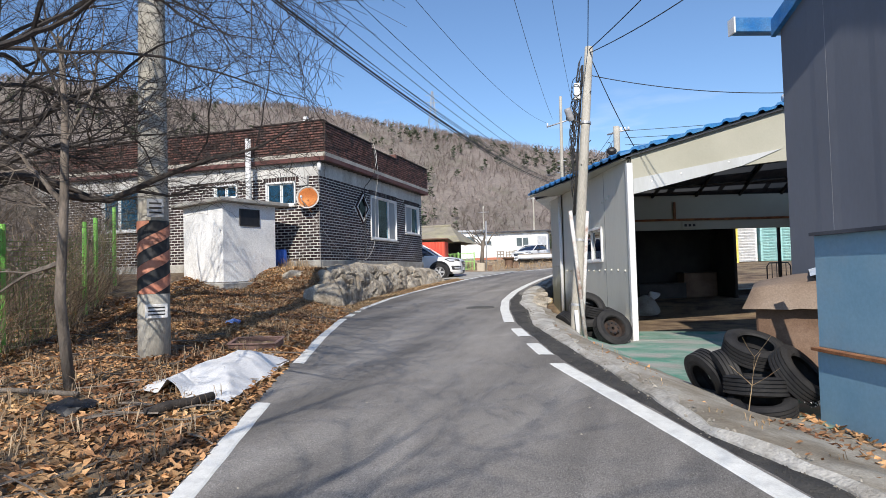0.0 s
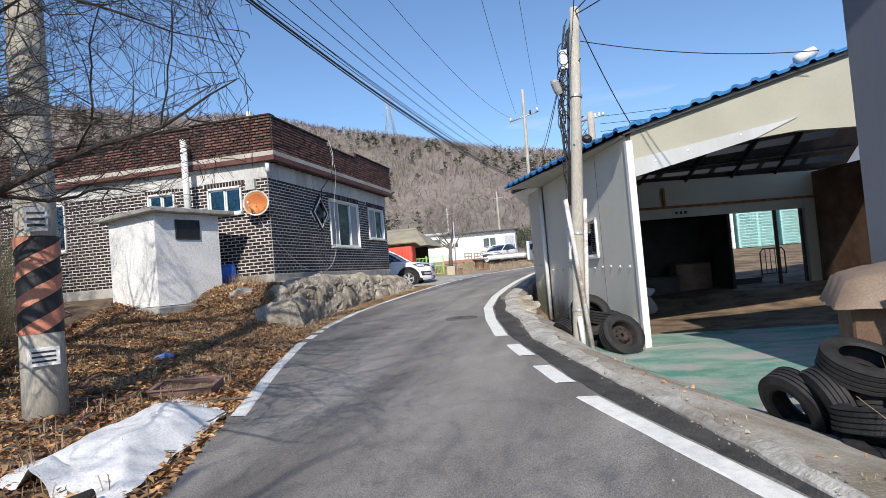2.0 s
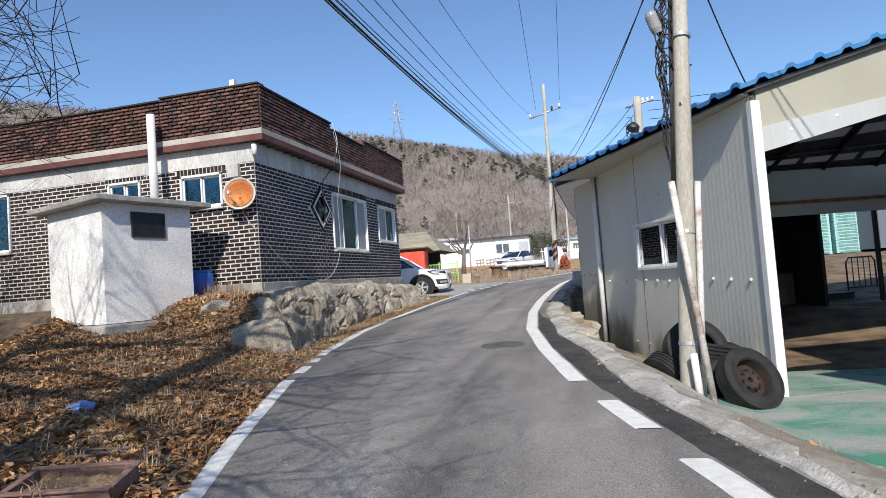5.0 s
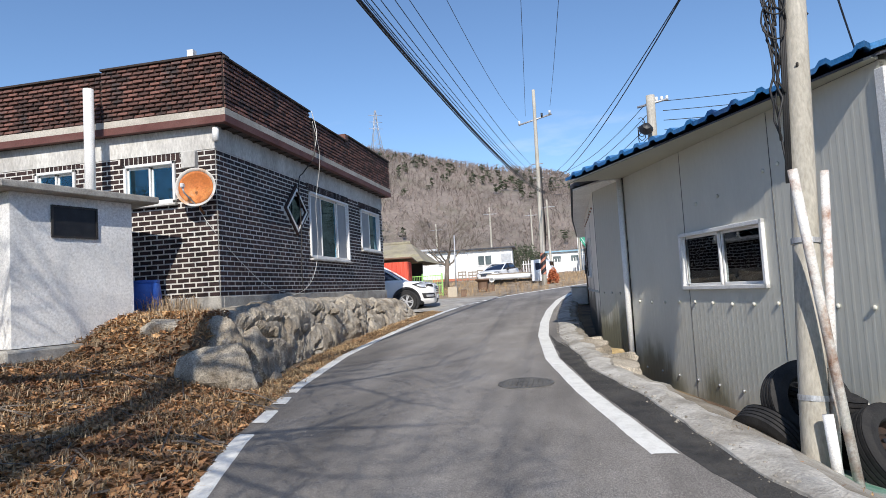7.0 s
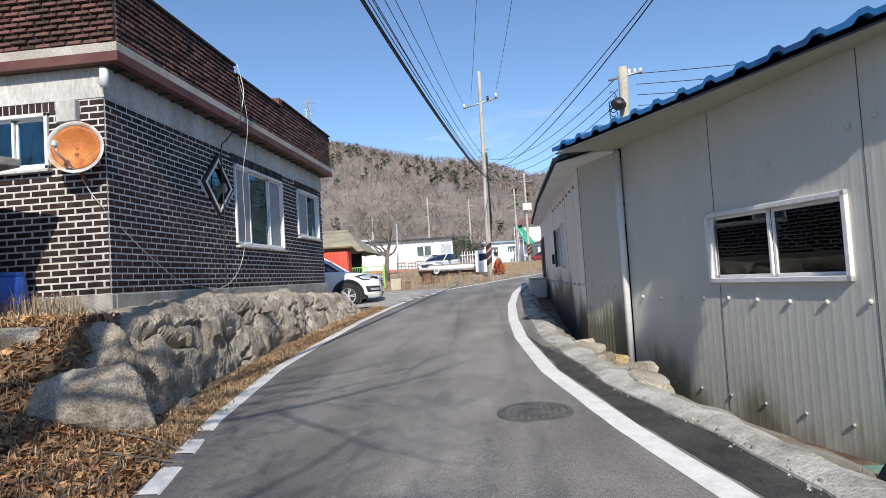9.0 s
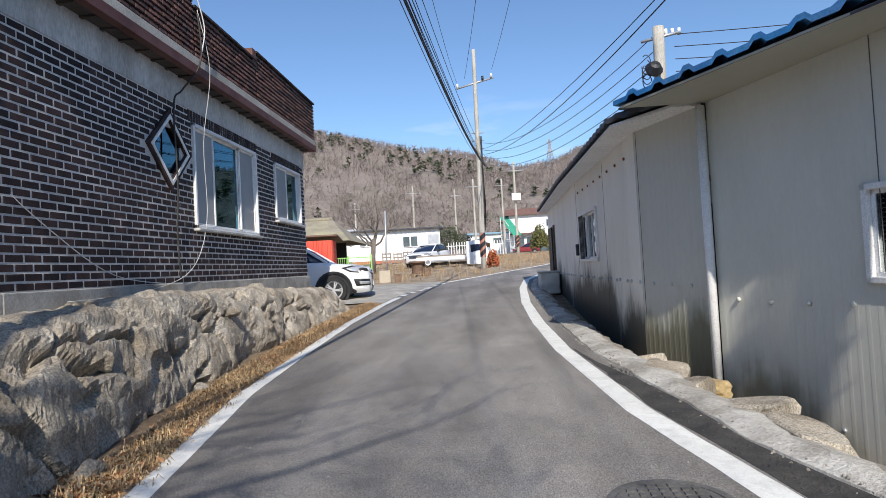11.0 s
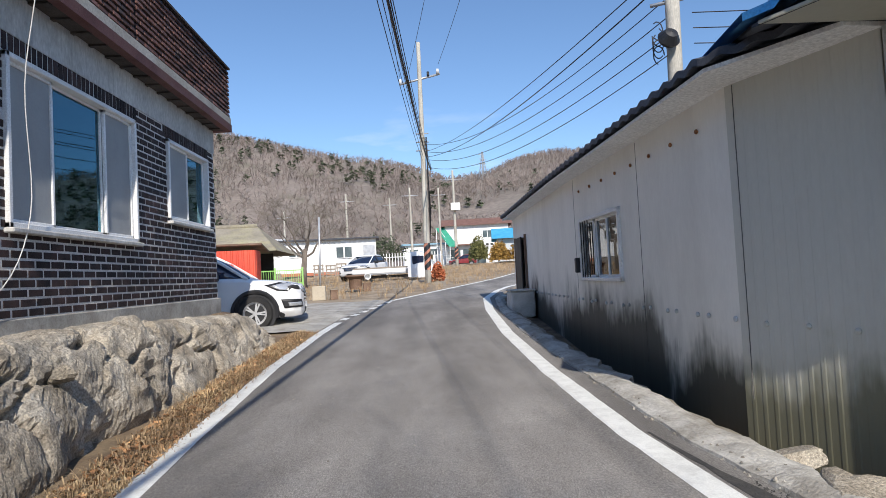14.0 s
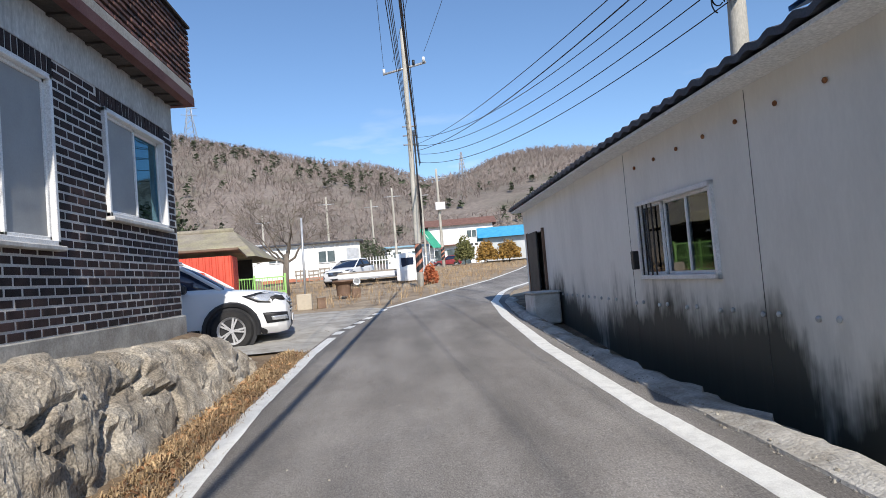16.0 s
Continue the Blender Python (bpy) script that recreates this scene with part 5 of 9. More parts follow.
rod("rail", [(-0.38, 0, 0.6), (0.38, 0, 0.6)], 0.018, M["black"], fr)


def pallet_stack(x, y, n, mat, label):
    z = land(x, y)
    ob = thing("pallet_stack", label, "pallets", (x, y, z), 12, "stacked pallets behind the workshop")
    for k in range(n):
        bm = bmesh.new()
        comb = [(-0.52, 0.0)]
        for x0 in (-0.52, -0.2, 0.1, 0.42):
            comb += [(x0, 0.0), (x0 + 0.1, 0.0), (x0 + 0.1, 0.095)] + ([(x0 + 0.3 if x0 < 0.05 else x0 + 0.32, 0.095)] if x0 < 0.4 else [])
        comb = comb[1:-1] + [(0.52, 0.132), (-0.52, 0.132)]
        a_ = [bm.verts.new((x_, -0.55, z_ + k * 0.14)) for x_, z_ in comb]
        b_ = [bm.verts.new((x_, 0.55, z_ + k * 0.14)) for x_, z_ in comb]
        bm.faces.new(a_)
        bm.faces.new(b_[::-1])
        for i in range(len(comb)):
            bm.faces.new((a_[i], b_[i], b_[(i + 1) % len(comb)], a_[(i + 1) % len(comb)]))
        bmesh.ops.triangulate(bm, faces=[f for f in bm.faces if len(f.verts) > 4])
        part("pallet", bm, mat, ob)


for k in range(5):
    c = gfront @ Vector((11.6 + 1.12 * k, GD + 14.0 + 0.3 * (k % 2), 0))
    pallet_stack(c.x, c.y, 19 - (k % 3), [M["yellow"], M["white"], M["teal"], M["teal"], M["teal"]][k], "tall stack of coloured plastic pallets in the sun")
c = gfront @ Vector((17.2, GD + 16.0, 0))
far_shed = thing("storage_building", "blue-grey sheet-metal store behind the yard", "building", (c.x + 4, c.y, land(c.x, c.y)), 19)
bar("wall", (0, 0, 2.5), (9, 5, 5), M["panel_dark"], far_shed)
bar("door", (-3.2, -2.52, 1.2), (1.1, 0.06, 2.2), M["white"], far_shed)
bar("roof", (0, 0, 5.1), (9.4, 5.4, 0.2), M["steel"], far_shed)

# ---- long barn of white sheets ----
barn = thing("barn", "long low white sheet-metal barn with black mould at its foot", "barn", (-1.0, 23.5, 0.6))
BP = [Vector((-1.93, 16.74, 0)), Vector((-2.335, 17.9, 0)), Vector((-2.42, 23.0, 0)), Vector((-2.32, 29.6, 0))]
EAVE = 3.33


def barn_run(k, holes, pitch, proud):
    a, b = BP[k + 1], BP[k]
    m = face_on(a, b - a)
    bm = bmesh.new()
    ribbed(bm, m, 0, (b - a).length, 0.0 if k < 1 else 0.2, EAVE, pitch, proud, 0.06, None, holes)
    bmesh.ops.remove_doubles(bm, verts=bm.verts, dist=0.0003)
    return m, wpart("wall", bm, M["old_sheet"] if k == 0 else M["barn_mould"], barn)


m0, w0 = barn_run(0, [], 0.1, 0.0025)
y1 = BP[2].y
wh = (y1 - 22.3, y1 - 20.52, 1.77, 2.67)
m1, w1 = barn_run(1, [wh], 0.45, 0.0015)
dh = (29.6 - 29.1, 29.6 - 27.5, 0.6, 2.75)
m2, w2 = barn_run(2, [dh], 0.45, 0.0015)
knobs(w1, m1, [(y1 - 17.95 - 0.33 * k - (0.12 if k % 2 else 0), 1.49 + 0.008 * math.sin(k * 3)) for k in range(15)], M["panel_grey"], 0.024)
knobs(w2, m2, [(6.3 - 0.33 * k, 1.5) for k in range(11)], M["panel_grey"], 0.024)
knobs(w1, m1, [(y1 - 18.4 - 0.55 * k, 3.08) for k in range(8)], M["rust"], 0.022)
knobs(w0, m0, [(0.25, 1.47), (0.6, 1.47), (0.95, 1.46)], M["old_sheet"], 0.022)
for u in (y1 - 17.78, y1 - 19.9, y1 - 22.6):
    bm = bmesh.new()
    box(bm, (u, -0.002, 2.1), (0.005, 0.006, 2.4), m1)
    wpart("seam", bm, M["iron"], w1)
bw = window(barn, m1 @ Matrix.Translation((wh[0], 0, wh[2])), wh[1] - wh[0], wh[3] - wh[2], (0.34, 0.33, 0.33), sill=False, pane=M["pane_clear"], frame_w=0.05)
for k in range(4):
    bm = bmesh.new()
    box(bm, (wh[0] + 0.1 + 0.12 * k, -0.03, (wh[2] + wh[3]) / 2), (0.014, 0.014, wh[3] - wh[2] - 0.04), m1)
    wpart("bar", bm, M["steel_dark"], bw)
bm = bmesh.new()
box(bm, (wh[0] - 0.08, -0.05, 2.0), (0.09, 0.08, 0.22), m1, 0.01)
wpart("meter", bm, M["black"], barn, "small black meter box")
# sliding door left ajar at the far end
# near-black board fills the opening in place of the shade inside
bm = bmesh.new()
box(bm, ((dh[0] + dh[1]) / 2, 0.3, 1.7), (dh[1] - dh[0] + 0.2, 0.02, 2.3), m2)
wpart("unlit_doorway_board", bm, M["unlit_dark"], barn)
bm = bmesh.new()
box(bm, (dh[0] + 0.55, -0.03, 1.75), (0.95, 0.04, 2.05), m2, 0.006)
door = wpart("door", bm, M["steel_dark"], barn, "dark sliding door left ajar")
for u in (dh[0] - 0.03, dh[1] + 0.03):
    bm = bmesh.new()
    box(bm, (u, -0.01, 1.7), (0.06, 0.08, 2.2), m2)
    wpart("door_frame", bm, M["brown"], barn)
# barn roof with a wavy dark edge
bm = bmesh.new()
edge = [Vector((-2.28, 16.6, 0)), Vector((-2.72, 17.5, 0)), Vector((-2.74, 23, 0)), Vector((-2.62, 29.75, 0))]
rows = []
seg = 0
for a, b in zip(edge, edge[1:]):
    n = max(2, int((b - a).length / 0.045))
    for k in range(n):
        p = a.lerp(b, k / n)
        rows.append((p, 0.018 * math.cos((seg + k) * 2 * math.pi / 6)))
    seg += n
top, low = [], []
for p, h in rows:
    top.append([bm.verts.new((p.x, p.y, EAVE + 0.1 + h)), bm.verts.new((p.x + 1.95, p.y, EAVE + 0.5 + h))])
    low.append([bm.verts.new((p.x, p.y, EAVE + 0.045 + h)), bm.verts.new((p.x + 1.95, p.y, EAVE + 0.445 + h))])
for k in range(len(rows) - 1):
    bm.faces.new((top[k][0], top[k + 1][0], top[k + 1][1], top[k][1]))
    bm.faces.new((low[k][1], low[k + 1][1], low[k + 1][0], low[k][0]))
    bm.faces.new((top[k + 1][0], top[k][0], low[k][0], low[k + 1][0]))
bm.faces.new((top[0][0], top[0][1], low[0][1], low[0][0]))
wpart("roof", bm, M["dark_roof"], barn, "dark corrugated roof with a wavy edge")
bm = bmesh.new()
slab(bm, [(-2.2, 16.68, EAVE + 0.02), (-1.9, 16.72, EAVE + 0.02), (-2.305, 17.9, EAVE + 0.02), (-2.39, 23, EAVE + 0.02), (-2.29, 29.6, EAVE + 0.02), (-2.58, 29.7, EAVE + 0.02), (-2.7, 23, EAVE + 0.02), (-2.68, 17.5, EAVE + 0.02)], 0.03)
wpart("soffit", bm, M["white_wall"], barn)
bm = bmesh.new()
box(bm, (-1.55, 29.65, 2.0), (1.5, 0.1, 3.2))
box(bm, (-0.85, 24.6, 2.0), (0.1, 10.0, 3.3))
wpart("rear_wall", bm, M["panel_grey"], barn)
# pale box at the foot of the wall
crate = thing("storage_box", "pale grey metal box against the barn wall", "box", (-2.66, 26.75, low_ground(26.75)))
bar("body", (0, 0, 0.28), (0.5, 0.8, 0.56), M["concrete_pale"], crate, 0.03)
bar("lid", (0, 0, 0.575), (0.54, 0.84, 0.03), M["concrete_pale"], crate, 0.008)

# stones along the foot of the barn and garage walls
rng = random.Random(5)


def stone_mesh(name, seed, size, mat, sub=3, flat=0.7):
    bm = bmesh.new()
    bmesh.ops.create_icosphere(bm, subdivisions=sub, radius=1)
    off = Vector((seed * 3.1, seed * 1.7, seed * 0.9))
    for v in bm.verts:
        n = v.co.normalized()
        r = 1 + 0.35 * noise.noise(n * 1.3 + off) + 0.16 * noise.noise(n * 3.2 + off) + 0.06 * noise.noise(n * 9 + off)
        c = n * r
        for axis in range(3):                 # split faces
            lim = 0.72 + 0.2 * noise.noise(off + Vector((axis, 0, 0)))
            c[axis] = max(-lim, min(lim, c[axis]))
        v.co = Vector((c.x * size[0], c.y * size[1], c.z * size[2] * flat))
    return finish(name, bm, mat, False)


def crag_mesh(name, seed, size, mat, sub=4):
    """A block split along a dozen uneven planes, with a rough skin."""
    pick = random.Random(seed + 900)
    off = Vector((seed * 2.3, seed * 1.1, seed * 0.7))
    planes = []
    for k in range(11):
        way = Vector((pick.gauss(0, 1), pick.gauss(0, 1), pick.gauss(0, 1))).normalized()
        planes.append((way, pick.uniform(0.42, 0.75)))
    bm = bmesh.new()
    bmesh.ops.create_icosphere(bm, subdivisions=sub, radius=1)
    for v in bm.verts:
        n = v.co.normalized()
        r = 1.05
        for way, far in planes:
            c = n.dot(way)
            if c > 0.05:
                r = min(r, far / c)
        r += 0.07 * noise.noise(n * 2.6 + off) + 0.035 * noise.noise(n * 7 + off) + 0.02 * noise.noise(n * 19 + off)
        v.co = Vector((n.x * size[0], n.y * size[1], n.z * size[2])) * r
    return finish(name, bm, mat, False)


for k in range(5):
    y = 14.2 + k * 0.72 + rng.uniform(-0.2, 0.2)
    s = rng.uniform(0.14, 0.28) if y < 18 else rng.uniform(0.06, 0.12)
    x = kerb(y) + 0.34 + rng.uniform(0, 0.12)
    me = stone_mesh("verge_stone", 40 + k, (s, s * rng.uniform(1.0, 1.7), s * 0.7), M["rock"])
    ob = tagged(new("verge_stone", me), "grey boulder bedded beside the concrete verge", "stone", "stones along the barn")
    ob.matrix_world = pose(x, y, road_z(y) - (0.06 if y < 18 else 0.05), rng.uniform(-12, 12), rng.uniform(-12, 12), rng.uniform(0, 180))
ochre = new("verge_stone", stone_mesh("verge_stone", 77, (0.2, 0.26, 0.16), M["ochre"]))
tagged(ochre, "ochre-stained boulder beside the downpipe", "stone", "stones along the barn")
ochre.matrix_world = pose(-2.3, 15.9, road_z(15.9) - 0.12, 0, 0, 30)

# ---- tall slate-grey building, blue boards ----
grey = thing("warehouse", "tall slate-grey sheet-metal building with blue roof trim", "warehouse", (4.0, 9.5, 0.0))
gm = face_on((1.66, 8.0, 0), (0.34, -0.94))       # the long wall beside the lane, from its far corner towards the viewer
RIDGE = 3.6                                      # the gable rises from its far corner to the ridge and falls again


def gable(u):
    return 4.3 + 0.42 * (RIDGE - abs(u - RIDGE))


bm = bmesh.new()
ribbed(bm, gm, 0, 2 * RIDGE, -0.2, 4.3, 0.9, 0.004, 0.1, gable)
bmesh.ops.remove_doubles(bm, verts=bm.verts, dist=0.0003)
gwall = wpart("wall", bm, M["panel_dark"], grey)
for u in (0.78, 2.4, 4.0):
    bm = bmesh.new()
    box(bm, (u, -0.002, 2.1), (0.006, 0.006, 4.2), gm)
    wpart("seam", bm, M["grey_paint"], gwall)
gn = face_on(gm @ Vector((0.0, 5.0, 0)), gm.to_3x3() @ Vector((0, -1, 0)))
bm = bmesh.new()
ribbed(bm, gn, 4.0, 4.98, -0.2, 4.3, 0.9, 0.004, 0.1)
wpart("end_wall", bm, M["panel_dark"], grey)
# the 0.5 overhang is made up, out of view, to shade the yard
for e0, e1, over in ((-0.12, 0.9, 0.06), (0.9, RIDGE, 0.5), (RIDGE, 2 * RIDGE + 0.12, 0.5)):
    bm = bmesh.new()
    slab(bm, [tuple(gm @ Vector(p)) for p in ((e0, -over, gable(e0) + 0.06), (e0, 0.95, gable(e0) + 0.06), (e1, 0.95, gable(e1) + 0.06), (e1, -over, gable(e1) + 0.06))], 0.06)
    wpart("roof", bm, M["blue_roof"], grey)
# added out of view to keep the sun off the workshop floor
bm = bmesh.new()
box(bm, (3.98, 2.56, 3.1), (6.26, 4.88, 6.5), gm)
wpart("sun_blocker", bm, M["panel_dark"], grey, "unseen block added behind the gable to shade the workshop")
bm = bmesh.new()
for (u0, u1) in ((-0.1, RIDGE), (RIDGE, 2 * RIDGE + 0.1)):
    vs_ = [bm.verts.new(gm @ Vector(p)) for p in ((u0, -0.06, gable(u0) - 0.14), (u1, -0.06, gable(u1) - 0.14), (u1, -0.06, gable(u1)), (u0, -0.06, gable(u0)), (u0, 0.0, gable(u0) - 0.14), (u1, 0.0, gable(u1) - 0.14), (u1, 0.0, gable(u1)), (u0, 0.0, gable(u0)))]
    for f in ((0, 1, 2, 3), (7, 6, 5, 4), (0, 4, 5, 1), (3, 2, 6, 7), (0, 3, 7, 4), (1, 5, 6, 2)):
        bm.faces.new([vs_[k] for k in f])
wpart("roof_trim", bm, M["blue_roof"], grey)
bm = bmesh.new()
box(bm, (-0.16, 2.2, 4.27), (0.14, 5.4, 0.18), gm, 0.01)
gu = wpart("gutter", bm, M["blue_roof"], grey, "bright blue gutter with a white end")
bm = bmesh.new()
box(bm, (-0.16, -0.51, 4.27), (0.15, 0.02, 0.19), gm)
wpart("gutter_end", bm, M["white"], gu)
# blue boards by the lane
bp = thing("board_fence", "sky-blue painted sheet boards standing by the lane", "fence", (1.4, 5.8, -0.05))
fm = face_on((1.36, 5.86, 0), (0.34, -0.94))
for z0, z1, u0, push in ((-0.2, 0.62, 0, 0.0), (0.655, 1.62, -0.02, 0.03)):
    bm = bmesh.new()
    box(bm, (2.5 + u0, 0.03 + push, (z0 + z1) / 2), (5.0, 0.04, z1 - z0), fm, 0.006)
    wpart("board", bm, M["blue_sheet"], bp)
bm = bmesh.new()
box(bm, (2.5, 0.0, 0.64), (5.04, 0.07, 0.025), fm)
wpart("rail", bm, M["rust"], bp)
bm = bmesh.new()
box(bm, (2.5, 0.04, 1.63), (5.04, 0.09, 0.03), fm)
wpart("cap", bm, M["dark_roof"], bp)
# brown covered bin behind the tyres
bx = thing("covered_bin", "brown board bin under tan and pale blue tarpaulins", "bin", (1.75, 7.2, -0.03), -12)
bar("box", (0, 0, 0.52), (1.2, 0.9, 1.04), M["brown"], bx, 0.02)
bm = bmesh.new()
n = 14
gridv = [[None] * (n + 1) for _ in range(n + 1)]
for i in range(n + 1):
    for j in range(n + 1):
        u, v = i / n * 2 - 1, j / n * 2 - 1
        e = max(abs(u), abs(v))
        z = 1.16 + 0.14 * (1 - v * v) * (1 - u * u) - (0.2 if e > 0.95 else 0) + 0.03 * noise.noise(Vector((u * 3, v * 3, 1)))
        gridv[i][j] = bm.verts.new((u * 0.72, v * 0.58, z))
for i in range(n):
    for j in range(n):
        bm.faces.new((gridv[i][j], gridv[i + 1][j], gridv[i + 1][j + 1], gridv[i][j + 1]))
part("tarpaulin", bm, M["tan"], bx, "tan tarpaulin over the bin", True)
bm = bmesh.new()
gridv = [[None] * (n + 1) for _ in range(n + 1)]
for i in range(n + 1):
    for j in range(n + 1):
        u, v = i / n, j / n * 2 - 1
        z = 1.33 + 0.1 * u - 0.05 * v * v + 0.05 * noise.noise(Vector((u * 4, v * 4, 4)))
        gridv[i][j] = bm.verts.new((-0.1 + u * 0.8, v * 0.5 + 0.12 * u, z))
for i in range(n):
    for j in range(n):
        bm.faces.new((gridv[i][j], gridv[i + 1][j], gridv[i + 1][j + 1], gridv[i][j + 1]))
part("sheet", bm, M["tarp_blue"], bx, "crumpled pale blue plastic sheet", True)


# ---- tyres ----
def tyre_mesh(r=0.29, w=0.18, hole=0.165):
    bm = bmesh.new()
    h = w / 2
    prof = [(hole, -h * 0.75), (hole + 0.015, -h * 0.95), (r - 0.06, -h), (r - 0.02, -h * 0.86)]
    for k in range(4):                          # tread ribs with grooves
        z = -h * 0.8 + k * h * 0.4
        prof += [(r, z), (r, z + h * 0.28), (r - 0.012, z + h * 0.3), (r - 0.012, z + h * 0.38)]
    prof += [(r, h * 0.8), (r - 0.02, h * 0.86), (r - 0.06, h), (hole + 0.015, h * 0.95), (hole, h * 0.75), (hole + 0.02, h * 0.7), (r - 0.05, h * 0.7), (r - 0.03, 0), (r - 0.05, -h * 0.7), (hole + 0.02, -h * 0.7)]
    lathe(bm, prof, 40)
    me = finish("tyre", bm, M["rubber"], False)
    return me


TYRE, TYRE_B = tyre_mesh(), tyre_mesh(0.34, 0.21, 0.2)


def tyre(m, label, big=False, rim=None, group=""):
    ob = tagged(new("tyre", TYRE_B if big else TYRE), label, "tyre", group or "old tyres by the lane")
    ob.matrix_world = m
    if rim:
        bm = bmesh.new()
        lathe(bm, [(0.03, 0.02), (0.1, 0.03), (0.13, -0.02), (0.19, -0.03), (0.2, 0.06), (0.205, 0.07), (0.205, -0.06), (0.03, -0.04)], 28)
        rm = part("rim", bm, rim, ob, "rusty steel rim")
        for k in range(8):
            a = k * math.pi / 4
            bm = bmesh.new()
            bmesh.ops.create_cone(bm, cap_ends=True, segments=10, radius1=0.018, radius2=0.018, depth=0.02, matrix=Matrix.Translation((0.1 * math.cos(a), 0.1 * math.sin(a), 0.03)))
            part("hole", bm, M["black"], rm)
    return ob


# pile by the blue boards
spattered = None
for m, lab in ((pose(0.94, 6.0, 0.09, 10, -4, 0), "old black tyre lying flat at the foot of a pile"),
               (pose(0.93, 6.16, 0.26, -4, 5, 40), "old black tyre lying flat in a pile"),
               (pose(1.0, 6.62, 0.12, 0, 0, 10), "old black tyre lying flat in a pile"),
               (pose(1.02, 6.6, 0.3, 3, 4, 70), "old black tyre lying flat in a pile"),
               (pose(0.98, 6.52, 0.55, 24, 4, 20), "old black tyre on top of a pile"),
               (pose(0.58, 6.72, 0.24, 66, 0, 118), "old black tyre leaning on the pile"),
               (pose(0.74, 6.56, 0.26, 72, 0, 100), "old black tyre standing in the pile"),
               (pose(1.3, 6.2, 0.36, 50, 0, 58), "old black tyre with white paint spatter leaning on the pile")):
    spattered = tyre(m, lab)
rng = random.Random(9)
bm = bmesh.new()
for k in range(40):
    a, z_, s_ = rng.gauss(4.6, 0.3), rng.gauss(0.0, 0.035), rng.uniform(0.003, 0.011)
    box(bm, (0.291 * math.cos(a), 0.291 * math.sin(a), z_), (0.006, s_ * rng.uniform(1, 3), s_), None)
part("paint_spatter", bm, M["white"], spattered, "spots of white paint")
# stack behind the pole
for k in range(3):
    tyre(pose(-0.86 + 0.02 * k, 11.92 - 0.015 * k, 0.17 + 0.2 * k, 5 + 3 * k, 4, 30 * k), "black tyre stacked flat behind the pole", True)
tyre(pose(-0.98, 11.66, 0.6, 66, 0, 18), "black tyre leaning on top of the stack", True)
tyre(pose(-1.3, 11.6, 0.33, 60, 0, 125), "black tyre leaning against the stack", False)
tyre(pose(-0.52, 11.36, 0.3, 60, 0, 34), "black car tyre on a rusty rim leaning by the post", True, M["rim_rust"])
slabt = thing("broken_slab", "broken pale concrete slab leaning on the wall", "slab", (-0.62, 11.85, 0.08), 20)
bm = bmesh.new()
box(bm, (0, 0, 0.3), (0.5, 0.05, 0.5), Matrix.Rotation(radians(-20), 4, "X") @ Matrix.Rotation(radians(35), 4, "Y"), 0.01)
part("slab", bm, M["concrete_pale"], slabt)


# ---- poles and wires ----
def pole(name, label, base, top, r0, r1, mat, seg=16):
    ob = thing(name, label, "utility pole", base)
    d = Vector(top) - Vector(base)
    bm = bmesh.new()
    tube(bm, [d * (k / 12) - Vector((0, 0, 0.3 if k == 0 else 0)) for k in range(13)], [r0 + (r1 - r0) * k / 12 for k in range(13)], seg)
    part("shaft", bm, mat, ob, smooth=True)
    return ob, d


lp, ld = pole("utility_pole", "concrete utility pole with black and orange warning bands", (-6.22, 6.62, 0.33), (-6.3, 6.75, 9.6), 0.205, 0.13, M["pole_concrete"], 28)
# warning sleeve with slanting bands
def sleeve(parent, d, z0, z1, r, turns, n=48, rows=40):
    """Black sleeve with orange bands that wind up it, each band a mesh of its own."""
    ax = d.normalized()
    bm = bmesh.new()
    tube(bm, [ax * z0, ax * z1], [r, r * 0.97], n)
    sl = part("warning_sleeve", bm, M["black"], parent, "black warning sleeve")
    for b in range(-1, turns + 1):
        bm = bmesh.new()
        prev = None
        for k in range(rows + 1):
            a = 2 * math.pi * k / rows
            zc = z0 + (z1 - z0) * ((b + 0.25 + 2.0 * k / rows) / turns - 0.75 / turns)
            lo, hi = max(z0 + 0.002, zc - 0.075), min(z1 - 0.002, zc + 0.075)
            if hi - lo < 0.01:
                prev = None
                continue
            rr = r + 0.004
            row = [bm.verts.new((rr * math.cos(a) + ax.x * z, rr * math.sin(a) + ax.y * z, ax.z * z)) for z in (lo, hi)]
            if prev:
                bm.faces.new((prev[0], row[0], row[1], prev[1]))
            prev = row
        if bm.faces:
            part("orange_band", bm, M["orange"], sl)


sleeve(lp, ld, 0.88, 1.84, 0.2, 3)
for z, h, w, mat, rows in ((2.0, 0.24, 0.2, M["steel"], 3), (0.66, 0.18, 0.27, M["white"], 3)):
    sg = thing("pole_plate", "small plate with printed lines strapped to the pole", "sign", (-6.22 + 0.16, 6.62 - 0.14, 0.33 + z - h / 2), 48)
    bar("plate", (0, -0.002, h / 2), (w, 0.008, h), mat, sg, 0.002)
    for k in range(rows):
        bar("text_bar", (0, -0.008, h * (0.25 + 0.25 * k)), (w * 0.75, 0.004, h * 0.1), M["steel_dark"], sg)

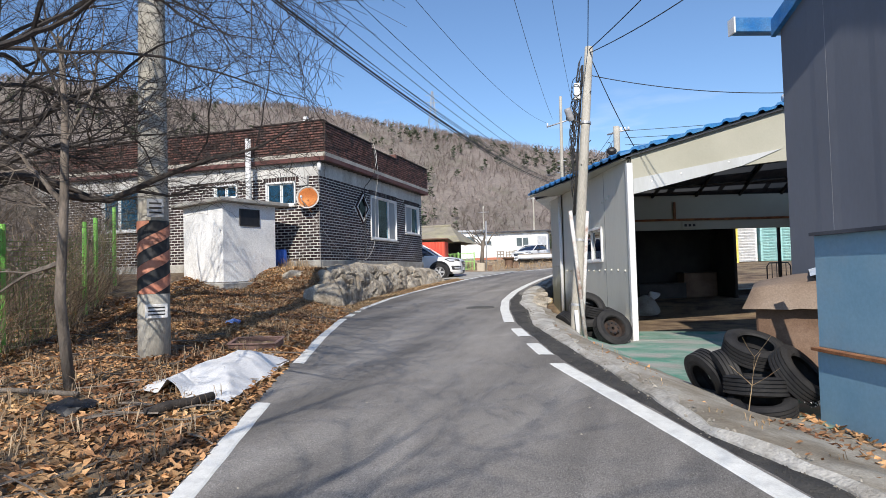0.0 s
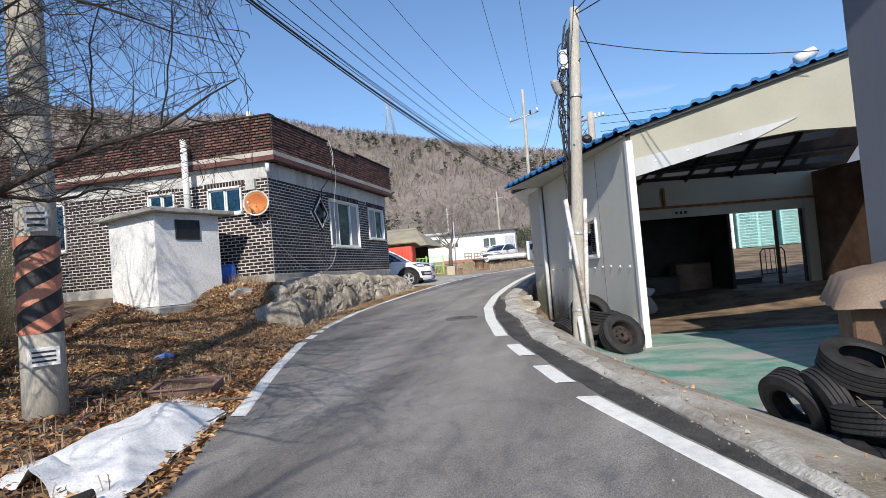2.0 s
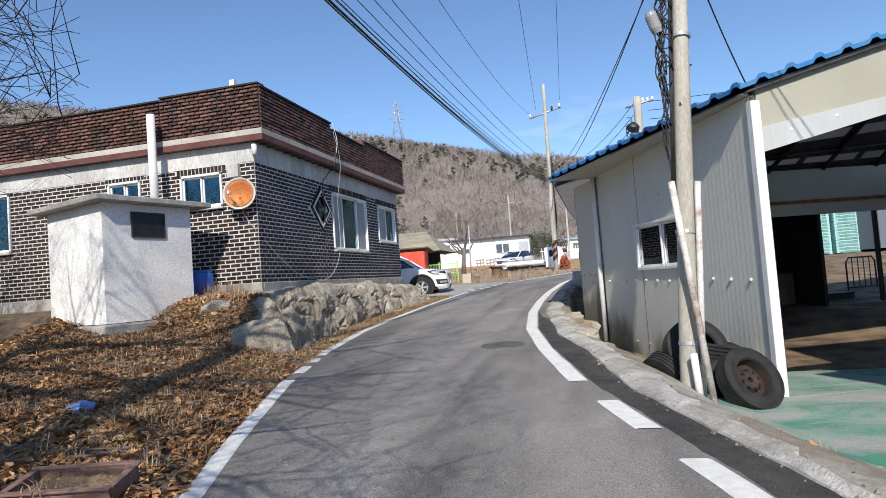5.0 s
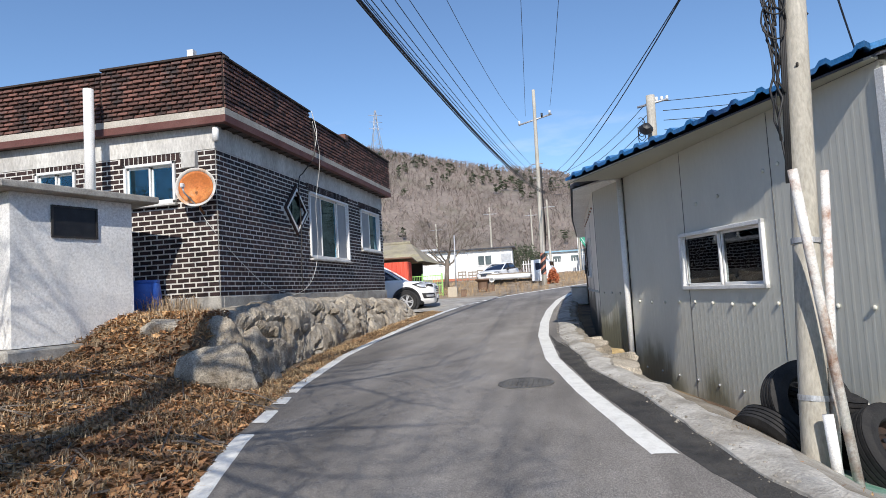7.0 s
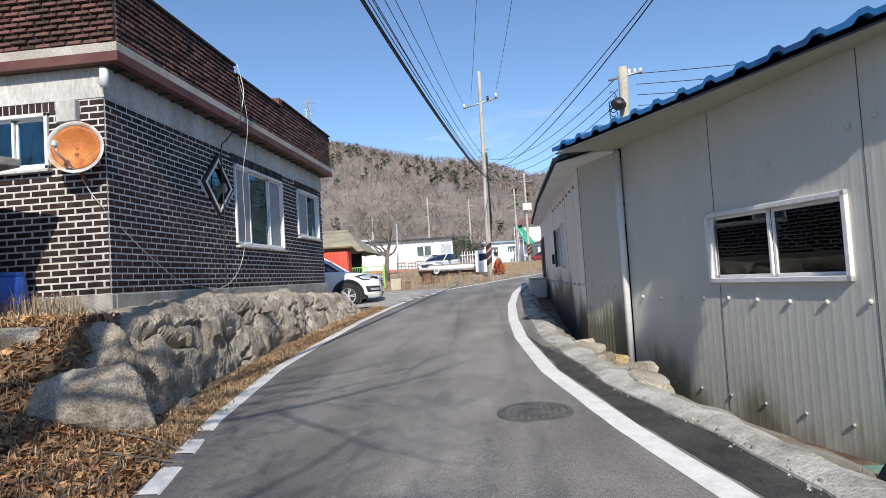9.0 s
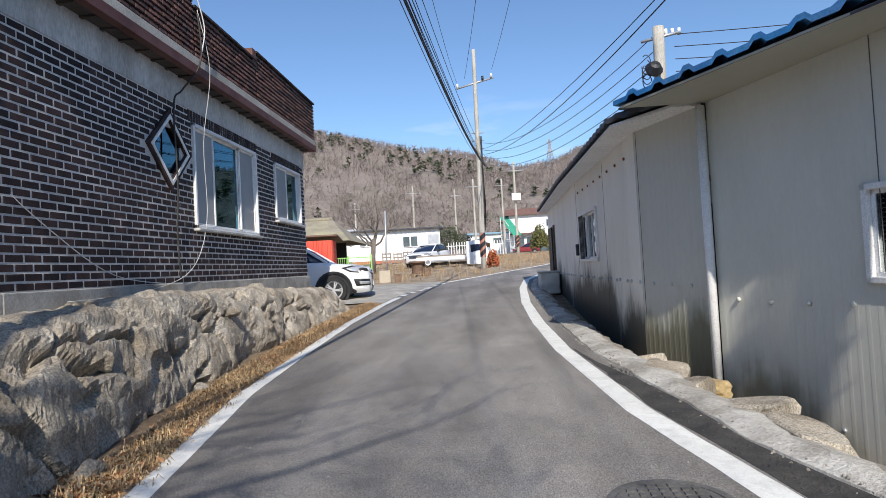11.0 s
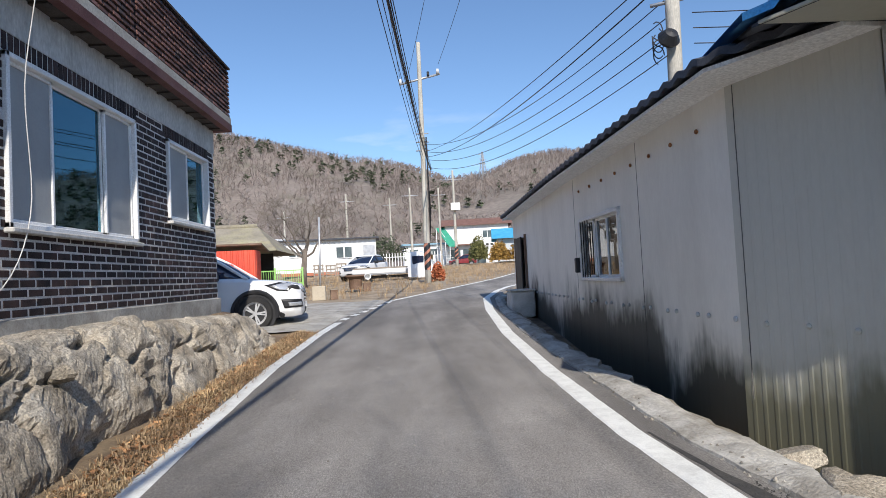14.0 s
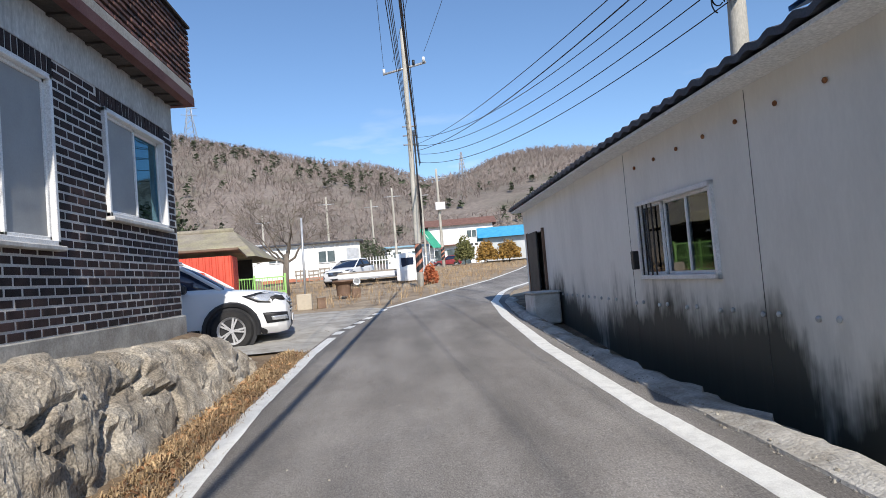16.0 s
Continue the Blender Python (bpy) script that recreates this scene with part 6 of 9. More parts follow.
rp, rd = pole("telephone_pole", "leaning old concrete telephone pole hung with cable loops", (-1.15, 11.05, 0.15), (-0.76, 11.53, 5.45), 0.1, 0.075, M["pole_concrete"], 20)
ax = rd.normalized()
for z in (1.75, 0.6, 3.9):
    bm = bmesh.new()
    tube(bm, [ax * (z - 0.02), ax * (z + 0.02)], 0.103, 20)
    part("strap", bm, M["steel"], rp)
rod("cable_guard", [(0.0, -0.1, 2.25), (0.07, -0.12, 1.5), (0.2, -0.2, 0.02)], 0.034, M["white_rust"], rp, 14, "rusting white steel pipe lashed to the pole")
rod("cable_guard", [(0.13, -0.02, 0.05), (0.28, 0.1, 2.25)], 0.03, M["white_rust"], rp, 12, "rusting white steel pipe lashed to the pole")
rod("pipe_stub", [(0.08, -0.2, 0.02), (0.05, -0.18, 0.52)], 0.036, M["white"], rp, 14, "short white plastic pipe")
for k in range(5):
    a = 0.7 + k * 0.8
    rod("climbing_peg", [ax * (2.6 + k * 0.45), ax * (2.6 + k * 0.45) + Vector((0.14 * math.cos(a * 3), 0.1 * math.sin(a * 3), 0.08))], 0.01, M["steel_dark"], rp, 6)
rng = random.Random(9)
for k in range(9):
    pts = []
    z0, z1 = rng.uniform(2.3, 3.6), rng.uniform(4.0, 5.2)
    for j in range(15):
        z = z0 + (z1 - z0) * j / 14
        p = ax * z + Vector((-0.11 - 0.05 * rng.random() - 0.09 * math.sin(j / 14 * math.pi) * rng.uniform(0.4, 1.4), -0.08 + 0.05 * rng.random(), 0.02 * rng.random()))
        pts.append(p)
    rod("cable", pts, 0.009, M["cable"], rp, 5)
for k in range(6):
    c = ax * rng.uniform(3.3, 4.6) + Vector((-0.18, -0.1, 0))
    pts = [c + Vector((0.09 * math.cos(a), 0.03 * math.cos(a * 2), 0.17 * math.sin(a))) for a in (2 * math.pi * j / 14 for j in range(15))]
    rod("cable_loop", pts, 0.007, M["cable"], rp, 5)
for k in range(3):
    rod("cable", [ax * 2.2 + Vector((-0.1 - 0.015 * k, -0.06, 0)), ax * 3.4 + Vector((-0.1 - 0.012 * k, -0.05, 0)), ax * 5.0 + Vector((-0.09 - 0.01 * k, -0.03, 0))], 0.01, M["cable"], rp, 6)
bm = bmesh.new()
box(bm, ax * 4.5 + Vector((-0.17, -0.05, 0)), (0.11, 0.1, 0.3), None, 0.01)
part("junction_box", bm, M["white"], rp, "white junction box")
sl_ = ax * 3.95 + Vector((-0.24, -0.08, 0))
bm = bmesh.new()
lathe(bm, [(0.004, 0), (0.05, 0), (0.065, 0.06), (0.065, 0.2), (0.05, 0.24), (0.004, 0.24)], 14, Matrix.Translation(sl_) @ pose(0, 0, 0, 12, -18, 0))
part("splice_case", bm, M["grey_paint"], rp, "grey cylindrical cable splice")
rod("bracket", [ax * 3.9, ax * 3.95 + Vector((-0.22, -0.08, 0))], 0.012, M["steel_dark"], rp, 6)

fp, fd = pole("utility_pole", "tall concrete power pole with a steel crossarm", (-4.47, 41.6, 1.55), (-4.38, 42.3, 12.9), 0.14, 0.09, M["pole_concrete"], 18)
ax2 = fd.normalized()
rod("crossarm", [ax2 * 9.6 + Vector((-0.95, -0.1, -0.25)), ax2 * 9.6 + Vector((0.95, 0.1, 0.25))], 0.05, M["steel"], fp, 6)
for k, dx in enumerate((-0.9, 0.4, 0.85)):
    rod("insulator", [ax2 * 9.62 + Vector((dx, 0, 0.25 * dx)), ax2 * 9.62 + Vector((dx, 0, 0.25 * dx + 0.22))], 0.06, M["black"] if k == 1 else M["white"], fp, 8)
for z in (6.2, 6.6, 7.0):
    rod("bracket", [ax2 * z + Vector((-0.3, 0, 0)), ax2 * z + Vector((0.3, 0, 0))], 0.03, M["steel"], fp, 6)
sleeve(fp, fd, 0.7, 1.9, 0.15, 3, 20, 20)
for k in range(5):
    rod("cable", [ax2 * (2.0 + k * 0.3) + Vector((0.18 + 0.02 * k, -0.1, 0)), ax2 * 6.8 + Vector((0.16 + 0.05 * math.sin(k), -0.1, 0))], 0.014, M["cable"], fp, 5)
bp_, bd_ = pole("utility_pole", "concrete pole behind the barn with a street lamp", (-0.6, 23.05, 0.9), (-0.52, 22.95, 6.4), 0.14, 0.11, M["pole_concrete"], 16)
rod("crossarm", [(-0.25, 0, 5.25), (0.5, -0.15, 5.35)], 0.03, M["steel"], bp_, 6)
for k in range(4):
    rod("insulator", [(0.1 + 0.13 * k, -0.08, 5.32), (0.1 + 0.13 * k, -0.08, 5.45)], 0.035, M["white"], bp_, 8)
bm = bmesh.new()
lathe(bm, [(0.01, 0), (0.15, 0.02), (0.18, 0.08), (0.1, 0.2), (0.01, 0.22)], 16, pose(-0.12, -0.25, 4.55, 60, 10, 0))
part("lamp_head", bm, M["black"], bp_, "round dark street-lamp head")
rod("lamp_arm", [(0, 0, 4.5), (-0.1, -0.15, 4.6)], 0.02, M["steel"], bp_, 6)
for k in range(5):
    pts = [Vector((-0.2 + 0.09 * math.cos(a + k), -0.1, 4.4 + 0.25 * k * 0.4 + 0.15 * math.sin(a + k))) for a in (j * 0.5 for j in range(10))]
    rod("cable_loop", pts, 0.01, M["cable"], bp_, 5)


def wire(a, b, drop, r, label, mat="cable"):
    ob = tagged(new("overhead_wire"), label, "wire", "wires over the lane")
    ob.matrix_world = Matrix.Translation(a)
    bm = bmesh.new()
    tube(bm, [p - Vector(a) for p in sag(a, b, drop, 28)], r, 5)
    part("strand", bm, M[mat], ob)
    return ob


FPb = Vector((-4.35, 41.9, 0))
bundle = [Vector((-5.75, 6.7, 6.1)), Vector((-4.1, 41.8, 6.8))]
wire(bundle[0], bundle[1], 0.7, 0.022, "thick black cable bundle strung between the poles")
wire(bundle[0] + Vector((0.02, 0, -0.06)), bundle[1] + Vector((0, 0, -0.05)), 0.73, 0.014, "thick black cable bundle strung between the poles")
for k in range(3):
    pts_a = bundle[0] + Vector((0.03 * (k - 1), 0.0, 0.05 * k))
    wire(pts_a, bundle[1] + Vector((0.02 * k, 0, 0.06)), 0.66 - 0.04 * k, 0.008, "thin black cable lashed to the bundle")
for k, (z0, z1, dx, dr) in enumerate(((6.45, 7.1, 0.35, 0.7), (6.8, 7.4, 0.38, 0.7), (7.15, 7.7, 0.4, 0.7), (7.55, 8.1, 0.42, 0.7), (8.6, 11.1, 0.9, 0.9))):
    wire(Vector((-6.25 + dx, 6.7, z0)), Vector((-4.5 + (-0.8 if k == 4 else 0.1), 41.8, z1)), dr, 0.008, "thin black overhead wire")
wire(Vector((-4.9, 41.8, 11.3)), Vector((-1.2, -14, 11.6)), 1.6, 0.009, "thin black overhead wire")
wire(Vector((-3.5, 42.2, 11.8)), Vector((-0.6, -14, 12.0)), 1.6, 0.009, "thin black overhead wire")
RT = Vector((-0.78, 11.5, 5.38))
for k in range(2):
    wire(RT + Vector((-0.03, 0.02, -0.08 * k)), Vector((-4.3, 41.8, 7.4 + 0.25 * k)), 0.9 - 0.2 * k, 0.01 - 0.002 * k, "black cable from the leaning pole")
wire(RT, Vector((3.2, 4.0, 6.6)), 0.25, 0.009, "black cable running off over the grey building")
wire(RT + Vector((0, 0, -0.05)), Vector((3.6, 5.0, 5.9)), 0.35, 0.009, "black cable running off over the grey building")
wire(RT + Vector((0, 0, -0.45)), Vector((2.9, 12.4, 4.45)), 0.12, 0.008, "black cable to the garage roof")
wire(RT, Vector((0.05, 12.6, 3.6)), 0.1, 0.009, "black cable dropping to the garage roof")
wire(RT, Vector((0.6, -6, 11.0)), 0.4, 0.008, "black cable rising from the leaning pole")
BT_ = Vector((-0.55, 22.97, 6.2))
for k in range(4):
    wire(BT_ + Vector((0.3, -0.1, -0.25 * k)), Vector((14, 20.5, 6.3 - 0.35 * k)), 0.25, 0.009, "thin black wire from the pole behind the barn")
    wire(BT_ + Vector((-0.1, 0, -0.3 * k)), Vector((-4.3, 41.8, 8.0 - 0.35 * k)), 0.7, 0.009, "thin black wire from the pole behind the barn")
# pale service cables down the house wall
hc = thing("house_cable", "grey service cables hanging down the brick wall", "cable", (HX + 0.3, 17.6, 4.7))
inv = hc.matrix_basis.inverted()


def hang(pts, r, mat, name="cable"):
    bm = bmesh.new()
    P = [Vector(p) for p in pts]
    out = []
    for k in range(len(P) - 1):
        for j in range(6):
            t = j / 6
            p0, p1, p2, p3 = P[max(k - 1, 0)], P[k], P[k + 1], P[min(k + 2, len(P) - 1)]
            out.append(0.5 * ((2 * p1) + (p2 - p0) * t + (2 * p0 - 5 * p1 + 4 * p2 - p3) * t * t + (3 * p1 - p0 - 3 * p2 + p3) * t ** 3))
    out.append(P[-1])
    tube(bm, [inv @ p for p in out], r, 6)
    part(name, bm, M[mat], hc, smooth=True)


xe = HX + 0.03
hang([(PX + 0.05, 17.65, 5.15), (PX + 0.06, 17.7, 4.7), (PX + 0.03, 17.62, 4.42), (xe + 0.1, 17.5, 4.15), (xe + 0.03, 17.42, 3.95), (xe + 0.05, 17.4, 3.0), (xe + 0.01, 17.42, 2.4), (xe + 0.02, 17.44, 1.85)], 0.011, "steel_dark")
hang([(PX + 0.05, 17.65, 5.2), (PX + 0.07, 17.9, 4.5), (xe + 0.12, 18.0, 3.6), (xe + 0.05, 18.15, 2.6), (xe + 0.03, 17.7, 1.95), (xe + 0.03, 16.6, 1.72), (xe + 0.06, 15.3, 1.68)], 0.0045, "wire_white")
hang([(-8.2, HY - 0.06, 3.1), (-8.0, HY - 0.05, 2.8), (xe + 0.01, 15.2, 2.3), (xe + 0.02, 16.1, 1.9), (xe + 0.03, 17.3, 1.78)], 0.005, "wire_white")
hang([(PX + 0.04, 17.66, 5.4), (PX + 0.09, 17.75, 5.0), (PX + 0.06, 17.7, 4.66)], 0.008, "wire_white")

# ---- rough stone bank under the house ----
rw = thing("rock_wall", "rugged bank of grey boulders bound with concrete under the house", "rock wall", (-7.2, 18.5, 0.8))
inv = rw.matrix_basis.inverted()
ys = steps([(12.55, 24.3, 0.026)])
NT = 52
verts, faces = [], []
for y in ys:
    z0 = road_z(y) - 0.12
    z1 = float(np.interp(y, [12.5, 12.8, 13.2, 14, 15, 17, 19, 20.5, 22, 23.2, 24.3], [0.5, 0.85, 1.25, 1.53, 1.67, 1.7, 1.67, 1.6, 1.55, 1.45, 1.08]))
    x0 = road_left(y) - float(np.interp(y, [12.5, 13.2, 14, 18, 22, 23.5, 24.3], [0.77, 0.58, 0.66, 0.65, 0.5, 0.59, 0.8]))
    for k in range(NT + 1):
        t = k / NT
        up = min(1.0, t / 0.68)
        back = 0.46 * up ** 1.3 + max(0, t - 0.68) / 0.32 * max(0.3, x0 - 0.46 + 7.95)
        p = Vector((x0 - back, y, z0 + (z1 - z0) * math.sin(up * math.pi / 2) ** 0.85))
        s = Vector((p.x * 1.0, p.y * 1.15, p.z * 1.7))
        s2 = s + Vector(noise.noise_vector(s * 1.4)) * 0.35
        dist_, cells = noise.voronoi(s2 * 0.95)
        open_joint = smooth01(-0.05, 0.3, noise.noise(s * 1.1 + Vector((4, 1, 7))))
        crack = math.exp(-((dist_[1] - dist_[0]) / 0.045) ** 2) * (0.12 + 0.88 * open_joint)
        d2, c2 = noise.voronoi(s2 * 3.4)
        facet = (s2 * 3.4 - c2[0]).dot(Vector(noise.noise_vector(c2[0] * 3.1)))
        tilt = (s2 * 0.95 - cells[0]).dot(Vector(noise.noise_vector(cells[0] * 3.1)))
        crack2 = math.exp(-((d2[1] - d2[0]) / 0.07) ** 2)
        pit = smooth01(0.34, 0.6, noise.noise(s * 2.6 + Vector((9, 2, 3))))
        ridge = abs(noise.noise(Vector((s.x * 2, s.y * 1.4, s.z * 3.5)) + Vector((1, 8, 2))))
        rough = smooth01(-0.15, 0.25, noise.noise(s * 1.7 + Vector((5, 5, 1))))
        dome = 1 - min(1.0, dist_[0] / 0.62) ** 2
        bulge = (0.1 * noise.noise(s * 0.8) + 0.1 * tilt + 0.045 * dome + 0.03 * facet - 0.17 * crack - 0.02 * crack2 * open_joint - 0.06 * pit + 0.012 * ridge
                 + 0.04 * noise.noise(s * 3.7) + 0.013 * noise.noise(s * 8) + 0.006 * noise.noise(s * 17) + 0.006 * noise.noise(s * 33) + rough * 0.01 * noise.noise(s * 24) - 0.03)
        n = Vector((math.cos(up * 1.2), 0, math.sin(up * 1.2))) if t < 0.68 else Vector((0, 0, 1))
        f = 1.0 if t < 0.7 else 0.45
        q_ = p + n * bulge * f * smooth01(12.5, 13.1, y)
        verts.append(tuple(inv @ q_))
for j in range(len(ys) - 1):
    for k in range(NT):
        a = j * (NT + 1) + k
        faces.append((a, a + NT + 1, a + NT + 2, a + 1))
raw("rubble_face", verts, faces, M["rock"], rw)
rng = random.Random(12)
for k in range(6):
    y = 13.4 + (18.0 - 13.4) * (k + rng.random()) / 6
    s = rng.uniform(0.07, 0.15)
    low = k % 3 == 0
    x = road_left(y) - (0.42 if low else 0.78) - rng.uniform(0, 0.12)
    z = road_z(y) + (0.05 if low else rng.uniform(0.3, 0.75) * (1 - smooth01(22.5, 24.3, y)))
    me = crag_mesh("stone", k, (s, s * rng.uniform(1, 1.5), s * rng.uniform(0.8, 1.2)), M["rock"], 3)
    ob = new("stone", me)
    ob.parent = rw
    ob.matrix_basis = inv @ pose(x, y, z, rng.uniform(-25, 25), rng.uniform(-25, 25), rng.uniform(0, 180))
# the big split blocks at the near end
for k, (x, y, z, s, r) in enumerate(((-6.98, 13.0, 0.76, (0.58, 0.5, 0.56), 20), (-7.12, 13.35, 1.12, (0.3, 0.36, 0.5), 50), (-7.75, 13.5, 1.32, (0.6, 0.5, 0.34), 10))):
    ob = new("stone", crag_mesh("stone", 60 + k, s, M["rock"], 5))
    ob.parent = rw
    ob.matrix_basis = inv @ pose(x, y, z, 0, 0, r)

# ---- litter on the bank ----
sheet = thing("plastic_sheet", "crumpled white plastic sheet lying on dry leaves", "plastic sheet", (-4.5, 5.9, 0.35))
inv = sheet.matrix_basis.inverted()
corners = [Vector((-4.75, 4.75, 0)), Vector((-3.62, 4.55, 0)), Vector((-4.3, 6.75, 0)), Vector((-5.25, 7.3, 0))]
bm = bmesh.new()
n = 40
gv = [[None] * (n + 1) for _ in range(n + 1)]
for i in range(n + 1):
    for j in range(n + 1):
        u, v = i / n, j / n
        p = corners[0].lerp(corners[1], u).lerp(corners[3].lerp(corners[2], u), v)
        p += Vector((0.07 * noise.noise(Vector((v * 6, 0, u * 2))) * (2 * u - 1), 0.08 * noise.noise(Vector((u * 6, 3, v * 2))) * (2 * v - 1), 0))
        edge = min(u, 1 - u, v, 1 - v)
        h = 0.03 + 0.16 * smooth01(0, 0.35, edge) + 0.035 * abs(noise.noise(Vector((p.x * 3 + p.y, p.y * 1.5, 1)))) + 0.015 * noise.noise(Vector((p.x * 9, p.y * 9, 2)))
        if v < 0.12 and 0.2 < u < 0.5:
            h += 0.12 * math.sin((u - 0.2) / 0.3 * math.pi)
        gv[i][j] = bm.verts.new(inv @ Vector((p.x, p.y, land(p.x, p.y) + h)))
for i in range(n):
    for j in range(n):
        bm.faces.new((gv[i][j], gv[i + 1][j], gv[i + 1][j + 1], gv[i][j + 1]))
part("sheet", bm, M["sheet"], sheet, smooth=True)
log = thing("log", "short dark rotting log on dry leaves", "log", (-3.9, 4.3, land(-3.9, 4.3) + 0.05))
bm = bmesh.new()
tube(bm, [(-0.17, -0.26, 0.0), (-0.06, -0.1, 0.03), (0.03, 0.06, 0.03), (0.12, 0.26, 0.05)], [0.035, 0.045, 0.042, 0.038], 10)
part("wood", bm, M["bark"], log, smooth=True)
tray = thing("planter_tray", "shallow faded red-brown plastic planter tray with soil", "planter", (-5.29, 7.56, land(-5.29, 7.56) + 0.02), 12)
lean_ = Matrix.Rotation(radians(9), 4, "X")
for a_, b_, c_ in (((0, -0.17), (0.68, 0.022), 0), ((0, 0.17), (0.68, 0.022), 0), ((-0.33, 0), (0.022, 0.318), 0), ((0.33, 0), (0.022, 0.318), 0)):
    bar("side", (a_[0], a_[1], 0.05), (b_[0], b_[1], 0.1), M["pink"], tray, 0.004, lean_)
    bar("rim", (a_[0] * 1.03, a_[1] * 1.05, 0.107), (b_[0] + 0.03, b_[1] + 0.025, 0.016), M["pink"], tray, 0.004, lean_)
bm = bmesh.new()
vs_ = [[bm.verts.new(lean_ @ Vector((-0.32 + 0.64 * i / 16, -0.16 + 0.32 * j / 8, 0.05 + 0.03 * noise.noise(Vector((i * 0.5, j * 0.5, 3)))))) for j in range(9)] for i in range(17)]
for i in range(16):
    for j in range(8):
        bm.faces.new((vs_[i][j], vs_[i + 1][j], vs_[i + 1][j + 1], vs_[i][j + 1]))
part("soil", bm, M["soil"], tray, "dry crumbled soil")
bag = thing("plastic_bag", "scrap of blue plastic on the dry grass", "litter", (-6.9, 9.3, land(-6.9, 9.3) + 0.03))
bm = bmesh.new()
bmesh.ops.create_icosphere(bm, subdivisions=3, radius=0.1)
for v in bm.verts:
    v.co = Vector((v.co.x * 1.4, v.co.y, v.co.z * 0.5)) + Vector(noise.noise_vector(v.co * 14)) * 0.04
part("film", bm, M["blue_pale"], bag)
rag = thing("black_bag", "flattened black plastic bag among leaves", "litter", (-4.95, 4.15, land(-4.95, 4.15) + 0.03))
bm = bmesh.new()
bmesh.ops.create_icosphere(bm, subdivisions=3, radius=0.17)
for v in bm.verts:
    v.co = Vector((v.co.x * 1.3, v.co.y, v.co.z * 0.35)) + Vector(noise.noise_vector(v.co * 11)) * 0.05
part("film", bm, M["black"], rag)
branch = thing("fallen_branch", "grey fallen branch on the leaves", "branch", (-5.9, 4.4, land(-5.9, 4.4) + 0.04))
rod("stick", [(-0.7, -0.1, 0.02), (-0.1, 0.03, 0.04), (0.7, 0.05, 0.02)], 0.025, M["bark_pale"], branch)

# ---- dry leaves and grass ----
rng = random.Random(3)


def leaves(name, count, spot, size, mat, label):
    vs_, fs_ = [], []
    for _ in range(count):
        x, y = spot()
        if road_left(y) - 0.12 < x < kerb(y):
            continue
        z = land(x, y) + rng.uniform(0.004, 0.04)
        a, tip, roll, s = rng.uniform(0, 6.28), rng.uniform(-0.6, 0.6), rng.uniform(-0.7, 0.7), rng.uniform(*size)
        m = Matrix.Translation((x, y, z)) @ Euler((tip, roll, a)).to_matrix().to_4x4()
        k = len(vs_)
        c = rng.uniform(0.1, 0.35)
        for p in ((-s, 0, 0), (-0.2 * s, -0.5 * s, c * s), (s, 0, 0.1 * s), (-0.1 * s, 0.5 * s, c * s)):
            vs_.append(tuple(m @ Vector(p)))
        fs_ += [(k, k + 1, k + 2), (k, k + 2, k + 3)]
    ob = raw(name, vs_, fs_, mat)
    return tagged(ob, label, "dry leaves", kind="stuff")


def left_spot(y0, y1, near, far, pw=1.0):
    y = rng.uniform(y0, y1)
    return road_left(y) - 0.1 - near - (far - near) * rng.random() ** pw, y


leaves("leaf_litter", 26000, lambda: left_spot(-1, 10.5, 0.0, 6.5, 1.3), (0.025, 0.06), M["leaf"], "thick litter of dry brown leaves beside the lane")
leaves("leaf_litter", 26000, lambda: left_spot(8.5, 14, 0.0, 4.4, 1.0), (0.02, 0.05), M["leaf"], "dry brown leaves on the grassy bank")
leaves("leaf_litter", 2600, lambda: left_spot(12.8, 24.5, 0.0, 0.42, 1.0), (0.02, 0.05), M["leaf"], "drift of dry leaves along the foot of the rocks")


def right_spot():
    y = rng.uniform(1.5, 6.0)
    return kerb(y) + 1.0 + rng.random() * 0.7, y


def verge_spot():
    y = rng.uniform(3.0, 17.0)
    return kerb(y) + 0.25 + abs(rng.gauss(0.0, 0.3)), y


leaves("leaf_litter", 1300, right_spot, (0.025, 0.055), M["leaf"], "dry brown leaves drifted against the boards")
leaves("leaf_litter", 160, verge_spot, (0.015, 0.04), M["leaf"], "scattered dry leaves on the concrete verge")


def grass(name, count, spot, height, mat, label, lean=0.9, blades=7):
    vs_, fs_ = [], []
    for _ in range(count):
        x, y = spot()
        if road_left(y) - 0.1 < x < kerb(y) + 0.05:
            continue
        z = land(x, y)
        for _b in range(blades):
            a, h = rng.uniform(0, 6.28), rng.uniform(*height)
            out, w = rng.uniform(0.2, lean) * h, rng.uniform(0.002, 0.005)
            bx, by = x + rng.gauss(0, 0.04), y + rng.gauss(0, 0.04)
            sx, sy = -math.sin(a) * w, math.cos(a) * w
            k = len(vs_)
            mx_, my_ = bx + 0.4 * out * math.cos(a), by + 0.4 * out * math.sin(a)
            vs_ += [(bx - sx, by - sy, z - 0.01), (bx + sx, by + sy, z - 0.01), (mx_ + sx, my_ + sy, z + 0.7 * h), (mx_ - sx, my_ - sy, z + 0.7 * h), (bx + out * math.cos(a), by + out * math.sin(a), z + h * (1 - 0.5 * lean * rng.random()))]
            fs_ += [(k, k + 1, k + 2, k + 3), (k + 3, k + 2, k + 4)]
    return tagged(raw(name, vs_, fs_, mat), label, "dry grass", kind="stuff")


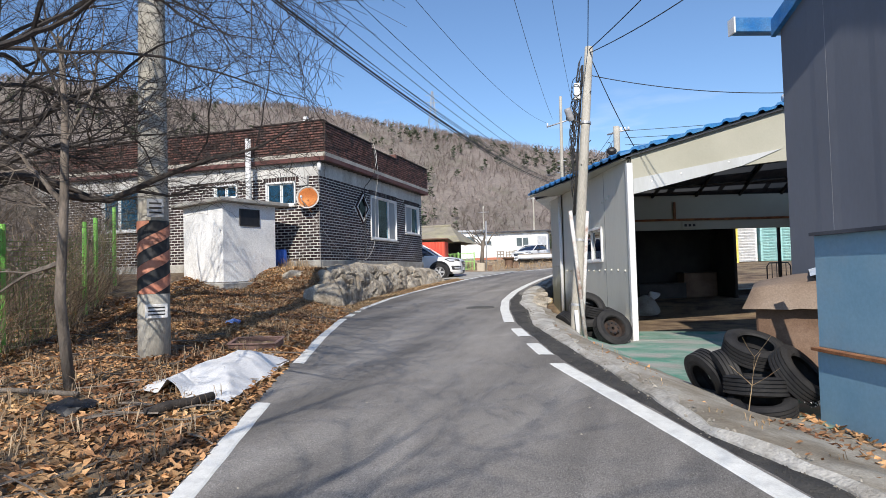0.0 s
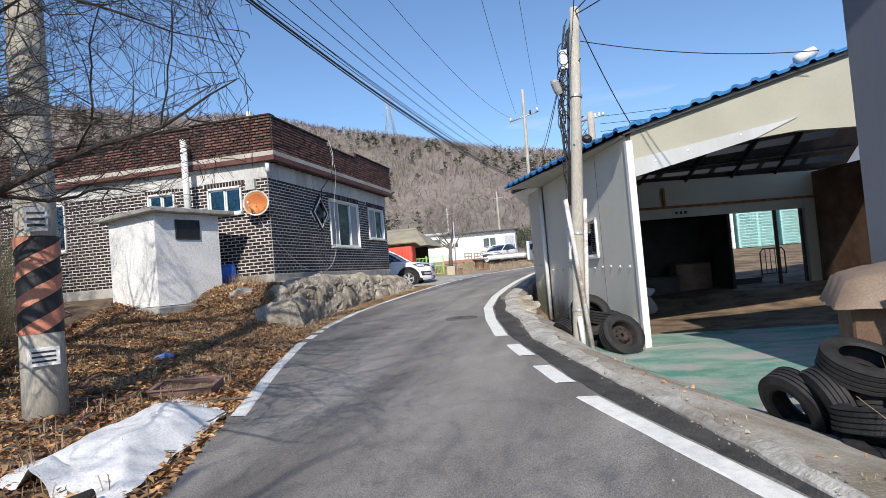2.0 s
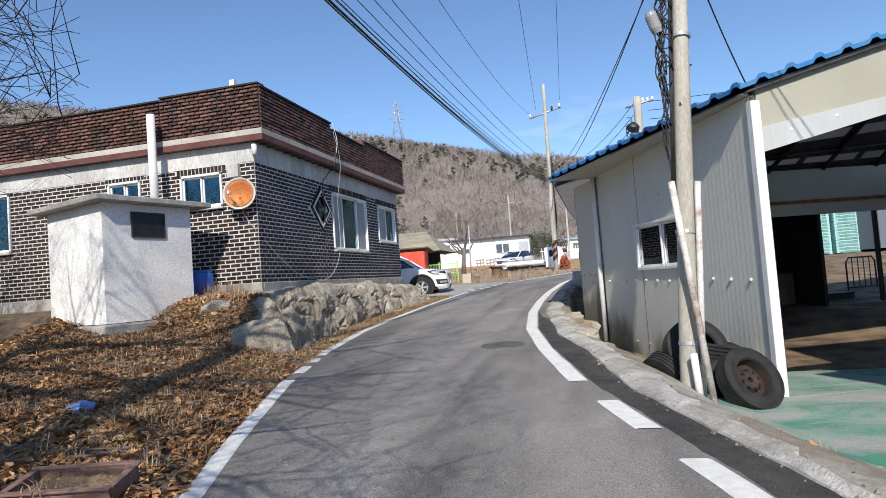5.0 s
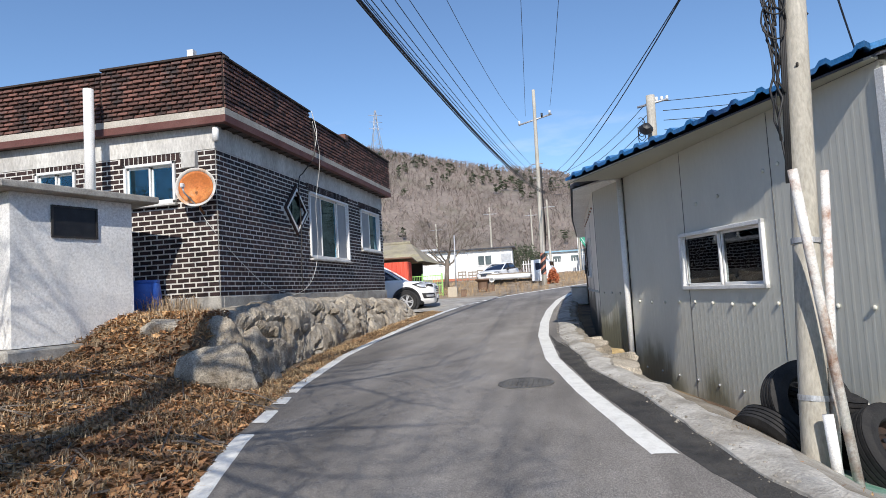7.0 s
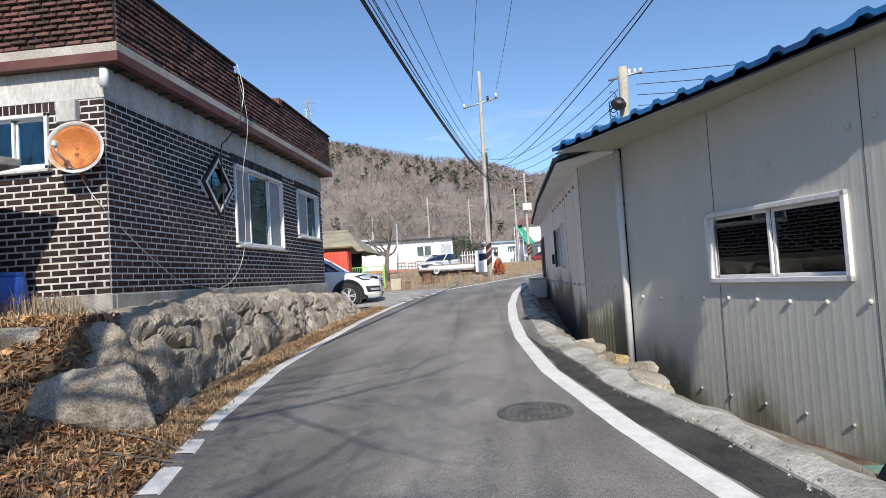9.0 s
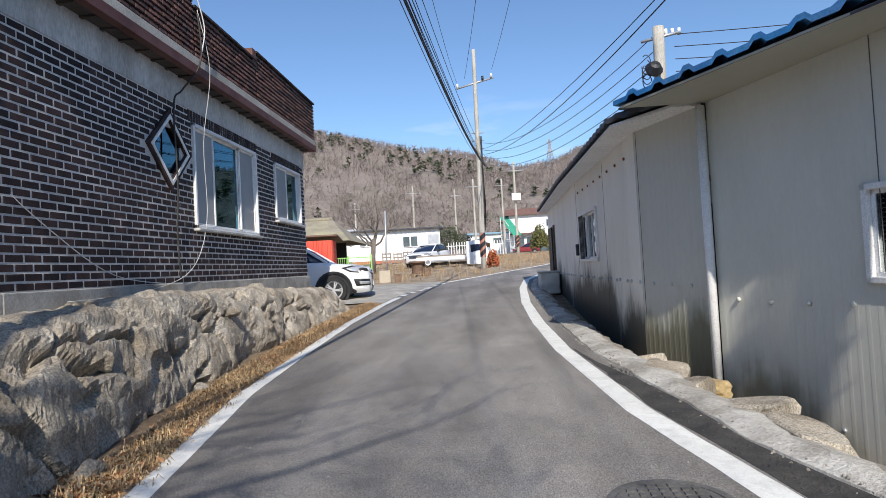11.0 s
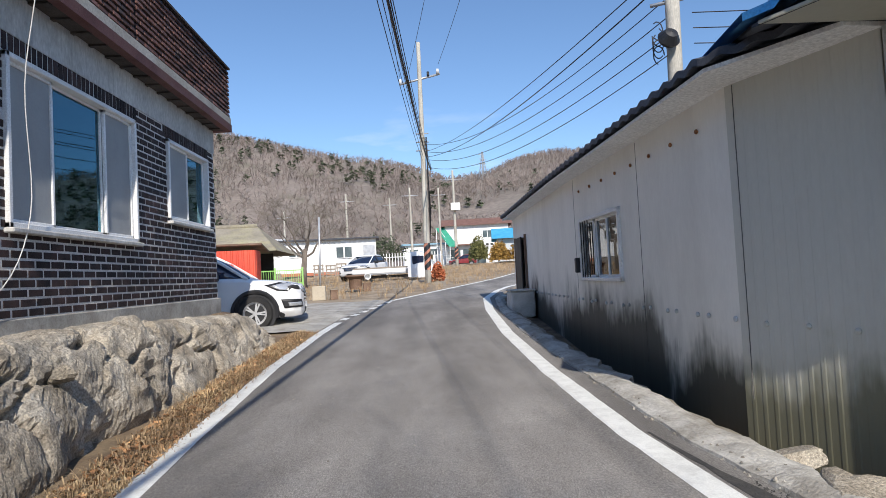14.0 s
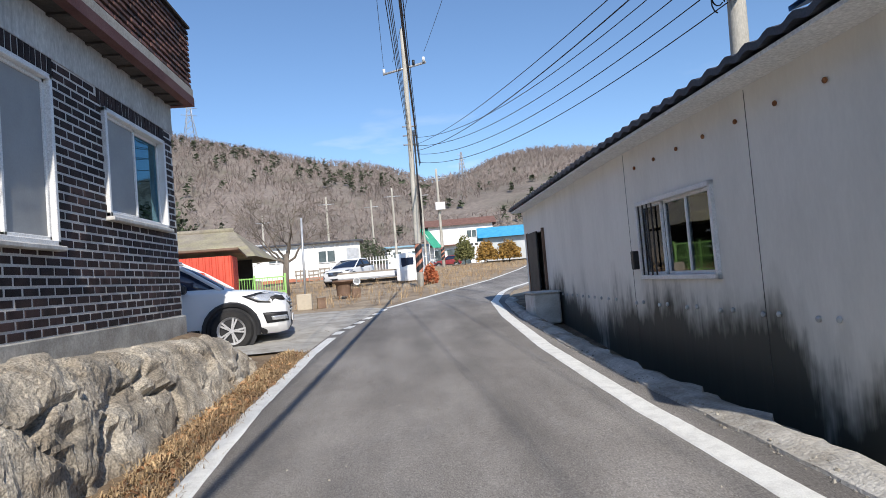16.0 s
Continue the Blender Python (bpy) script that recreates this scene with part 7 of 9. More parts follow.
grass("dry_grass", 900, lambda: left_spot(8.0, 14.0, 0.05, 4.0, 1.0), (0.03, 0.12), M["straw"], "matted straw-coloured grass on the bank", 1.6)
grass("dead_weeds", 900, lambda: left_spot(9.0, 13.8, 0.1, 3.6, 1.0), (0.04, 0.13), M["straw_dark"], "dark dead weeds on the bank", 1.3)
grass("dry_grass", 2200, lambda: left_spot(12.5, 24.5, 0.0, 0.4, 1.0), (0.03, 0.1), M["straw"], "dry grass along the foot of the rocks", 1.7)
grass("dead_weeds", 420, lambda: left_spot(-1, 9, 0.3, 6, 1.0), (0.06, 0.25), M["straw_dark"], "dead weed stalks among the leaves", 0.9)
grass("dry_grass", 26, verge_spot, (0.03, 0.1), M["straw"], "tufts of dry grass on the verge", 0.9, 6)
grass("dry_grass", 60, lambda: (rng.uniform(-9.1, -8.2), rng.uniform(14.0, 14.5)), (0.1, 0.4), M["straw_dark"], "dead weeds by the house corner", 0.8, 8)


def field_spot():
    y = rng.uniform(32.5, 75)
    return rng.uniform(road_left(y) - 16, road_left(y) - 0.3), y


def field_spot_r():
    y = rng.uniform(42, 95)
    return road_left(y) - rng.random() * 8 - 0.3 if rng.random() < 0.3 else kerb(y) + 0.2 + 12 * rng.random(), y


grass("dry_grass", 2600, field_spot, (0.1, 0.4), M["straw"], "rough dry grass on the open plot", 1.2)
grass("dry_grass", 1200, field_spot_r, (0.1, 0.4), M["straw"], "rough dry grass beside the lane", 1.2)

# gravel and crumbled concrete along the verge and at the foot of the bank
def gravel(name, count, spot, size, mat, label):
    vs_, fs_ = [], []
    for _ in range(count):
        x, y, z = spot()
        r = size[0] + (size[1] - size[0]) * rng.random() ** 3
        k = len(vs_)
        a0 = rng.uniform(0, 6.28)
        for j in range(5):
            a = a0 + j * 1.2566
            q_ = r * rng.uniform(0.7, 1.2)
            vs_.append((x + q_ * math.cos(a), y + q_ * math.sin(a), z - 0.3 * r))
        for j in range(3):
            a = a0 + j * 2.094 + 0.4
            q_ = r * rng.uniform(0.3, 0.6)
            vs_.append((x + q_ * math.cos(a), y + q_ * math.sin(a), z + r * rng.uniform(0.4, 0.8)))
        fs_ += [(k, k + 1, k + 5), (k + 1, k + 2, k + 6, k + 5), (k + 2, k + 3, k + 6), (k + 3, k + 4, k + 7, k + 6), (k + 4, k, k + 5, k + 7), (k + 5, k + 6, k + 7)]
    return tagged(raw(name, vs_, fs_, mat), label, "gravel", kind="stuff")


def verge_gravel():
    y = rng.uniform(2.5, 29)
    d = rng.uniform(-0.05, 0.22)
    return kerb(y) + d, y, road_z(y) + (0.03 if d > 0.02 else 0.006)


def bank_gravel():
    y = rng.uniform(13, 31.5)
    x = road_left(y) - 0.14 - abs(rng.gauss(0, 0.18))
    return x, y, land(x, y) + 0.012


gravel("gravel", 1500, verge_gravel, (0.004, 0.02), M["gravel"], "crumbs of concrete and gravel on the verge")
gravel("gravel", 900, bank_gravel, (0.005, 0.025), M["gravel"], "loose gravel at the foot of the rock bank")
gravel("gravel", 420, lambda: (lambda y: (rng.uniform(road_left(y) + 0.1, kerb(y) - 0.05), y, road_z(y) + 0.002))(rng.uniform(2, 26)), (0.003, 0.012), M["gravel"], "grit scattered on the asphalt")
gravel("gravel", 2600, lambda: (lambda y: (rng.uniform(road_right(y) + 0.22, max(road_right(y) + 0.24, kerb(y) - 0.02)), y, road_z(y) + 0.007))(rng.uniform(1.5, 16.5)), (0.004, 0.013), M["asphalt_patch"], "black crumbs of loose asphalt beside the white line")
# sticks fallen from the trees
vs_, fs_ = [], []
for _ in range(420):
    x, y = left_spot(-1, 12.5, 0.1, 6.0, 1.0)
    a, L, w = rng.uniform(0, 6.28), rng.uniform(0.15, 0.7), rng.uniform(0.003, 0.009)
    c, s = math.cos(a), math.sin(a)
    bend = rng.uniform(-0.12, 0.12) * L
    line3 = [(x + c * L * f - s * bend * math.sin(f * 3.1), y + s * L * f + c * bend * math.sin(f * 3.1)) for f in (-0.5, 0.0, 0.5)]
    k = len(vs_)
    for px_, py_ in line3:
        z = land(px_, py_) + 0.03 + rng.uniform(0, 0.03)
        vs_ += [(px_ - s * w, py_ + c * w, z), (px_ + s * w, py_ - c * w, z), (px_, py_, z + w * 1.6)]
    for j in (0, 3):
        fs_ += [(k + j, k + j + 3, k + j + 5, k + j + 2), (k + j + 1, k + j + 2, k + j + 5, k + j + 4), (k + j, k + j + 1, k + j + 4, k + j + 3)]
tagged(raw("fallen_twigs", vs_, fs_, M["bark_pale"]), "grey fallen twigs strewn over dry leaves", "twigs", kind="stuff")


# ---- vehicles ----
def loft(sections, closed=True):
    """A body from cross-sections: each a list of (x, y, z) points for its right half, mirrored in y."""
    bm = bmesh.new()
    rows = []
    for s in sections:
        pts = [Vector(p) for p in s]
        rows.append([bm.verts.new(p) for p in pts] + [bm.verts.new((p.x, -p.y, p.z)) for p in reversed(pts)])
    n = len(rows[0])
    for a, b in zip(rows, rows[1:]):
        for k in range(n):
            bm.faces.new((a[k], a[(k + 1) % n], b[(k + 1) % n], b[k]))
    if closed:
        bm.faces.new(rows[0][::-1])
        bm.faces.new(rows[-1])
    bmesh.ops.remove_doubles(bm, verts=bm.verts, dist=0.0005)
    return bm


def wheel(parent, x, y, r, side, rim_mat):
    w = new("wheel")
    w.parent = parent
    w.matrix_basis = pose(x, y, r, 90 * -side, 0, 0)
    k = r / 0.36
    me = TYRE_B.copy()
    bm = bmesh.new()
    h = 0.11
    lathe(bm, [(0.24 * k, -h), (r - 0.03, -h), (r, -h * 0.7), (r, h * 0.7), (r - 0.03, h), (0.24 * k, h)], 36)
    part("tyre", bm, M["rubber"], w, smooth=False)
    bm = bmesh.new()
    lathe(bm, [(0.2 * k, h * 0.5), (0.24 * k, h * 0.95), (0.245 * k, h * 0.9), (0.235 * k, 0), (0.2 * k, 0)], 30)
    for j in range(5):
        a = j * 2 * math.pi / 5
        for da in (-0.14, 0.14):
            box(bm, (0.125 * k, 0, h * 0.62), (0.2 * k, 0.03 * k, 0.03), Matrix.Rotation(a + da, 4, "Z"))
    bmesh.ops.create_cone(bm, cap_ends=True, segments=20, radius1=0.05 * k, radius2=0.04 * k, depth=0.05, matrix=Matrix.Translation((0, 0, h * 0.6)))
    part("rim", bm, rim_mat, w)
    bm = bmesh.new()
    bmesh.ops.create_cone(bm, cap_ends=True, segments=24, radius1=0.22 * k, radius2=0.22 * k, depth=0.02, matrix=Matrix.Translation((0, 0, h * 0.1)))
    part("brake", bm, M["black"], w)
    return w


def suv(name, label, m, paint, k=1.0, kz=1.0, r=0.36, wb=2.7, front=0.93, rear=0.95, cowl=-0.42, hood=1.02, nose=0.9, roof_z=1.68):
    """A car: front axle at the origin, facing +x."""
    car = tagged(new(name), label, "car")
    car.matrix_world = m
    W = 0.93 * k
    back = -wb - rear

    def sec(x, zb, zs, zt, ws, wt, crown=0.03):
        return [(x, 0, zb), (x, ws * 0.9, zb), (x, ws, zb + 0.12), (x, ws, (zb + zs) / 2 + 0.05), (x, ws * 0.985, zs), (x, wt, zt), (x, 0, zt + crown)]
    f = front
    body = [sec(f, 0.33, 0.62, 0.7, W * 0.62, W * 0.5), sec(f - 0.05, 0.26, 0.68, 0.86, W * 0.82, W * 0.66), sec(f - 0.2, 0.24, 0.78, nose, W * 0.95, W * 0.78), sec(f - 0.45, 0.24, 0.86, nose + 0.05, W, W * 0.84),
            sec(0, 0.26, 0.93, hood - 0.03, W, W * 0.86), sec(cowl, 0.27, 0.98, hood + 0.03, W, W * 0.88), sec(cowl - 0.6, 0.27, 1.0, 1.06, W, W * 0.93, 0), sec(-1.6, 0.27, 1.02, 1.07, W, W * 0.93, 0), sec(-wb, 0.28, 1.06, 1.12, W, W * 0.93, 0), sec(back + 0.2, 0.32, 1.06, 1.14, W * 0.97, W * 0.9, 0), sec(back, 0.42, 0.98, 1.05, W * 0.88, W * 0.8, 0)]
    if kz != 1:
        body = [[(x, y, z * kz) for x, y, z in s] for s in body]
    shell = loft(body)
    bm = shell.copy()
    b = part("body", bm, paint, car, smooth=True)
    mod = b.modifiers.new("bevel", "BEVEL")
    mod.width, mod.segments, mod.limit_method, mod.angle_limit = 0.02, 2, "ANGLE", radians(35)

    def gsec(x, z0, z1, w0, w1):
        return [(x, 0, z0 * kz), (x, w0, z0 * kz), (x, (w0 + w1) / 2 + 0.015, (z0 + z1) / 2 * kz), (x, w1, z1 * kz), (x, 0, z1 * kz)]
    R = roof_z
    glassy = [gsec(cowl + 0.06, 1.0, 1.03, W * 0.84, W * 0.8), gsec(cowl - 0.45, 1.02, R - 0.3, W * 0.9, W * 0.74), gsec(cowl - 0.95, 1.03, R - 0.06, W * 0.92, W * 0.68), gsec(-wb + 0.1, 1.04, R - 0.08, W * 0.92, W * 0.68), gsec(back + 0.35, 1.08, R - 0.2, W * 0.88, W * 0.64), gsec(back + 0.12, 1.08, 1.2, W * 0.85, W * 0.7)]
    part("glass", loft(glassy), M["car_glass"], car, "dark blue tinted windows", True)
    top = [gsec(cowl - 0.82, R - 0.12, R - 0.07, W * 0.7, W * 0.6), gsec(cowl - 1.1, R - 0.09, R - 0.01, W * 0.71, W * 0.6), gsec(-1.9, R - 0.08, R, W * 0.71, W * 0.6), gsec(-wb + 0.1, R - 0.1, R - 0.02, W * 0.71, W * 0.6), gsec(back + 0.35, R - 0.22, R - 0.14, W * 0.66, W * 0.58)]
    part("roof", loft(top), paint, car, smooth=True)
    tree = BVHTree.FromBMesh(shell)
    middle = Vector((-1.2, 0, 0.55))

    def skin(kind, corners, mat, parent=car, lift=0.012, nu=10, nv=4, text=""):
        """A thin moulding laid on the body between four corners."""
        c = [Vector((x, y, z * kz)) for x, y, z in corners]
        bm = bmesh.new()
        grid = []
        for i in range(nu + 1):
            row = []
            for j in range(nv + 1):
                p = c[0].lerp(c[1], i / nu).lerp(c[3].lerp(c[2], i / nu), j / nv)
                at, nrm, _, _ = tree.find_nearest(p)
                if nrm.dot(at - middle) < 0:
                    nrm = -nrm
                row.append((bm.verts.new(at + nrm * lift), bm.verts.new(at - nrm * 0.01)))
            grid.append(row)
        for i in range(nu):
            for j in range(nv):
                q_ = (grid[i][j], grid[i + 1][j], grid[i + 1][j + 1], grid[i][j + 1])
                bm.faces.new([v[0] for v in q_])
                bm.faces.new([v[1] for v in q_[::-1]])
        rim_ = [grid[i][0] for i in range(nu + 1)] + [grid[nu][j] for j in range(1, nv + 1)] + [grid[i][nv] for i in range(nu - 1, -1, -1)] + [grid[0][j] for j in range(nv - 1, 0, -1)]
        for a_, b_ in zip(rim_, rim_[1:] + rim_[:1]):
            bm.faces.new((a_[0], a_[1], b_[1], b_[0]))
        bmesh.ops.recalc_face_normals(bm, faces=bm.faces)
        return part(kind, bm, mat, parent, text, True)

    for s in (-1, 1):
        for xs in ((cowl + 0.02, cowl - 0.9), (-1.55, -1.45), (-wb + 0.1, -wb - 0.25)):
            bm = bmesh.new()
            tube(bm, [(xs[0], s * W * 0.9, 1.03 * kz), ((xs[0] + xs[1]) / 2, s * W * 0.825, (R * 0.5 + 0.5) * kz), (xs[1], s * W * 0.71, (R - 0.08) * kz)], 0.035, 6)
            part("pillar", bm, paint if xs[0] > -1 else M["black"], car)
        bm = bmesh.new()
        box(bm, (cowl - 0.55, s * (W + 0.1), 1.08 * kz), (0.12, 0.2, 0.15), None, 0.03)
        part("mirror", bm, M["black"], car)
        rimlight = skin("headlight", [(f - 0.03, s * W * 0.5, 0.7), (f - 0.5, s * W * 1.05, 0.78), (f - 0.74, s * W * 1.03, 0.9), (f - 0.08, s * W * 0.5, 0.82)], M["black"], lift=0.008, text="clear swept-back headlight")
        skin("lens", [(f - 0.04, s * W * 0.53, 0.72), (f - 0.46, s * W * 1.05, 0.795), (f - 0.62, s * W * 1.03, 0.87), (f - 0.08, s * W * 0.53, 0.8)], M["lamp_glass"], rimlight, 0.016)
        skin("reflector", [(f - 0.14, s * W * 0.7, 0.75), (f - 0.27, s * W * 0.92, 0.775), (f - 0.3, s * W * 0.92, 0.83), (f - 0.17, s * W * 0.7, 0.81)], M["steel_dark"], rimlight, 0.022, 4, 3)
        fog = skin("fog_light", [(f - 0.05, s * W * 0.7, 0.43), (f - 0.36, s * W * 1.02, 0.42), (f - 0.42, s * W * 1.02, 0.6), (f - 0.05, s * W * 0.78, 0.58)], M["black"], lift=0.012)
        skin("lens", [(f - 0.08, s * W * 0.78, 0.46), (f - 0.27, s * W * 0.98, 0.46), (f - 0.29, s * W * 0.98, 0.53), (f - 0.08, s * W * 0.8, 0.53)], M["lamp_glass"], fog, 0.022, 5, 3)
        skin("lower_bumper", [(f + 0.02, 0, 0.2), (f - 0.47, s * W * 1.03, 0.2), (f - 0.47, s * W * 1.03, 0.36), (f + 0.02, 0, 0.44)], M["black"], lift=0.016, nu=18)
        skin("sill", [(-0.5, s * W * 1.02, 0.24), (-wb + 0.5, s * W * 1.02, 0.24), (-wb + 0.5, s * W * 1.02, 0.4), (-0.5, s * W * 1.02, 0.4)], M["black"], lift=0.016, nu=4)
        for x in (-1.02, -2.05):
            skin("door_seam", [(x, s * W * 1.02, 0.4), (x + 0.012, s * W * 1.02, 0.4), (x + 0.012, s * W * 1.02, 1.0), (x, s * W * 1.02, 1.0)], M["black"], lift=0.003, nu=1, nv=8)
        for x in (0, -wb):                       # black arch cladding and a dark well
            bm = bmesh.new()
            arc = [(x + (r + 0.085) * math.cos(a), s * (W + 0.0), r + (r + 0.085) * math.sin(a)) for a in (math.pi * (j / 14 * 1.16 - 0.08) for j in range(15))]
            tube(bm, arc, 0.045, 6)
            part("arch_trim", bm, M["black"], car)
            bm = bmesh.new()
            bmesh.ops.create_cone(bm, cap_ends=True, segments=28, radius1=r + 0.07, radius2=r + 0.07, depth=0.2, matrix=Matrix.Translation((x, s * (W - 0.092), r + 0.01)) @ Matrix.Rotation(math.pi / 2, 4, "X"))
            part("wheel_well", bm, M["black"], car)
            wheel(car, x, s * (W - 0.045), r, s, M["alloy"])
    g_ = skin("grille", [(f + 0.05, -W * 0.42, 0.56), (f + 0.05, W * 0.42, 0.56), (f, W * 0.5, 0.8), (f, -W * 0.5, 0.8)], M["black"], lift=0.01)
    for k_ in range(3):
        z_ = 0.585 + 0.075 * k_
        skin("grille_bar", [(f + 0.05, -W * 0.43, z_), (f + 0.05, W * 0.43, z_), (f + 0.04, W * 0.44, z_ + 0.035), (f + 0.04, -W * 0.44, z_ + 0.035)], M["chrome"], g_, 0.024, 10, 2)
    bm = bmesh.new()
    box(bm, (f + 0.025, 0, 0.46 * kz), (0.02, 0.5, 0.11), None, 0.004)
    part("number_plate", bm, M["white"], car)
    shell.free()
    return car


CH = 8.0                                        # the parked car noses out towards the lane
cm = pose(0, 0, 0, 0, 0, CH)
wheel_at = Vector((-8.1, 25.75, 1.05))
suv("parked_suv", "white sport utility car parked nose-out beside the brick house", pose(*(wheel_at - cm @ Vector((0, -0.84, 0))), 0, 0, CH), M["car_white"], r=0.345, cowl=-0.16)
suv("hatchback", "small white hatchback parked on the rough plot", pose(-8.6, 50.4, land(-8.6, 50.4) + 0.05, 0, 0, -112), M["car_white"], 0.88, 0.92, 0.3, 2.4, 0.75, 0.55, -0.35, 1.0, 0.86, 1.62)
suv("red_car", "dark red car parked by the white house", pose(0.2, 104.5, land(0.2, 104.5), 0, 0, 170), M["maroon"], 0.9, 0.95, 0.31, 2.5, 0.8, 0.7)

truck = thing("flatbed_truck", "old white flatbed truck loaded with timber", "truck", (-6.6, 47.6, land(-6.6, 47.6) - 0.3), -8)
bm = loft([[(1.25, 0, 0.45), (1.25, 0.8, 0.45), (1.25, 0.82, 0.9), (1.25, 0.74, 1.75), (1.25, 0, 1.8)], [(1.9, 0, 0.4), (1.9, 0.82, 0.4), (1.9, 0.84, 0.95), (1.9, 0.75, 1.78), (1.9, 0, 1.84)],
           [(2.35, 0, 0.4), (2.35, 0.82, 0.4), (2.35, 0.84, 0.95), (2.35, 0.7, 1.6), (2.35, 0, 1.68)], [(2.62, 0, 0.42), (2.62, 0.78, 0.42), (2.62, 0.8, 0.95), (2.5, 0.72, 1.2), (2.5, 0, 1.25)]])
part("cab", bm, M["car_white"], truck, smooth=False)
for s in (-1, 1):
    bar("side_window", (1.82, s * 0.8, 1.32), (0.62, 0.03, 0.46), M["car_glass"], truck, 0.02)
    bar("headlight", (2.6, s * 0.6, 0.7), (0.06, 0.22, 0.14), M["lamp_glass"], truck, 0.02)
bar("windscreen", (2.43, 0, 1.42), (0.05, 1.3, 0.42), M["car_glass"], truck, 0.02, Matrix.Rotation(0, 4, "Y"))
bar("bed", (-0.3, 0, 0.72), (2.9, 1.66, 0.1), M["steel"], truck, 0.01)
for s in (-1, 1):
    bar("side_board", (-0.3, s * 0.82, 0.86), (2.9, 0.04, 0.22), M["car_white"], truck, 0.01)
    bar("chassis_rail", (-0.2, s * 0.4, 0.55), (3.4, 0.1, 0.14), M["steel_dark"], truck)
for k in range(7):
    bar("plank", (-0.4 + 0.1 * math.sin(k * 3), -0.6 + 0.2 * k, 0.98 + 0.03 * (k % 3)), (2.8, 0.17, 0.05), M["timber"], truck, 0.004, Matrix.Rotation(radians(1.5 * math.sin(k * 2)), 4, "Z"))

# ---- plot across the lane ----
red = thing("red_shed", "small shed clad in bright red ribbed sheets", "shed", (-10.9, 31.6, land(-10.9, 31.6)), 8)
bm = bmesh.new()
ribbed(bm, face_on((-1.6, -0.9, 0), (1, 0)), 0, 3.0, 0, 1.62, 0.15, 0.02, 0.04)
part("front_sheet", bm, M["red_sheet"], red)
bm = bmesh.new()
ribbed(bm, face_on((1.4, -0.9, 0), (0, 1)), 0, 1.2, 0, 1.62, 0.15, 0.02, 0.04)
part("side_sheet", bm, M["red_sheet"], red)
bar("roof", (-0.1, 0, 1.72), (3.4, 2.2, 0.06), M["brown"], red, 0.01, Matrix.Rotation(radians(-3), 4, "X"))
old = thing("old_farmhouse", "old low farmhouse with a weathered slate roof", "house", (-15.1, 38.6, land(-15.1, 38.6)), 4)
bar("wall", (-1.2, 0, 0.85), (6.0, 4.6, 1.7), M["frieze"], old)
# near-black wall gives the open end its shade by colour
bar("back_wall", (3.0, 1.2, 0.85), (2.4, 0.15, 1.7), M["unlit_dark"], old)
bm = bmesh.new()
for side_ in (-1, 1):
    n = 18
    for i in range(n):
        a, b = i / n, (i + 1) / n
        for u0, u1 in ((-5.0, 5.0),):
            z0, z1 = 1.6 + 1.15 * a + 0.02, 1.6 + 1.15 * b
            vs_ = [bm.verts.new(p) for p in ((u0 + a * 1.2, side_ * (3.1 * (1 - a)), z0 + 0.03), (u1 - a * 1.2, side_ * (3.1 * (1 - a)), z0 + 0.03), (u1 - b * 1.2, side_ * (3.1 * (1 - b)), z1), (u0 + b * 1.2, side_ * (3.1 * (1 - b)), z1))]
            bm.faces.new(vs_)
            lo = [bm.verts.new((v.co.x, v.co.y, v.co.z - 0.05)) for v in vs_[:2]]
            bm.faces.new((vs_[0], vs_[1], lo[1], lo[0]))
for e in (-1, 1):
    bm.faces.new([bm.verts.new(p) for p in ((e * 5.0, -3.1, 1.6), (e * 5.0, 3.1, 1.6), (e * 3.8, 0, 2.75))])
bmesh.ops.remove_doubles(bm, verts=bm.verts, dist=0.06)
part("roof", bm, M["old_roof"], old, "faded grey slate roof with yellow moss")
rod("ridge", [(-3.8, 0, 2.77), (3.8, 0, 2.77)], 0.1, M["old_roof"], old)
for x in (0.6, 2.4, 3.7):
    bar("post", (x, -2.7, 0.8), (0.1, 0.1, 1.6), M["brown"], old)
# near-black panel on the wall face, for the shade of a doorway
bar("doorway_panel", (1.0, -2.31, 0.8), (1.2, 0.06, 1.5), M["unlit_dark"], old)
bar("window", (-1.4, -2.31, 1.3), (1.0, 0.06, 0.7), M["white"], old)
bar("shelf", (3.0, -2.8, 0.7), (2.2, 0.4, 0.06), M["steel"], old)
bar("shelf", (3.0, -2.8, 1.25), (2.2, 0.4, 0.06), M["steel"], old)

fence = thing("mesh_fence", "lime-green welded mesh fence panels on posts", "fence", (-10.26, 35.0, land(-10.26, 35.0)), 4)
for k in range(4):
    bar("post", (-1.4 + 0.93 * k, 0, 0.55), (0.06, 0.06, 1.1), M["green_fence"], fence)
for k in range(3):
    for z in (0.1, 0.55, 1.0):
        bar("rail", (-0.93 + 0.93 * k, 0, z), (0.87, 0.03, 0.035), M["green_fence"], fence)
    for j in range(11):
        bar("wire", (-1.32 + 0.93 * k + 0.078 * j, 0.01, 0.55), (0.014, 0.014, 0.95), M["green_fence"], fence)
blk = thing("concrete_block", "pale concrete block standing by the driveway", "block", (-8.05, 33.3, land(-8.05, 33.3)), 6)
bar("block", (0, 0, 0.22), (0.42, 0.35, 0.46), M["tan_block"], blk, 0.02)
blk2 = thing("wooden_box", "small brown wooden box beside the concrete block", "box", (-7.6, 33.5, land(-7.6, 33.5)), 12)
bar("box", (0, 0, 0.16), (0.24, 0.24, 0.32), M["brown"], blk2, 0.01)
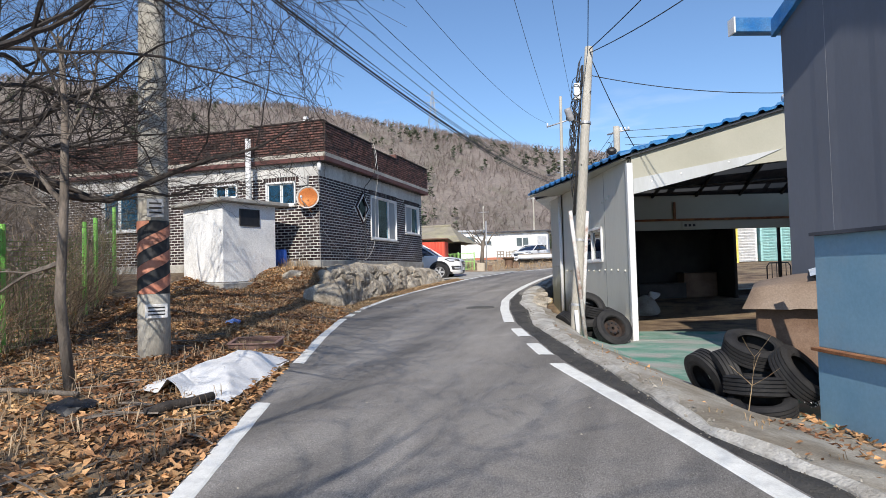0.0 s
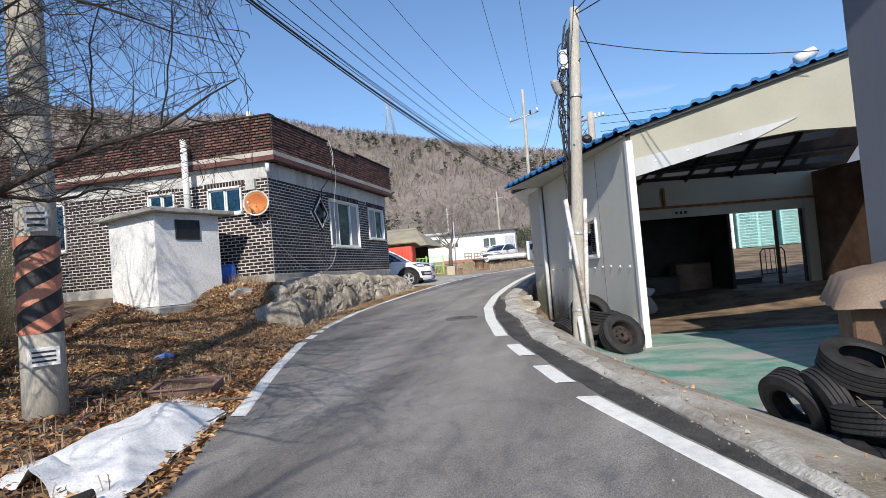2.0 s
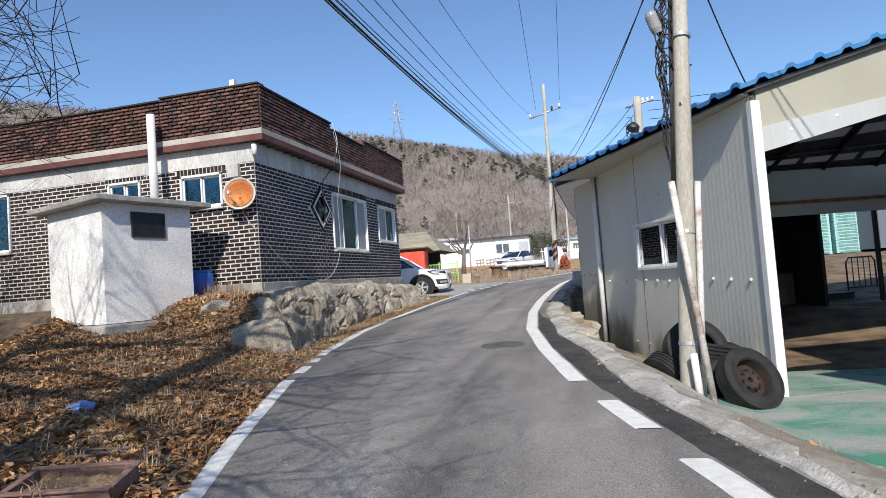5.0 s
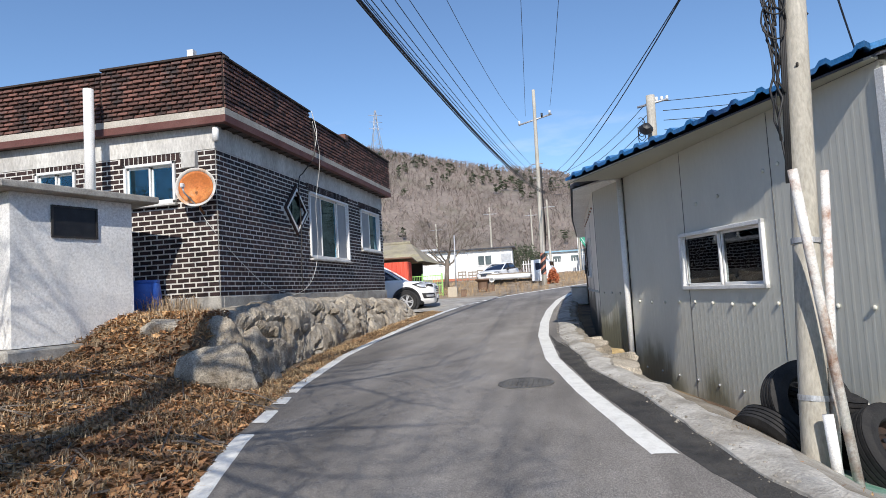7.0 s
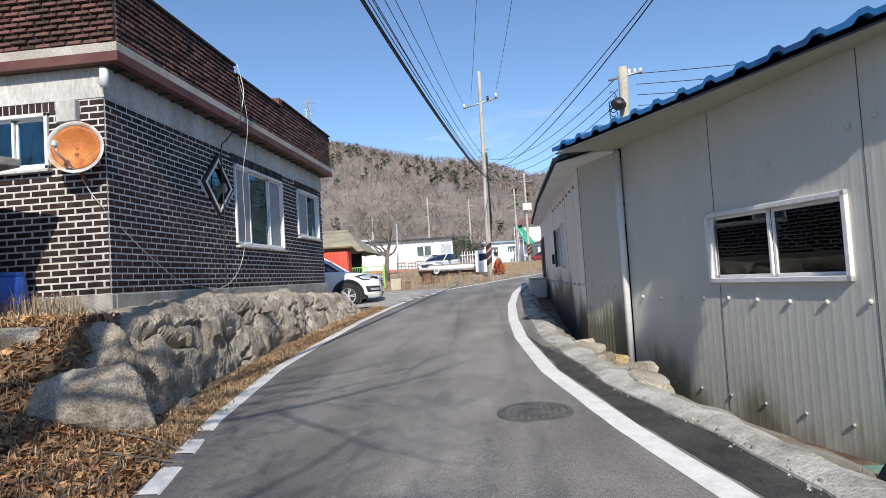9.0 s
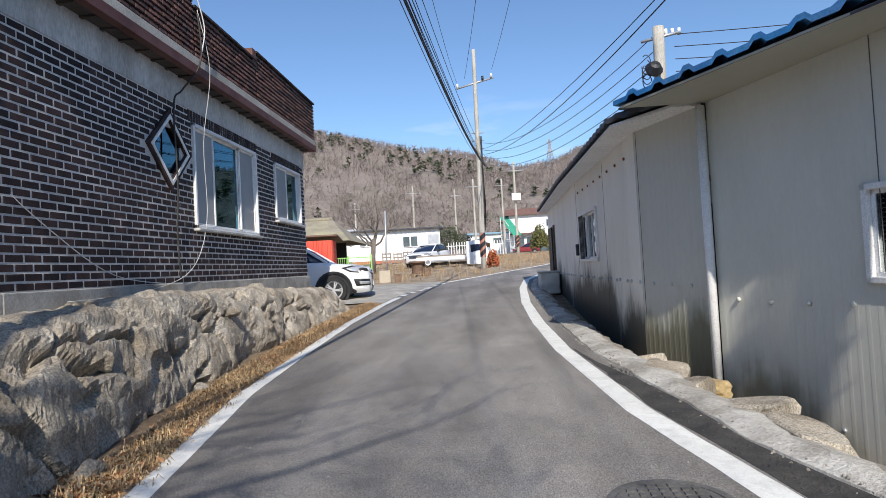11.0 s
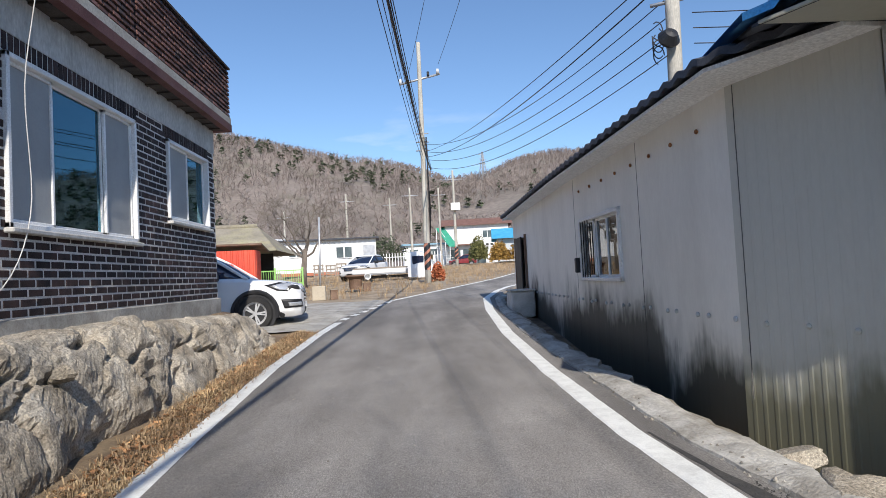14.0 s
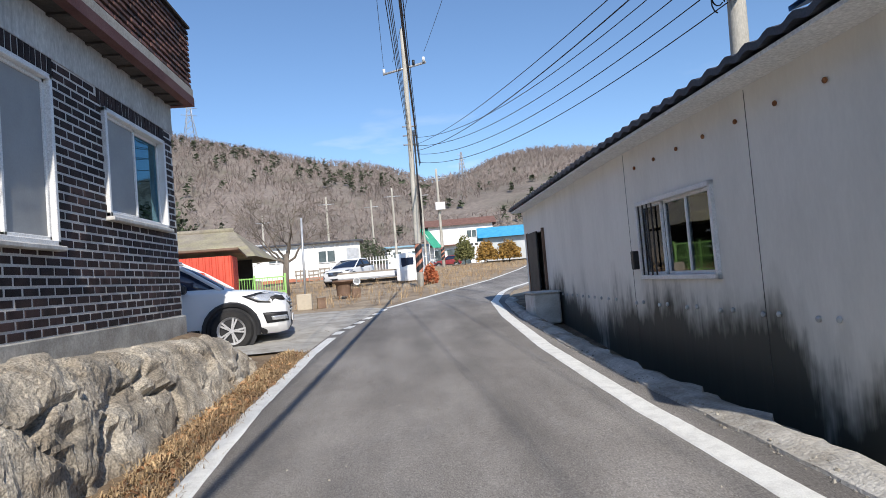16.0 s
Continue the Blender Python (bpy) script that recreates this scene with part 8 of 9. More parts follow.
bar("lid", (0, 0, 0.33), (0.27, 0.27, 0.03), M["timber"], blk2, 0.005)
post = thing("steel_post", "slim grey steel post on the plot", "post", (-8.55, 36.75, land(-8.55, 36.75)))
rod("shaft", [(0, 0, -0.2), (0.06, 0, 2.9)], 0.035, M["steel"], post)
pot = thing("iron_stove", "rusty brown cooking stove with a white pail", "stove", (-7.3, 37.4, land(-7.3, 37.4)), 10)
bm = bmesh.new()
lathe(bm, [(0.02, 0.62), (0.36, 0.66), (0.4, 0.6), (0.26, 0.5), (0.24, 0.1), (0.02, 0.1)], 20)
part("pan", bm, M["brown"], pot)
for k in range(4):
    a = k * math.pi / 2 + 0.7
    rod("leg", [(0.2 * math.cos(a), 0.2 * math.sin(a), 0.15), (0.26 * math.cos(a), 0.26 * math.sin(a), 0)], 0.025, M["rust"], pot)
bar("box", (0.42, -0.05, 0.17), (0.3, 0.3, 0.34), M["brown"], pot, 0.02)
bm = bmesh.new()
lathe(bm, [(0.01, 0), (0.1, 0), (0.13, 0.26), (0.11, 0.26), (0.09, 0.02), (0.01, 0.02)], 16, pose(0.4, -0.05, 0.5, 70, 30, 0))
part("pail", bm, M["white"], pot)
for k in range(4):
    pl = thing("wooden_pallet", "grey wooden pallet standing on the plot", "pallet", (-11.9 + 0.8 * k, 57.5 + 0.4 * (k % 2), land(-11.9 + 0.8 * k, 57.5)), 5 * k, "pallets by the white shed")
    for j in range(4):
        bar("slat", (0, 0, 0.15 + 0.26 * j), (0.72, 0.04, 0.1), M["timber"], pl)
    for j in (-0.3, 0, 0.3):
        bar("bearer", (j, 0.05, 0.5), (0.07, 0.06, 1.0), M["timber"], pl)

ws = thing("container_office", "long white site hut of ribbed sheets with a dark flat roof", "hut", (-12.0, 64.6, land(-12.0, 64.6) + 0.05), 3)
bm = bmesh.new()
ribbed(bm, face_on((-3.7, -1.6, 0), (1, 0)), 0, 7.4, 0.1, 2.75, 0.4, 0.03, 0.05)
bmesh.ops.remove_doubles(bm, verts=bm.verts, dist=0.001)
part("front_wall", bm, M["white_wall"], ws)
bar("body", (0, 0, 1.4), (7.3, 3.0, 2.6), M["white_wall"], ws)
bar("roof", (0, -0.1, 2.8), (7.9, 3.8, 0.12), M["dark_roof"], ws, 0.01)
for x, w, h in ((1.2, 1.3, 0.95), (-2.5, 1.2, 0.5)):
    wn_ = bar("window", (x, -1.66, 1.75), (w, 0.06, h), M["white"], ws)
    bar("pane", (x - w / 4, -1.7, 1.75), (w / 2 - 0.12, 0.03, h - 0.14), M["car_glass_pale"], wn_)
    bar("pane", (x + w / 4, -1.7, 1.75), (w / 2 - 0.12, 0.03, h - 0.14), M["car_glass_pale"], wn_)
bar("door", (3.15, -1.66, 1.25), (0.9, 0.06, 2.0), M["steel"], ws)
bar("skirting", (0, -1.64, 0.15), (7.4, 0.05, 0.24), M["terracotta"], ws)

wh_ = thing("white_house", "two-storey white house with brown roof and outside stairs", "house", (4.2, 112, land(4.2, 112)), -4)
bar("wall", (0, 0, 3.1), (9.6, 7.0, 6.2), M["white_wall"], wh_)
bm = bmesh.new()
for (x0, x1) in ((-5.4, 5.4),):
    v = [bm.verts.new(p) for p in ((x0, -4.1, 6.1), (x1, -4.1, 6.1), (x1, 0, 7.4), (x0, 0, 7.4), (x0, 4.1, 6.1), (x1, 4.1, 6.1))]
    bm.faces.new((v[0], v[1], v[2], v[3]))
    bm.faces.new((v[3], v[2], v[5], v[4]))
    bm.faces.new((v[1], v[5], v[2]))
    bm.faces.new((v[4], v[0], v[3]))
part("roof", bm, M["roof_tile_brown"], wh_)
bar("canopy", (-2.4, -3.9, 3.2), (4.8, 1.0, 0.16), M["roof_tile_brown"], wh_)
for x, z in ((1.6, 4.7), (3.4, 4.7)):
    wn_ = bar("window", (x, -3.53, z), (1.5, 0.08, 1.2), M["white"], wh_)
    for dx in (-0.36, 0.36):
        bar("pane", (x + dx, -3.58, z), (0.62, 0.04, 1.02), M["car_glass_pale"], wn_)
for x in (-3.4, -1.4, 0.4):
    bar("shopfront", (x, -3.53, 1.4), (1.6, 0.08, 2.3), M["car_glass_pale"], wh_)
sg = bar("sign", (2.6, -3.55, 3.1), (3.6, 0.06, 0.6), M["white"], wh_)
for k in range(4):
    bar("lettering_bar", (1.5 + 0.7 * k, -3.6, 3.1), (0.42, 0.03, 0.34), M["steel_dark"], sg)
rod("canopy_rail", [(-5.6, -3.7, 5.7), (-3.6, -5.2, 2.5)], 0.05, M["white"], wh_)
bm = bmesh.new()
slab(bm, [(-6.2, -3.2, 6.0), (-4.9, -3.2, 6.0), (-2.9, -5.4, 3.0), (-4.2, -5.4, 3.0)], 0.08)
part("stair_canopy", bm, M["stair_green"], wh_, "green stair canopy")
for k in range(9):
    t = k / 8
    bar("step", (-5.5 + 2.0 * t, -3.4 - 2.0 * t, 3.2 - 3.0 * t), (1.1, 0.35, 0.06), M["white"], wh_)
for k in range(4):
    t = k / 3
    rod("stair_post", [(-6.1 + 2.0 * t, -3.3 - 2.1 * t, 0.0), (-6.1 + 2.0 * t, -3.3 - 2.1 * t, 5.9 - 2.9 * t)], 0.05, M["white"], wh_)
bh = thing("blue_roofed_house", "low grey house with a bright blue sheet roof", "house", (9.0, 86, land(9, 86)), -6)
bar("wall", (0, 0, 1.3), (9.5, 6, 2.6), M["panel_grey"], bh)
bm = bmesh.new()
v = [bm.verts.new(p) for p in ((-5.4, -3.7, 2.55), (5.4, -3.7, 2.55), (5.4, 0, 3.9), (-5.4, 0, 3.9), (-5.4, 3.7, 2.55), (5.4, 3.7, 2.55))]
for f_ in ((0, 1, 2, 3), (3, 2, 5, 4), (1, 5, 2), (4, 0, 3)):
    bm.faces.new([v[k] for k in f_])
part("roof", bm, M["cyan_roof"], bh)
for x in (-2.5, 0.5):
    bar("window", (x, -3.03, 1.4), (1.4, 0.06, 1.0), M["car_glass_pale"], bh)
for x, y, w in ((-26, 92, 9), (-31, 126, 6), (-4, 118, 7)):
    hb = thing("far_house", "small pale house far off below the hill", "house", (x, y, land(x, y)), 5, "houses below the hill")
    z_ = 1.5
    bar("wall", (0, 0, z_ / 2 + 1.2), (w, 5, z_ + 2.4), M["white_wall"], hb)
    bar("roof", (0, 0, z_ + 2.5), (w + 0.8, 5.8, 0.25), M["blue_sheet"] if x == -4 else M["steel"], hb)
    for k in range(int(w // 3)):
        bar("window", (-w / 2 + 1.6 + 3 * k, -2.53, z_ + 1.2), (1.3, 0.06, 1.0), M["car_glass_pale"], hb)
rail = thing("white_fence", "white paling fence beside the far plot", "fence", (-6, 80, land(-6, 80)), 3)
for k in range(22):
    bar("pale", (-2.6 + 0.3 * k, 0, 0.8), (0.08, 0.05, 1.6), M["white"], rail)
bar("rail", (0.5, 0.05, 1.2), (6.6, 0.05, 0.08), M["white"], rail)
# more poles away down the valley
for k, (x, y, h) in enumerate(((-1.2, 74.8, 9.4), (-5.6, 84, 9), (-13.2, 88, 9), (-8.5, 98, 9.5), (-22, 95, 8), (-2.0, 95, 10))):
    pl_, pd_ = pole("utility_pole", "distant concrete power pole with a crossarm", (x, y, land(x, y)), (x, y, land(x, y) + h), 0.16, 0.1, M["pole_concrete"], 8)
    rod("crossarm", [(-0.9, 0, h - 0.9), (0.9, 0, h - 0.9)], 0.06, M["steel"], pl_, 4)
    if k == 0:
        bar("transformer_box", (0.1, -0.3, h - 3.6), (0.9, 0.5, 0.7), M["white"], pl_)
        sleeve(pl_, pd_, 0.7, 1.9, 0.18, 3, 12, 12)


def pylon(x, y, h):
    z = land(x, y)
    ob = thing("pylon", "lattice steel transmission tower on the ridge", "pylon", (x, y, z - 1), 30)
    w = h * 0.13
    legs = [(-1, -1), (1, -1), (1, 1), (-1, 1)]
    n = 9
    for sx, sy in legs:
        rod("leg", [(sx * w, sy * w, 0), (sx * w * 0.35, sy * w * 0.35, h * 0.6), (sx * w * 0.1, sy * w * 0.1, h)], 0.16, M["steel"], ob, 4)
    for k in range(n):
        a, b = k / n, (k + 1) / n
        wa = w * (1 - a * 1.08) if a < 0.6 else w * 0.35 * (1 - (a - 0.6) / 0.55)
        wb_ = w * (1 - b * 1.08) if b < 0.6 else w * 0.35 * (1 - (b - 0.6) / 0.55)
        for i in range(4):
            p, q_ = legs[i], legs[(i + 1) % 4]
            rod("brace", [(p[0] * wa, p[1] * wa, a * h), (q_[0] * wb_, q_[1] * wb_, b * h)], 0.08, M["steel"], ob, 3)
            rod("brace", [(q_[0] * wa, q_[1] * wa, a * h), (p[0] * wb_, p[1] * wb_, b * h)], 0.08, M["steel"], ob, 3)
    for z_ in (0.62, 0.76, 0.9):
        rod("arm", [(-w * 1.1, 0, h * z_), (w * 1.1, 0, h * z_)], 0.14, M["steel"], ob, 4)


pylon(-5 + 345 * math.sin(radians(-16.9)), 8 + 345 * math.cos(radians(-16.9)), 27)
pylon(-5 + 300 * math.sin(radians(6.2)), 15 + 300 * math.cos(radians(6.2)), 15)


# ---- trees ----
def limb(bm, start, way, length, r, rng, depth, droop, twist=0.35, kids=(3, 6), bound=None, min_r=0.004, spread=0.9):
    """A branch that wanders, thins and forks."""
    n = max(4, min(20, int(length / 0.15)))
    pts, rad = [Vector(start)], [r]
    d = Vector(way).normalized()
    for k in range(n):
        d = (d + Vector(way).normalized() * 0.12 + Vector((rng.gauss(0, twist), rng.gauss(0, twist), rng.gauss(0, twist) - droop)) * 0.4).normalized()
        ahead = pts[-1] + d * (length / n)
        if bound and not bound(ahead):
            break
        pts.append(ahead)
        rad.append(max(min_r * 0.6, r * (1 - 0.8 * (k + 1) / n)))
    n = len(pts) - 1
    if n < 2:
        return
    rad = [max(min_r * 0.6, r * (1 - 0.93 * k / n)) for k in range(n + 1)]
    tube(bm, pts, rad, 7 if r > 0.05 else (5 if r > 0.015 else 3), cap=r > 0.02)
    if depth <= 0:
        return
    for _ in range(rng.randint(*kids)):
        k = rng.randint(max(1, n // 4), n)
        base = pts[k]
        dirn = (pts[k] - pts[k - 1]).normalized()
        side = Vector((rng.gauss(0, 1), rng.gauss(0, 1), rng.gauss(0.15, 0.7)))
        side = (side - dirn * side.dot(dirn)).normalized()
        limb(bm, base, dirn * 0.75 + side * spread, length * rng.uniform(0.38, 0.66), max(min_r, rad[k] * rng.uniform(0.5, 0.75)), rng, depth - 1, droop, twist, kids, bound, min_r, spread)


def bare_tree(label, base, trunk, limbs, seed, mat, depth=3, droop=0.02, min_r=0.004, kids=(4, 6), bound=None):
    """trunk: way, length, radius. limbs: start (in world), end, radius: the main boughs, which then fork by themselves."""
    rng = random.Random(seed)
    ob = thing("bare_tree", label, "tree", base)
    inv = ob.matrix_basis.inverted()
    bm = bmesh.new()
    if trunk:
        pts = [Vector(p) for p in trunk[0]]
        tube(bm, [inv @ p for p in pts], trunk[1], 10)
        part("trunk", bm, mat, ob, smooth=True)
    for s, e, r in limbs:
        bm = bmesh.new()
        s, e = inv @ Vector(s), inv @ Vector(e)
        L = (e - s).length
        limb(bm, s, e - s, L, r, rng, depth, droop, 0.42, kids, (lambda q_: bound(ob.matrix_basis @ q_)) if bound else None, min_r)
        part("bough", bm, mat, ob)
    return ob


# big leafless tree over the bank; its crown thins out towards the open lane
CROWN_EDGE = ((-0.12, -0.33, 1.4, 0.35), (-0.8, 1.4, 1.45, 0.52), (-1.18, 2.4, 1.5, 0.62), (-2.15, 4.62, 1.6, 1.0))


def crown_keeps(p):
    if not (p.z > 2.25 and 0.4 < p.y < (9.6 if p.x < -7.4 else 8.0) and p.x < -1.6):
        return False
    for ex, ey, ez, lean in CROWN_EDGE:
        if p.y > ey + 0.3 and p.z - ez < 0.62 * math.hypot(p.x - ex, p.y - ey) and p.x > ex - lean * (p.y - ey):
            return False
    return True


T0 = Vector((-8.6, 4.6, 0.4))
bare_tree("large leafless tree with spreading dark boughs over the bank", tuple(T0), ([T0, T0 + Vector((0.15, 0.1, 1.2)), T0 + Vector((0.3, 0.2, 2.6)), T0 + Vector((0.2, 0.4, 4.4)), T0 + Vector((0.0, 0.5, 6.5))], [0.26, 0.2, 0.17, 0.12, 0.07]),
          [((-8.3, 4.6, 2.3), (-2.8, 5.75, 3.7), 0.085), ((-8.3, 4.9, 2.5), (-4.7, 6.9, 3.55), 0.055), ((-8.3, 4.8, 2.9), (-3.1, 5.6, 4.1), 0.075), ((-8.3, 4.8, 2.2), (-5.6, 6.3, 2.9), 0.05), ((-8.3, 4.6, 2.6), (-4.4, 5.2, 3.1), 0.05),
           ((-8.4, 4.6, 3.0), (-2.6, 3.6, 4.2), 0.07), ((-8.4, 4.6, 3.6), (-2.2, 2.8, 5.0), 0.065), ((-8.4, 4.8, 4.0), (-2.6, 5.0, 5.8), 0.075), ((-8.5, 5.0, 4.6), (-4.0, 6.4, 6.6), 0.065), ((-8.5, 5.0, 5.0), (-3.4, 4.0, 7.2), 0.065), ((-8.5, 5.0, 5.6), (-5.4, 6.6, 8.2), 0.055),
           ((-8.4, 4.9, 3.2), (-6.3, 7.2, 4.4), 0.05), ((-8.5, 5.0, 4.4), (-10.5, 6.5, 6.5), 0.06), ((-8.5, 5.0, 5.0), (-1.9, 5.0, 6.8), 0.08), ((-8.5, 5.0, 5.6), (-2.3, 6.4, 7.8), 0.075), ((-8.4, 4.8, 4.6), (-1.8, 2.2, 6.2), 0.08), ((-8.5, 5.0, 4.2), (-9.4, 8.8, 5.3), 0.06), ((-8.5, 5.0, 3.8), (-8.6, 8.9, 4.7), 0.05), ((-8.4, 5.0, 3.4), (-5.6, 5.8, 4.8), 0.05), ((-8.4, 4.8, 2.6), (-6.0, 6.8, 3.2), 0.045), ((-8.4, 4.9, 3.0), (-6.4, 6.4, 4.0), 0.045), ((-8.3, 4.7, 2.5), (-5.0, 6.2, 2.8), 0.045)], 4, M["bark"], 3, 0.02, 0.003, (5, 8), crown_keeps)
T1 = Vector((-5.54, 4.68, 0.32))
bare_tree("slender leafless tree with pale bark beside the lane", tuple(T1), ([T1, T1 + Vector((-0.1, -0.02, 0.9)), T1 + Vector((-0.06, 0.0, 1.9)), T1 + Vector((-0.04, 0.0, 2.8)), T1 + Vector((-0.15, 0.05, 3.6))], [0.055, 0.05, 0.042, 0.035, 0.022]),
          [((-5.62, 4.68, 2.2), (-6.5, 4.6, 3.4), 0.03), ((-5.6, 4.68, 2.8), (-5.1, 5.2, 4.2), 0.025), ((-5.65, 4.7, 3.4), (-5.5, 4.9, 4.8), 0.02), ((-5.6, 4.68, 1.9), (-6.2, 5.2, 2.6), 0.02), ((-5.62, 4.66, 1.6), (-6.5, 4.4, 1.2), 0.03)], 6, M["bark_pale"], 2, 0.0, 0.003, (3, 6))
# trees behind the viewer, whose shadows lie on the lane
for k, (x, y, h, s) in enumerate(((-5.4, -2.6, 6.4, 21), (-2.2, -4.4, 7.6, 22))):
    b = Vector((x, y, land(x, y)))
    bare_tree("leafless roadside tree with spreading boughs", tuple(b), ([b, b + Vector((0.1, 0.1, h * 0.3)), b + Vector((0.2, 0.2, h * 0.6)), b + Vector((0.1, 0.3, h))], [0.15, 0.11, 0.075, 0.035]),
              [(b + Vector((0.1, 0.1, h * f)), b + Vector((dx, dy, h * f + dz)), 0.042) for f, dx, dy, dz in ((0.42, 3.4, 2.2, 1.2), (0.5, 3.0, 0.5, 1.6), (0.55, 1.0, 3.0, 1.5), (0.62, 3.6, 1.6, 1.6), (0.65, -1.8, 1.0, 1.5), (0.7, 2.0, -1.0, 1.8), (0.8, 1.2, 1.4, 1.6))], s, M["bark"], 3, 0.01, 0.005, (3, 5), lambda q_: q_.y < -0.9 and q_.z > 2.2)
# thicket of shrubs behind the fence
rng = random.Random(77)
bm = bmesh.new()
for k in range(80):
    x, y = rng.uniform(-16.5, -8.6), rng.uniform(5.5, 13.2)
    if x > -8.9 - 0.58 * (y - 6.0):
        continue
    b = Vector((x, y, land(x, y)))
    for j in range(4):
        limb(bm, b, Vector((rng.gauss(0, 0.35), rng.gauss(0, 0.35), 1)), rng.uniform(1.4, 3.4), rng.uniform(0.012, 0.03), rng, 2, 0.0, 0.3, (4, 7), None, 0.004)
tagged(part("thicket", bm, M["bark_pale"]), "tangle of bare shrubs behind the green fence", "shrubs", kind="stuff")
# green net fence with its posts
net = thing("net_fence", "green plastic net fence overgrown with dry creepers", "fence", (-9.6, 8.6, 0.4))
inv = net.matrix_basis.inverted()
line_ = [Vector((-7.6, 5.2, 0)), Vector((-8.16, 6.06, 0)), Vector((-9.2, 7.9, 0)), Vector((-9.95, 9.1, 0)), Vector((-10.35, 9.75, 0)), Vector((-11.2, 11.1, 0))]
rng = random.Random(8)
for p in line_:
    z = land(p.x, p.y)
    bm = bmesh.new()
    tube(bm, [inv @ Vector((p.x, p.y, z - 0.1)), inv @ Vector((p.x, p.y, z + 1.75))], 0.04, 8)
    part("post", bm, M["green_net"], net)
vs_, fs_ = [], []


def thread(a, b, w):
    k = len(vs_)
    d = (b - a).normalized()
    s = d.cross(Vector((0.86, 0.5, 0))).normalized() * w if abs(d.z) < 0.9 else Vector((0.5, -0.86, 0)) * w
    vs_.extend([tuple(inv @ (a - s)), tuple(inv @ (a + s)), tuple(inv @ (b + s)), tuple(inv @ (b - s))])
    fs_.append((k, k + 1, k + 2, k + 3))


for a, b in zip(line_, line_[1:]):
    n = int((b - a).length / 0.045)
    for k in range(n):
        p = a.lerp(b, k / n)
        z = land(p.x, p.y)
        thread(Vector((p.x, p.y, z)), Vector((p.x + rng.gauss(0, 0.02), p.y, z + rng.uniform(1.2, 1.65))), 0.008)
    for j in range(22):
        z = 0.05 + 0.07 * j
        thread(Vector((a.x, a.y, land(a.x, a.y) + z)), Vector((b.x, b.y, land(b.x, b.y) + z)), 0.006)
raw("netting", vs_, fs_, M["net_olive"], net)
bm = bmesh.new()
for k in range(260):
    t = rng.random() * (len(line_) - 1.001)
    i = int(t)
    p = line_[i].lerp(line_[i + 1], t - i)
    b = Vector((p.x + rng.gauss(0, 0.06), p.y + rng.gauss(0, 0.06), land(p.x, p.y)))
    limb(bm, inv @ b, Vector((rng.gauss(0, 0.3), rng.gauss(0, 0.3), 1)), rng.uniform(0.7, 1.9), 0.007, rng, 1, 0.0, 0.4, (3, 6), None, 0.003)
part("creeper", bm, M["straw_dark"], net)
# dead stalk in front of the tyre pile
st = thing("dead_stalk", "pale dead weed stalk in front of the tyres", "weed", (0.78, 5.7, land(0.78, 5.7)))
bm = bmesh.new()
rng = random.Random(2)
limb(bm, (0, 0, 0), (0.05, 0, 1), 0.5, 0.006, rng, 1, 0.0, 0.12, (5, 7), None, 0.003)
part("stem", bm, M["straw"], st)
# tree on the open plot
b = Vector((-10.4, 43.5, land(-10.4, 43.5)))
bare_tree("small leafless orchard tree on the plot", tuple(b), ([b, b + Vector((0.05, 0, 1.0)), b + Vector((0.15, 0, 1.9))], [0.17, 0.13, 0.11]),
          [(b + Vector((0.1, 0, 1.5)), b + Vector((dx, dy, dz)), 0.06) for dx, dy, dz in ((-2.0, 0, 3.4), (1.9, 0.3, 3.2), (-1.1, 0.6, 4.3), (0.9, -0.5, 4.4), (0.1, 0.3, 4.8), (-1.6, -0.6, 2.8))], 31, M["bark_pale"], 3, 0.0, 0.008, (4, 7))


# ---- bushes: many small leaves ----
def bush(x, y, w, h, mat, label, n=2600):
    rng = random.Random(int(x * 10 + y))
    ob = thing("bush", label, "bush", (x, y, land(x, y)))
    vs_, fs_ = [], []
    for _ in range(n):
        a, e = rng.uniform(0, 6.28), math.asin(rng.uniform(-0.3, 1))
        r = rng.uniform(0.55, 1.05) * (1 + 0.3 * noise.noise(Vector((math.cos(a) * 2, math.sin(a) * 2, e * 2))))
        p = Vector((w * r * math.cos(a) * math.cos(e), w * r * math.sin(a) * math.cos(e), h * 0.35 + h * 0.6 * r * math.sin(e)))
        if p.z < 0:
            continue
        s = rng.uniform(0.06, 0.14)
        d1, d2 = Vector((rng.gauss(0, 1), rng.gauss(0, 1), rng.gauss(0, 1))).normalized() * s, Vector((rng.gauss(0, 1), rng.gauss(0, 1), rng.gauss(0, 1))).normalized() * s
        k = len(vs_)
        vs_ += [tuple(p - d1), tuple(p + d2), tuple(p + d1), tuple(p - d2)]
        fs_.append((k, k + 1, k + 2, k + 3))
    raw("foliage", vs_, fs_, mat, ob)
    bm = bmesh.new()
    limb(bm, (0, 0, 0), (0, 0, 1), h * 0.6, 0.05, rng, 1, 0, 0.2, (4, 6), None, 0.015)
    part("stem", bm, M["bark"], ob)


bush(3.6, 79.4, 1.0, 2.3, M["bush"], "rounded golden-brown bush by the lane")
bush(5.8, 79.0, 1.2, 2.2, M["bush"], "rounded golden-brown bush by the lane")
bush(1.6, 82, 1.0, 3.0, M["bush_green"], "upright olive-green bush by the lane")
bush(-9.5, 90, 3.0, 4.0, M["pine"], "dark green shrub behind the white hut", 3000)
bush(-16.5, 46.5, 1.6, 4.8, M["pine"], "dark green conifer beside the old farmhouse", 3600)
bush(-4.0, 42.4, 0.28, 0.9, M["rust_leaf"], "small rust-red shrub at the foot of the pole", 500)


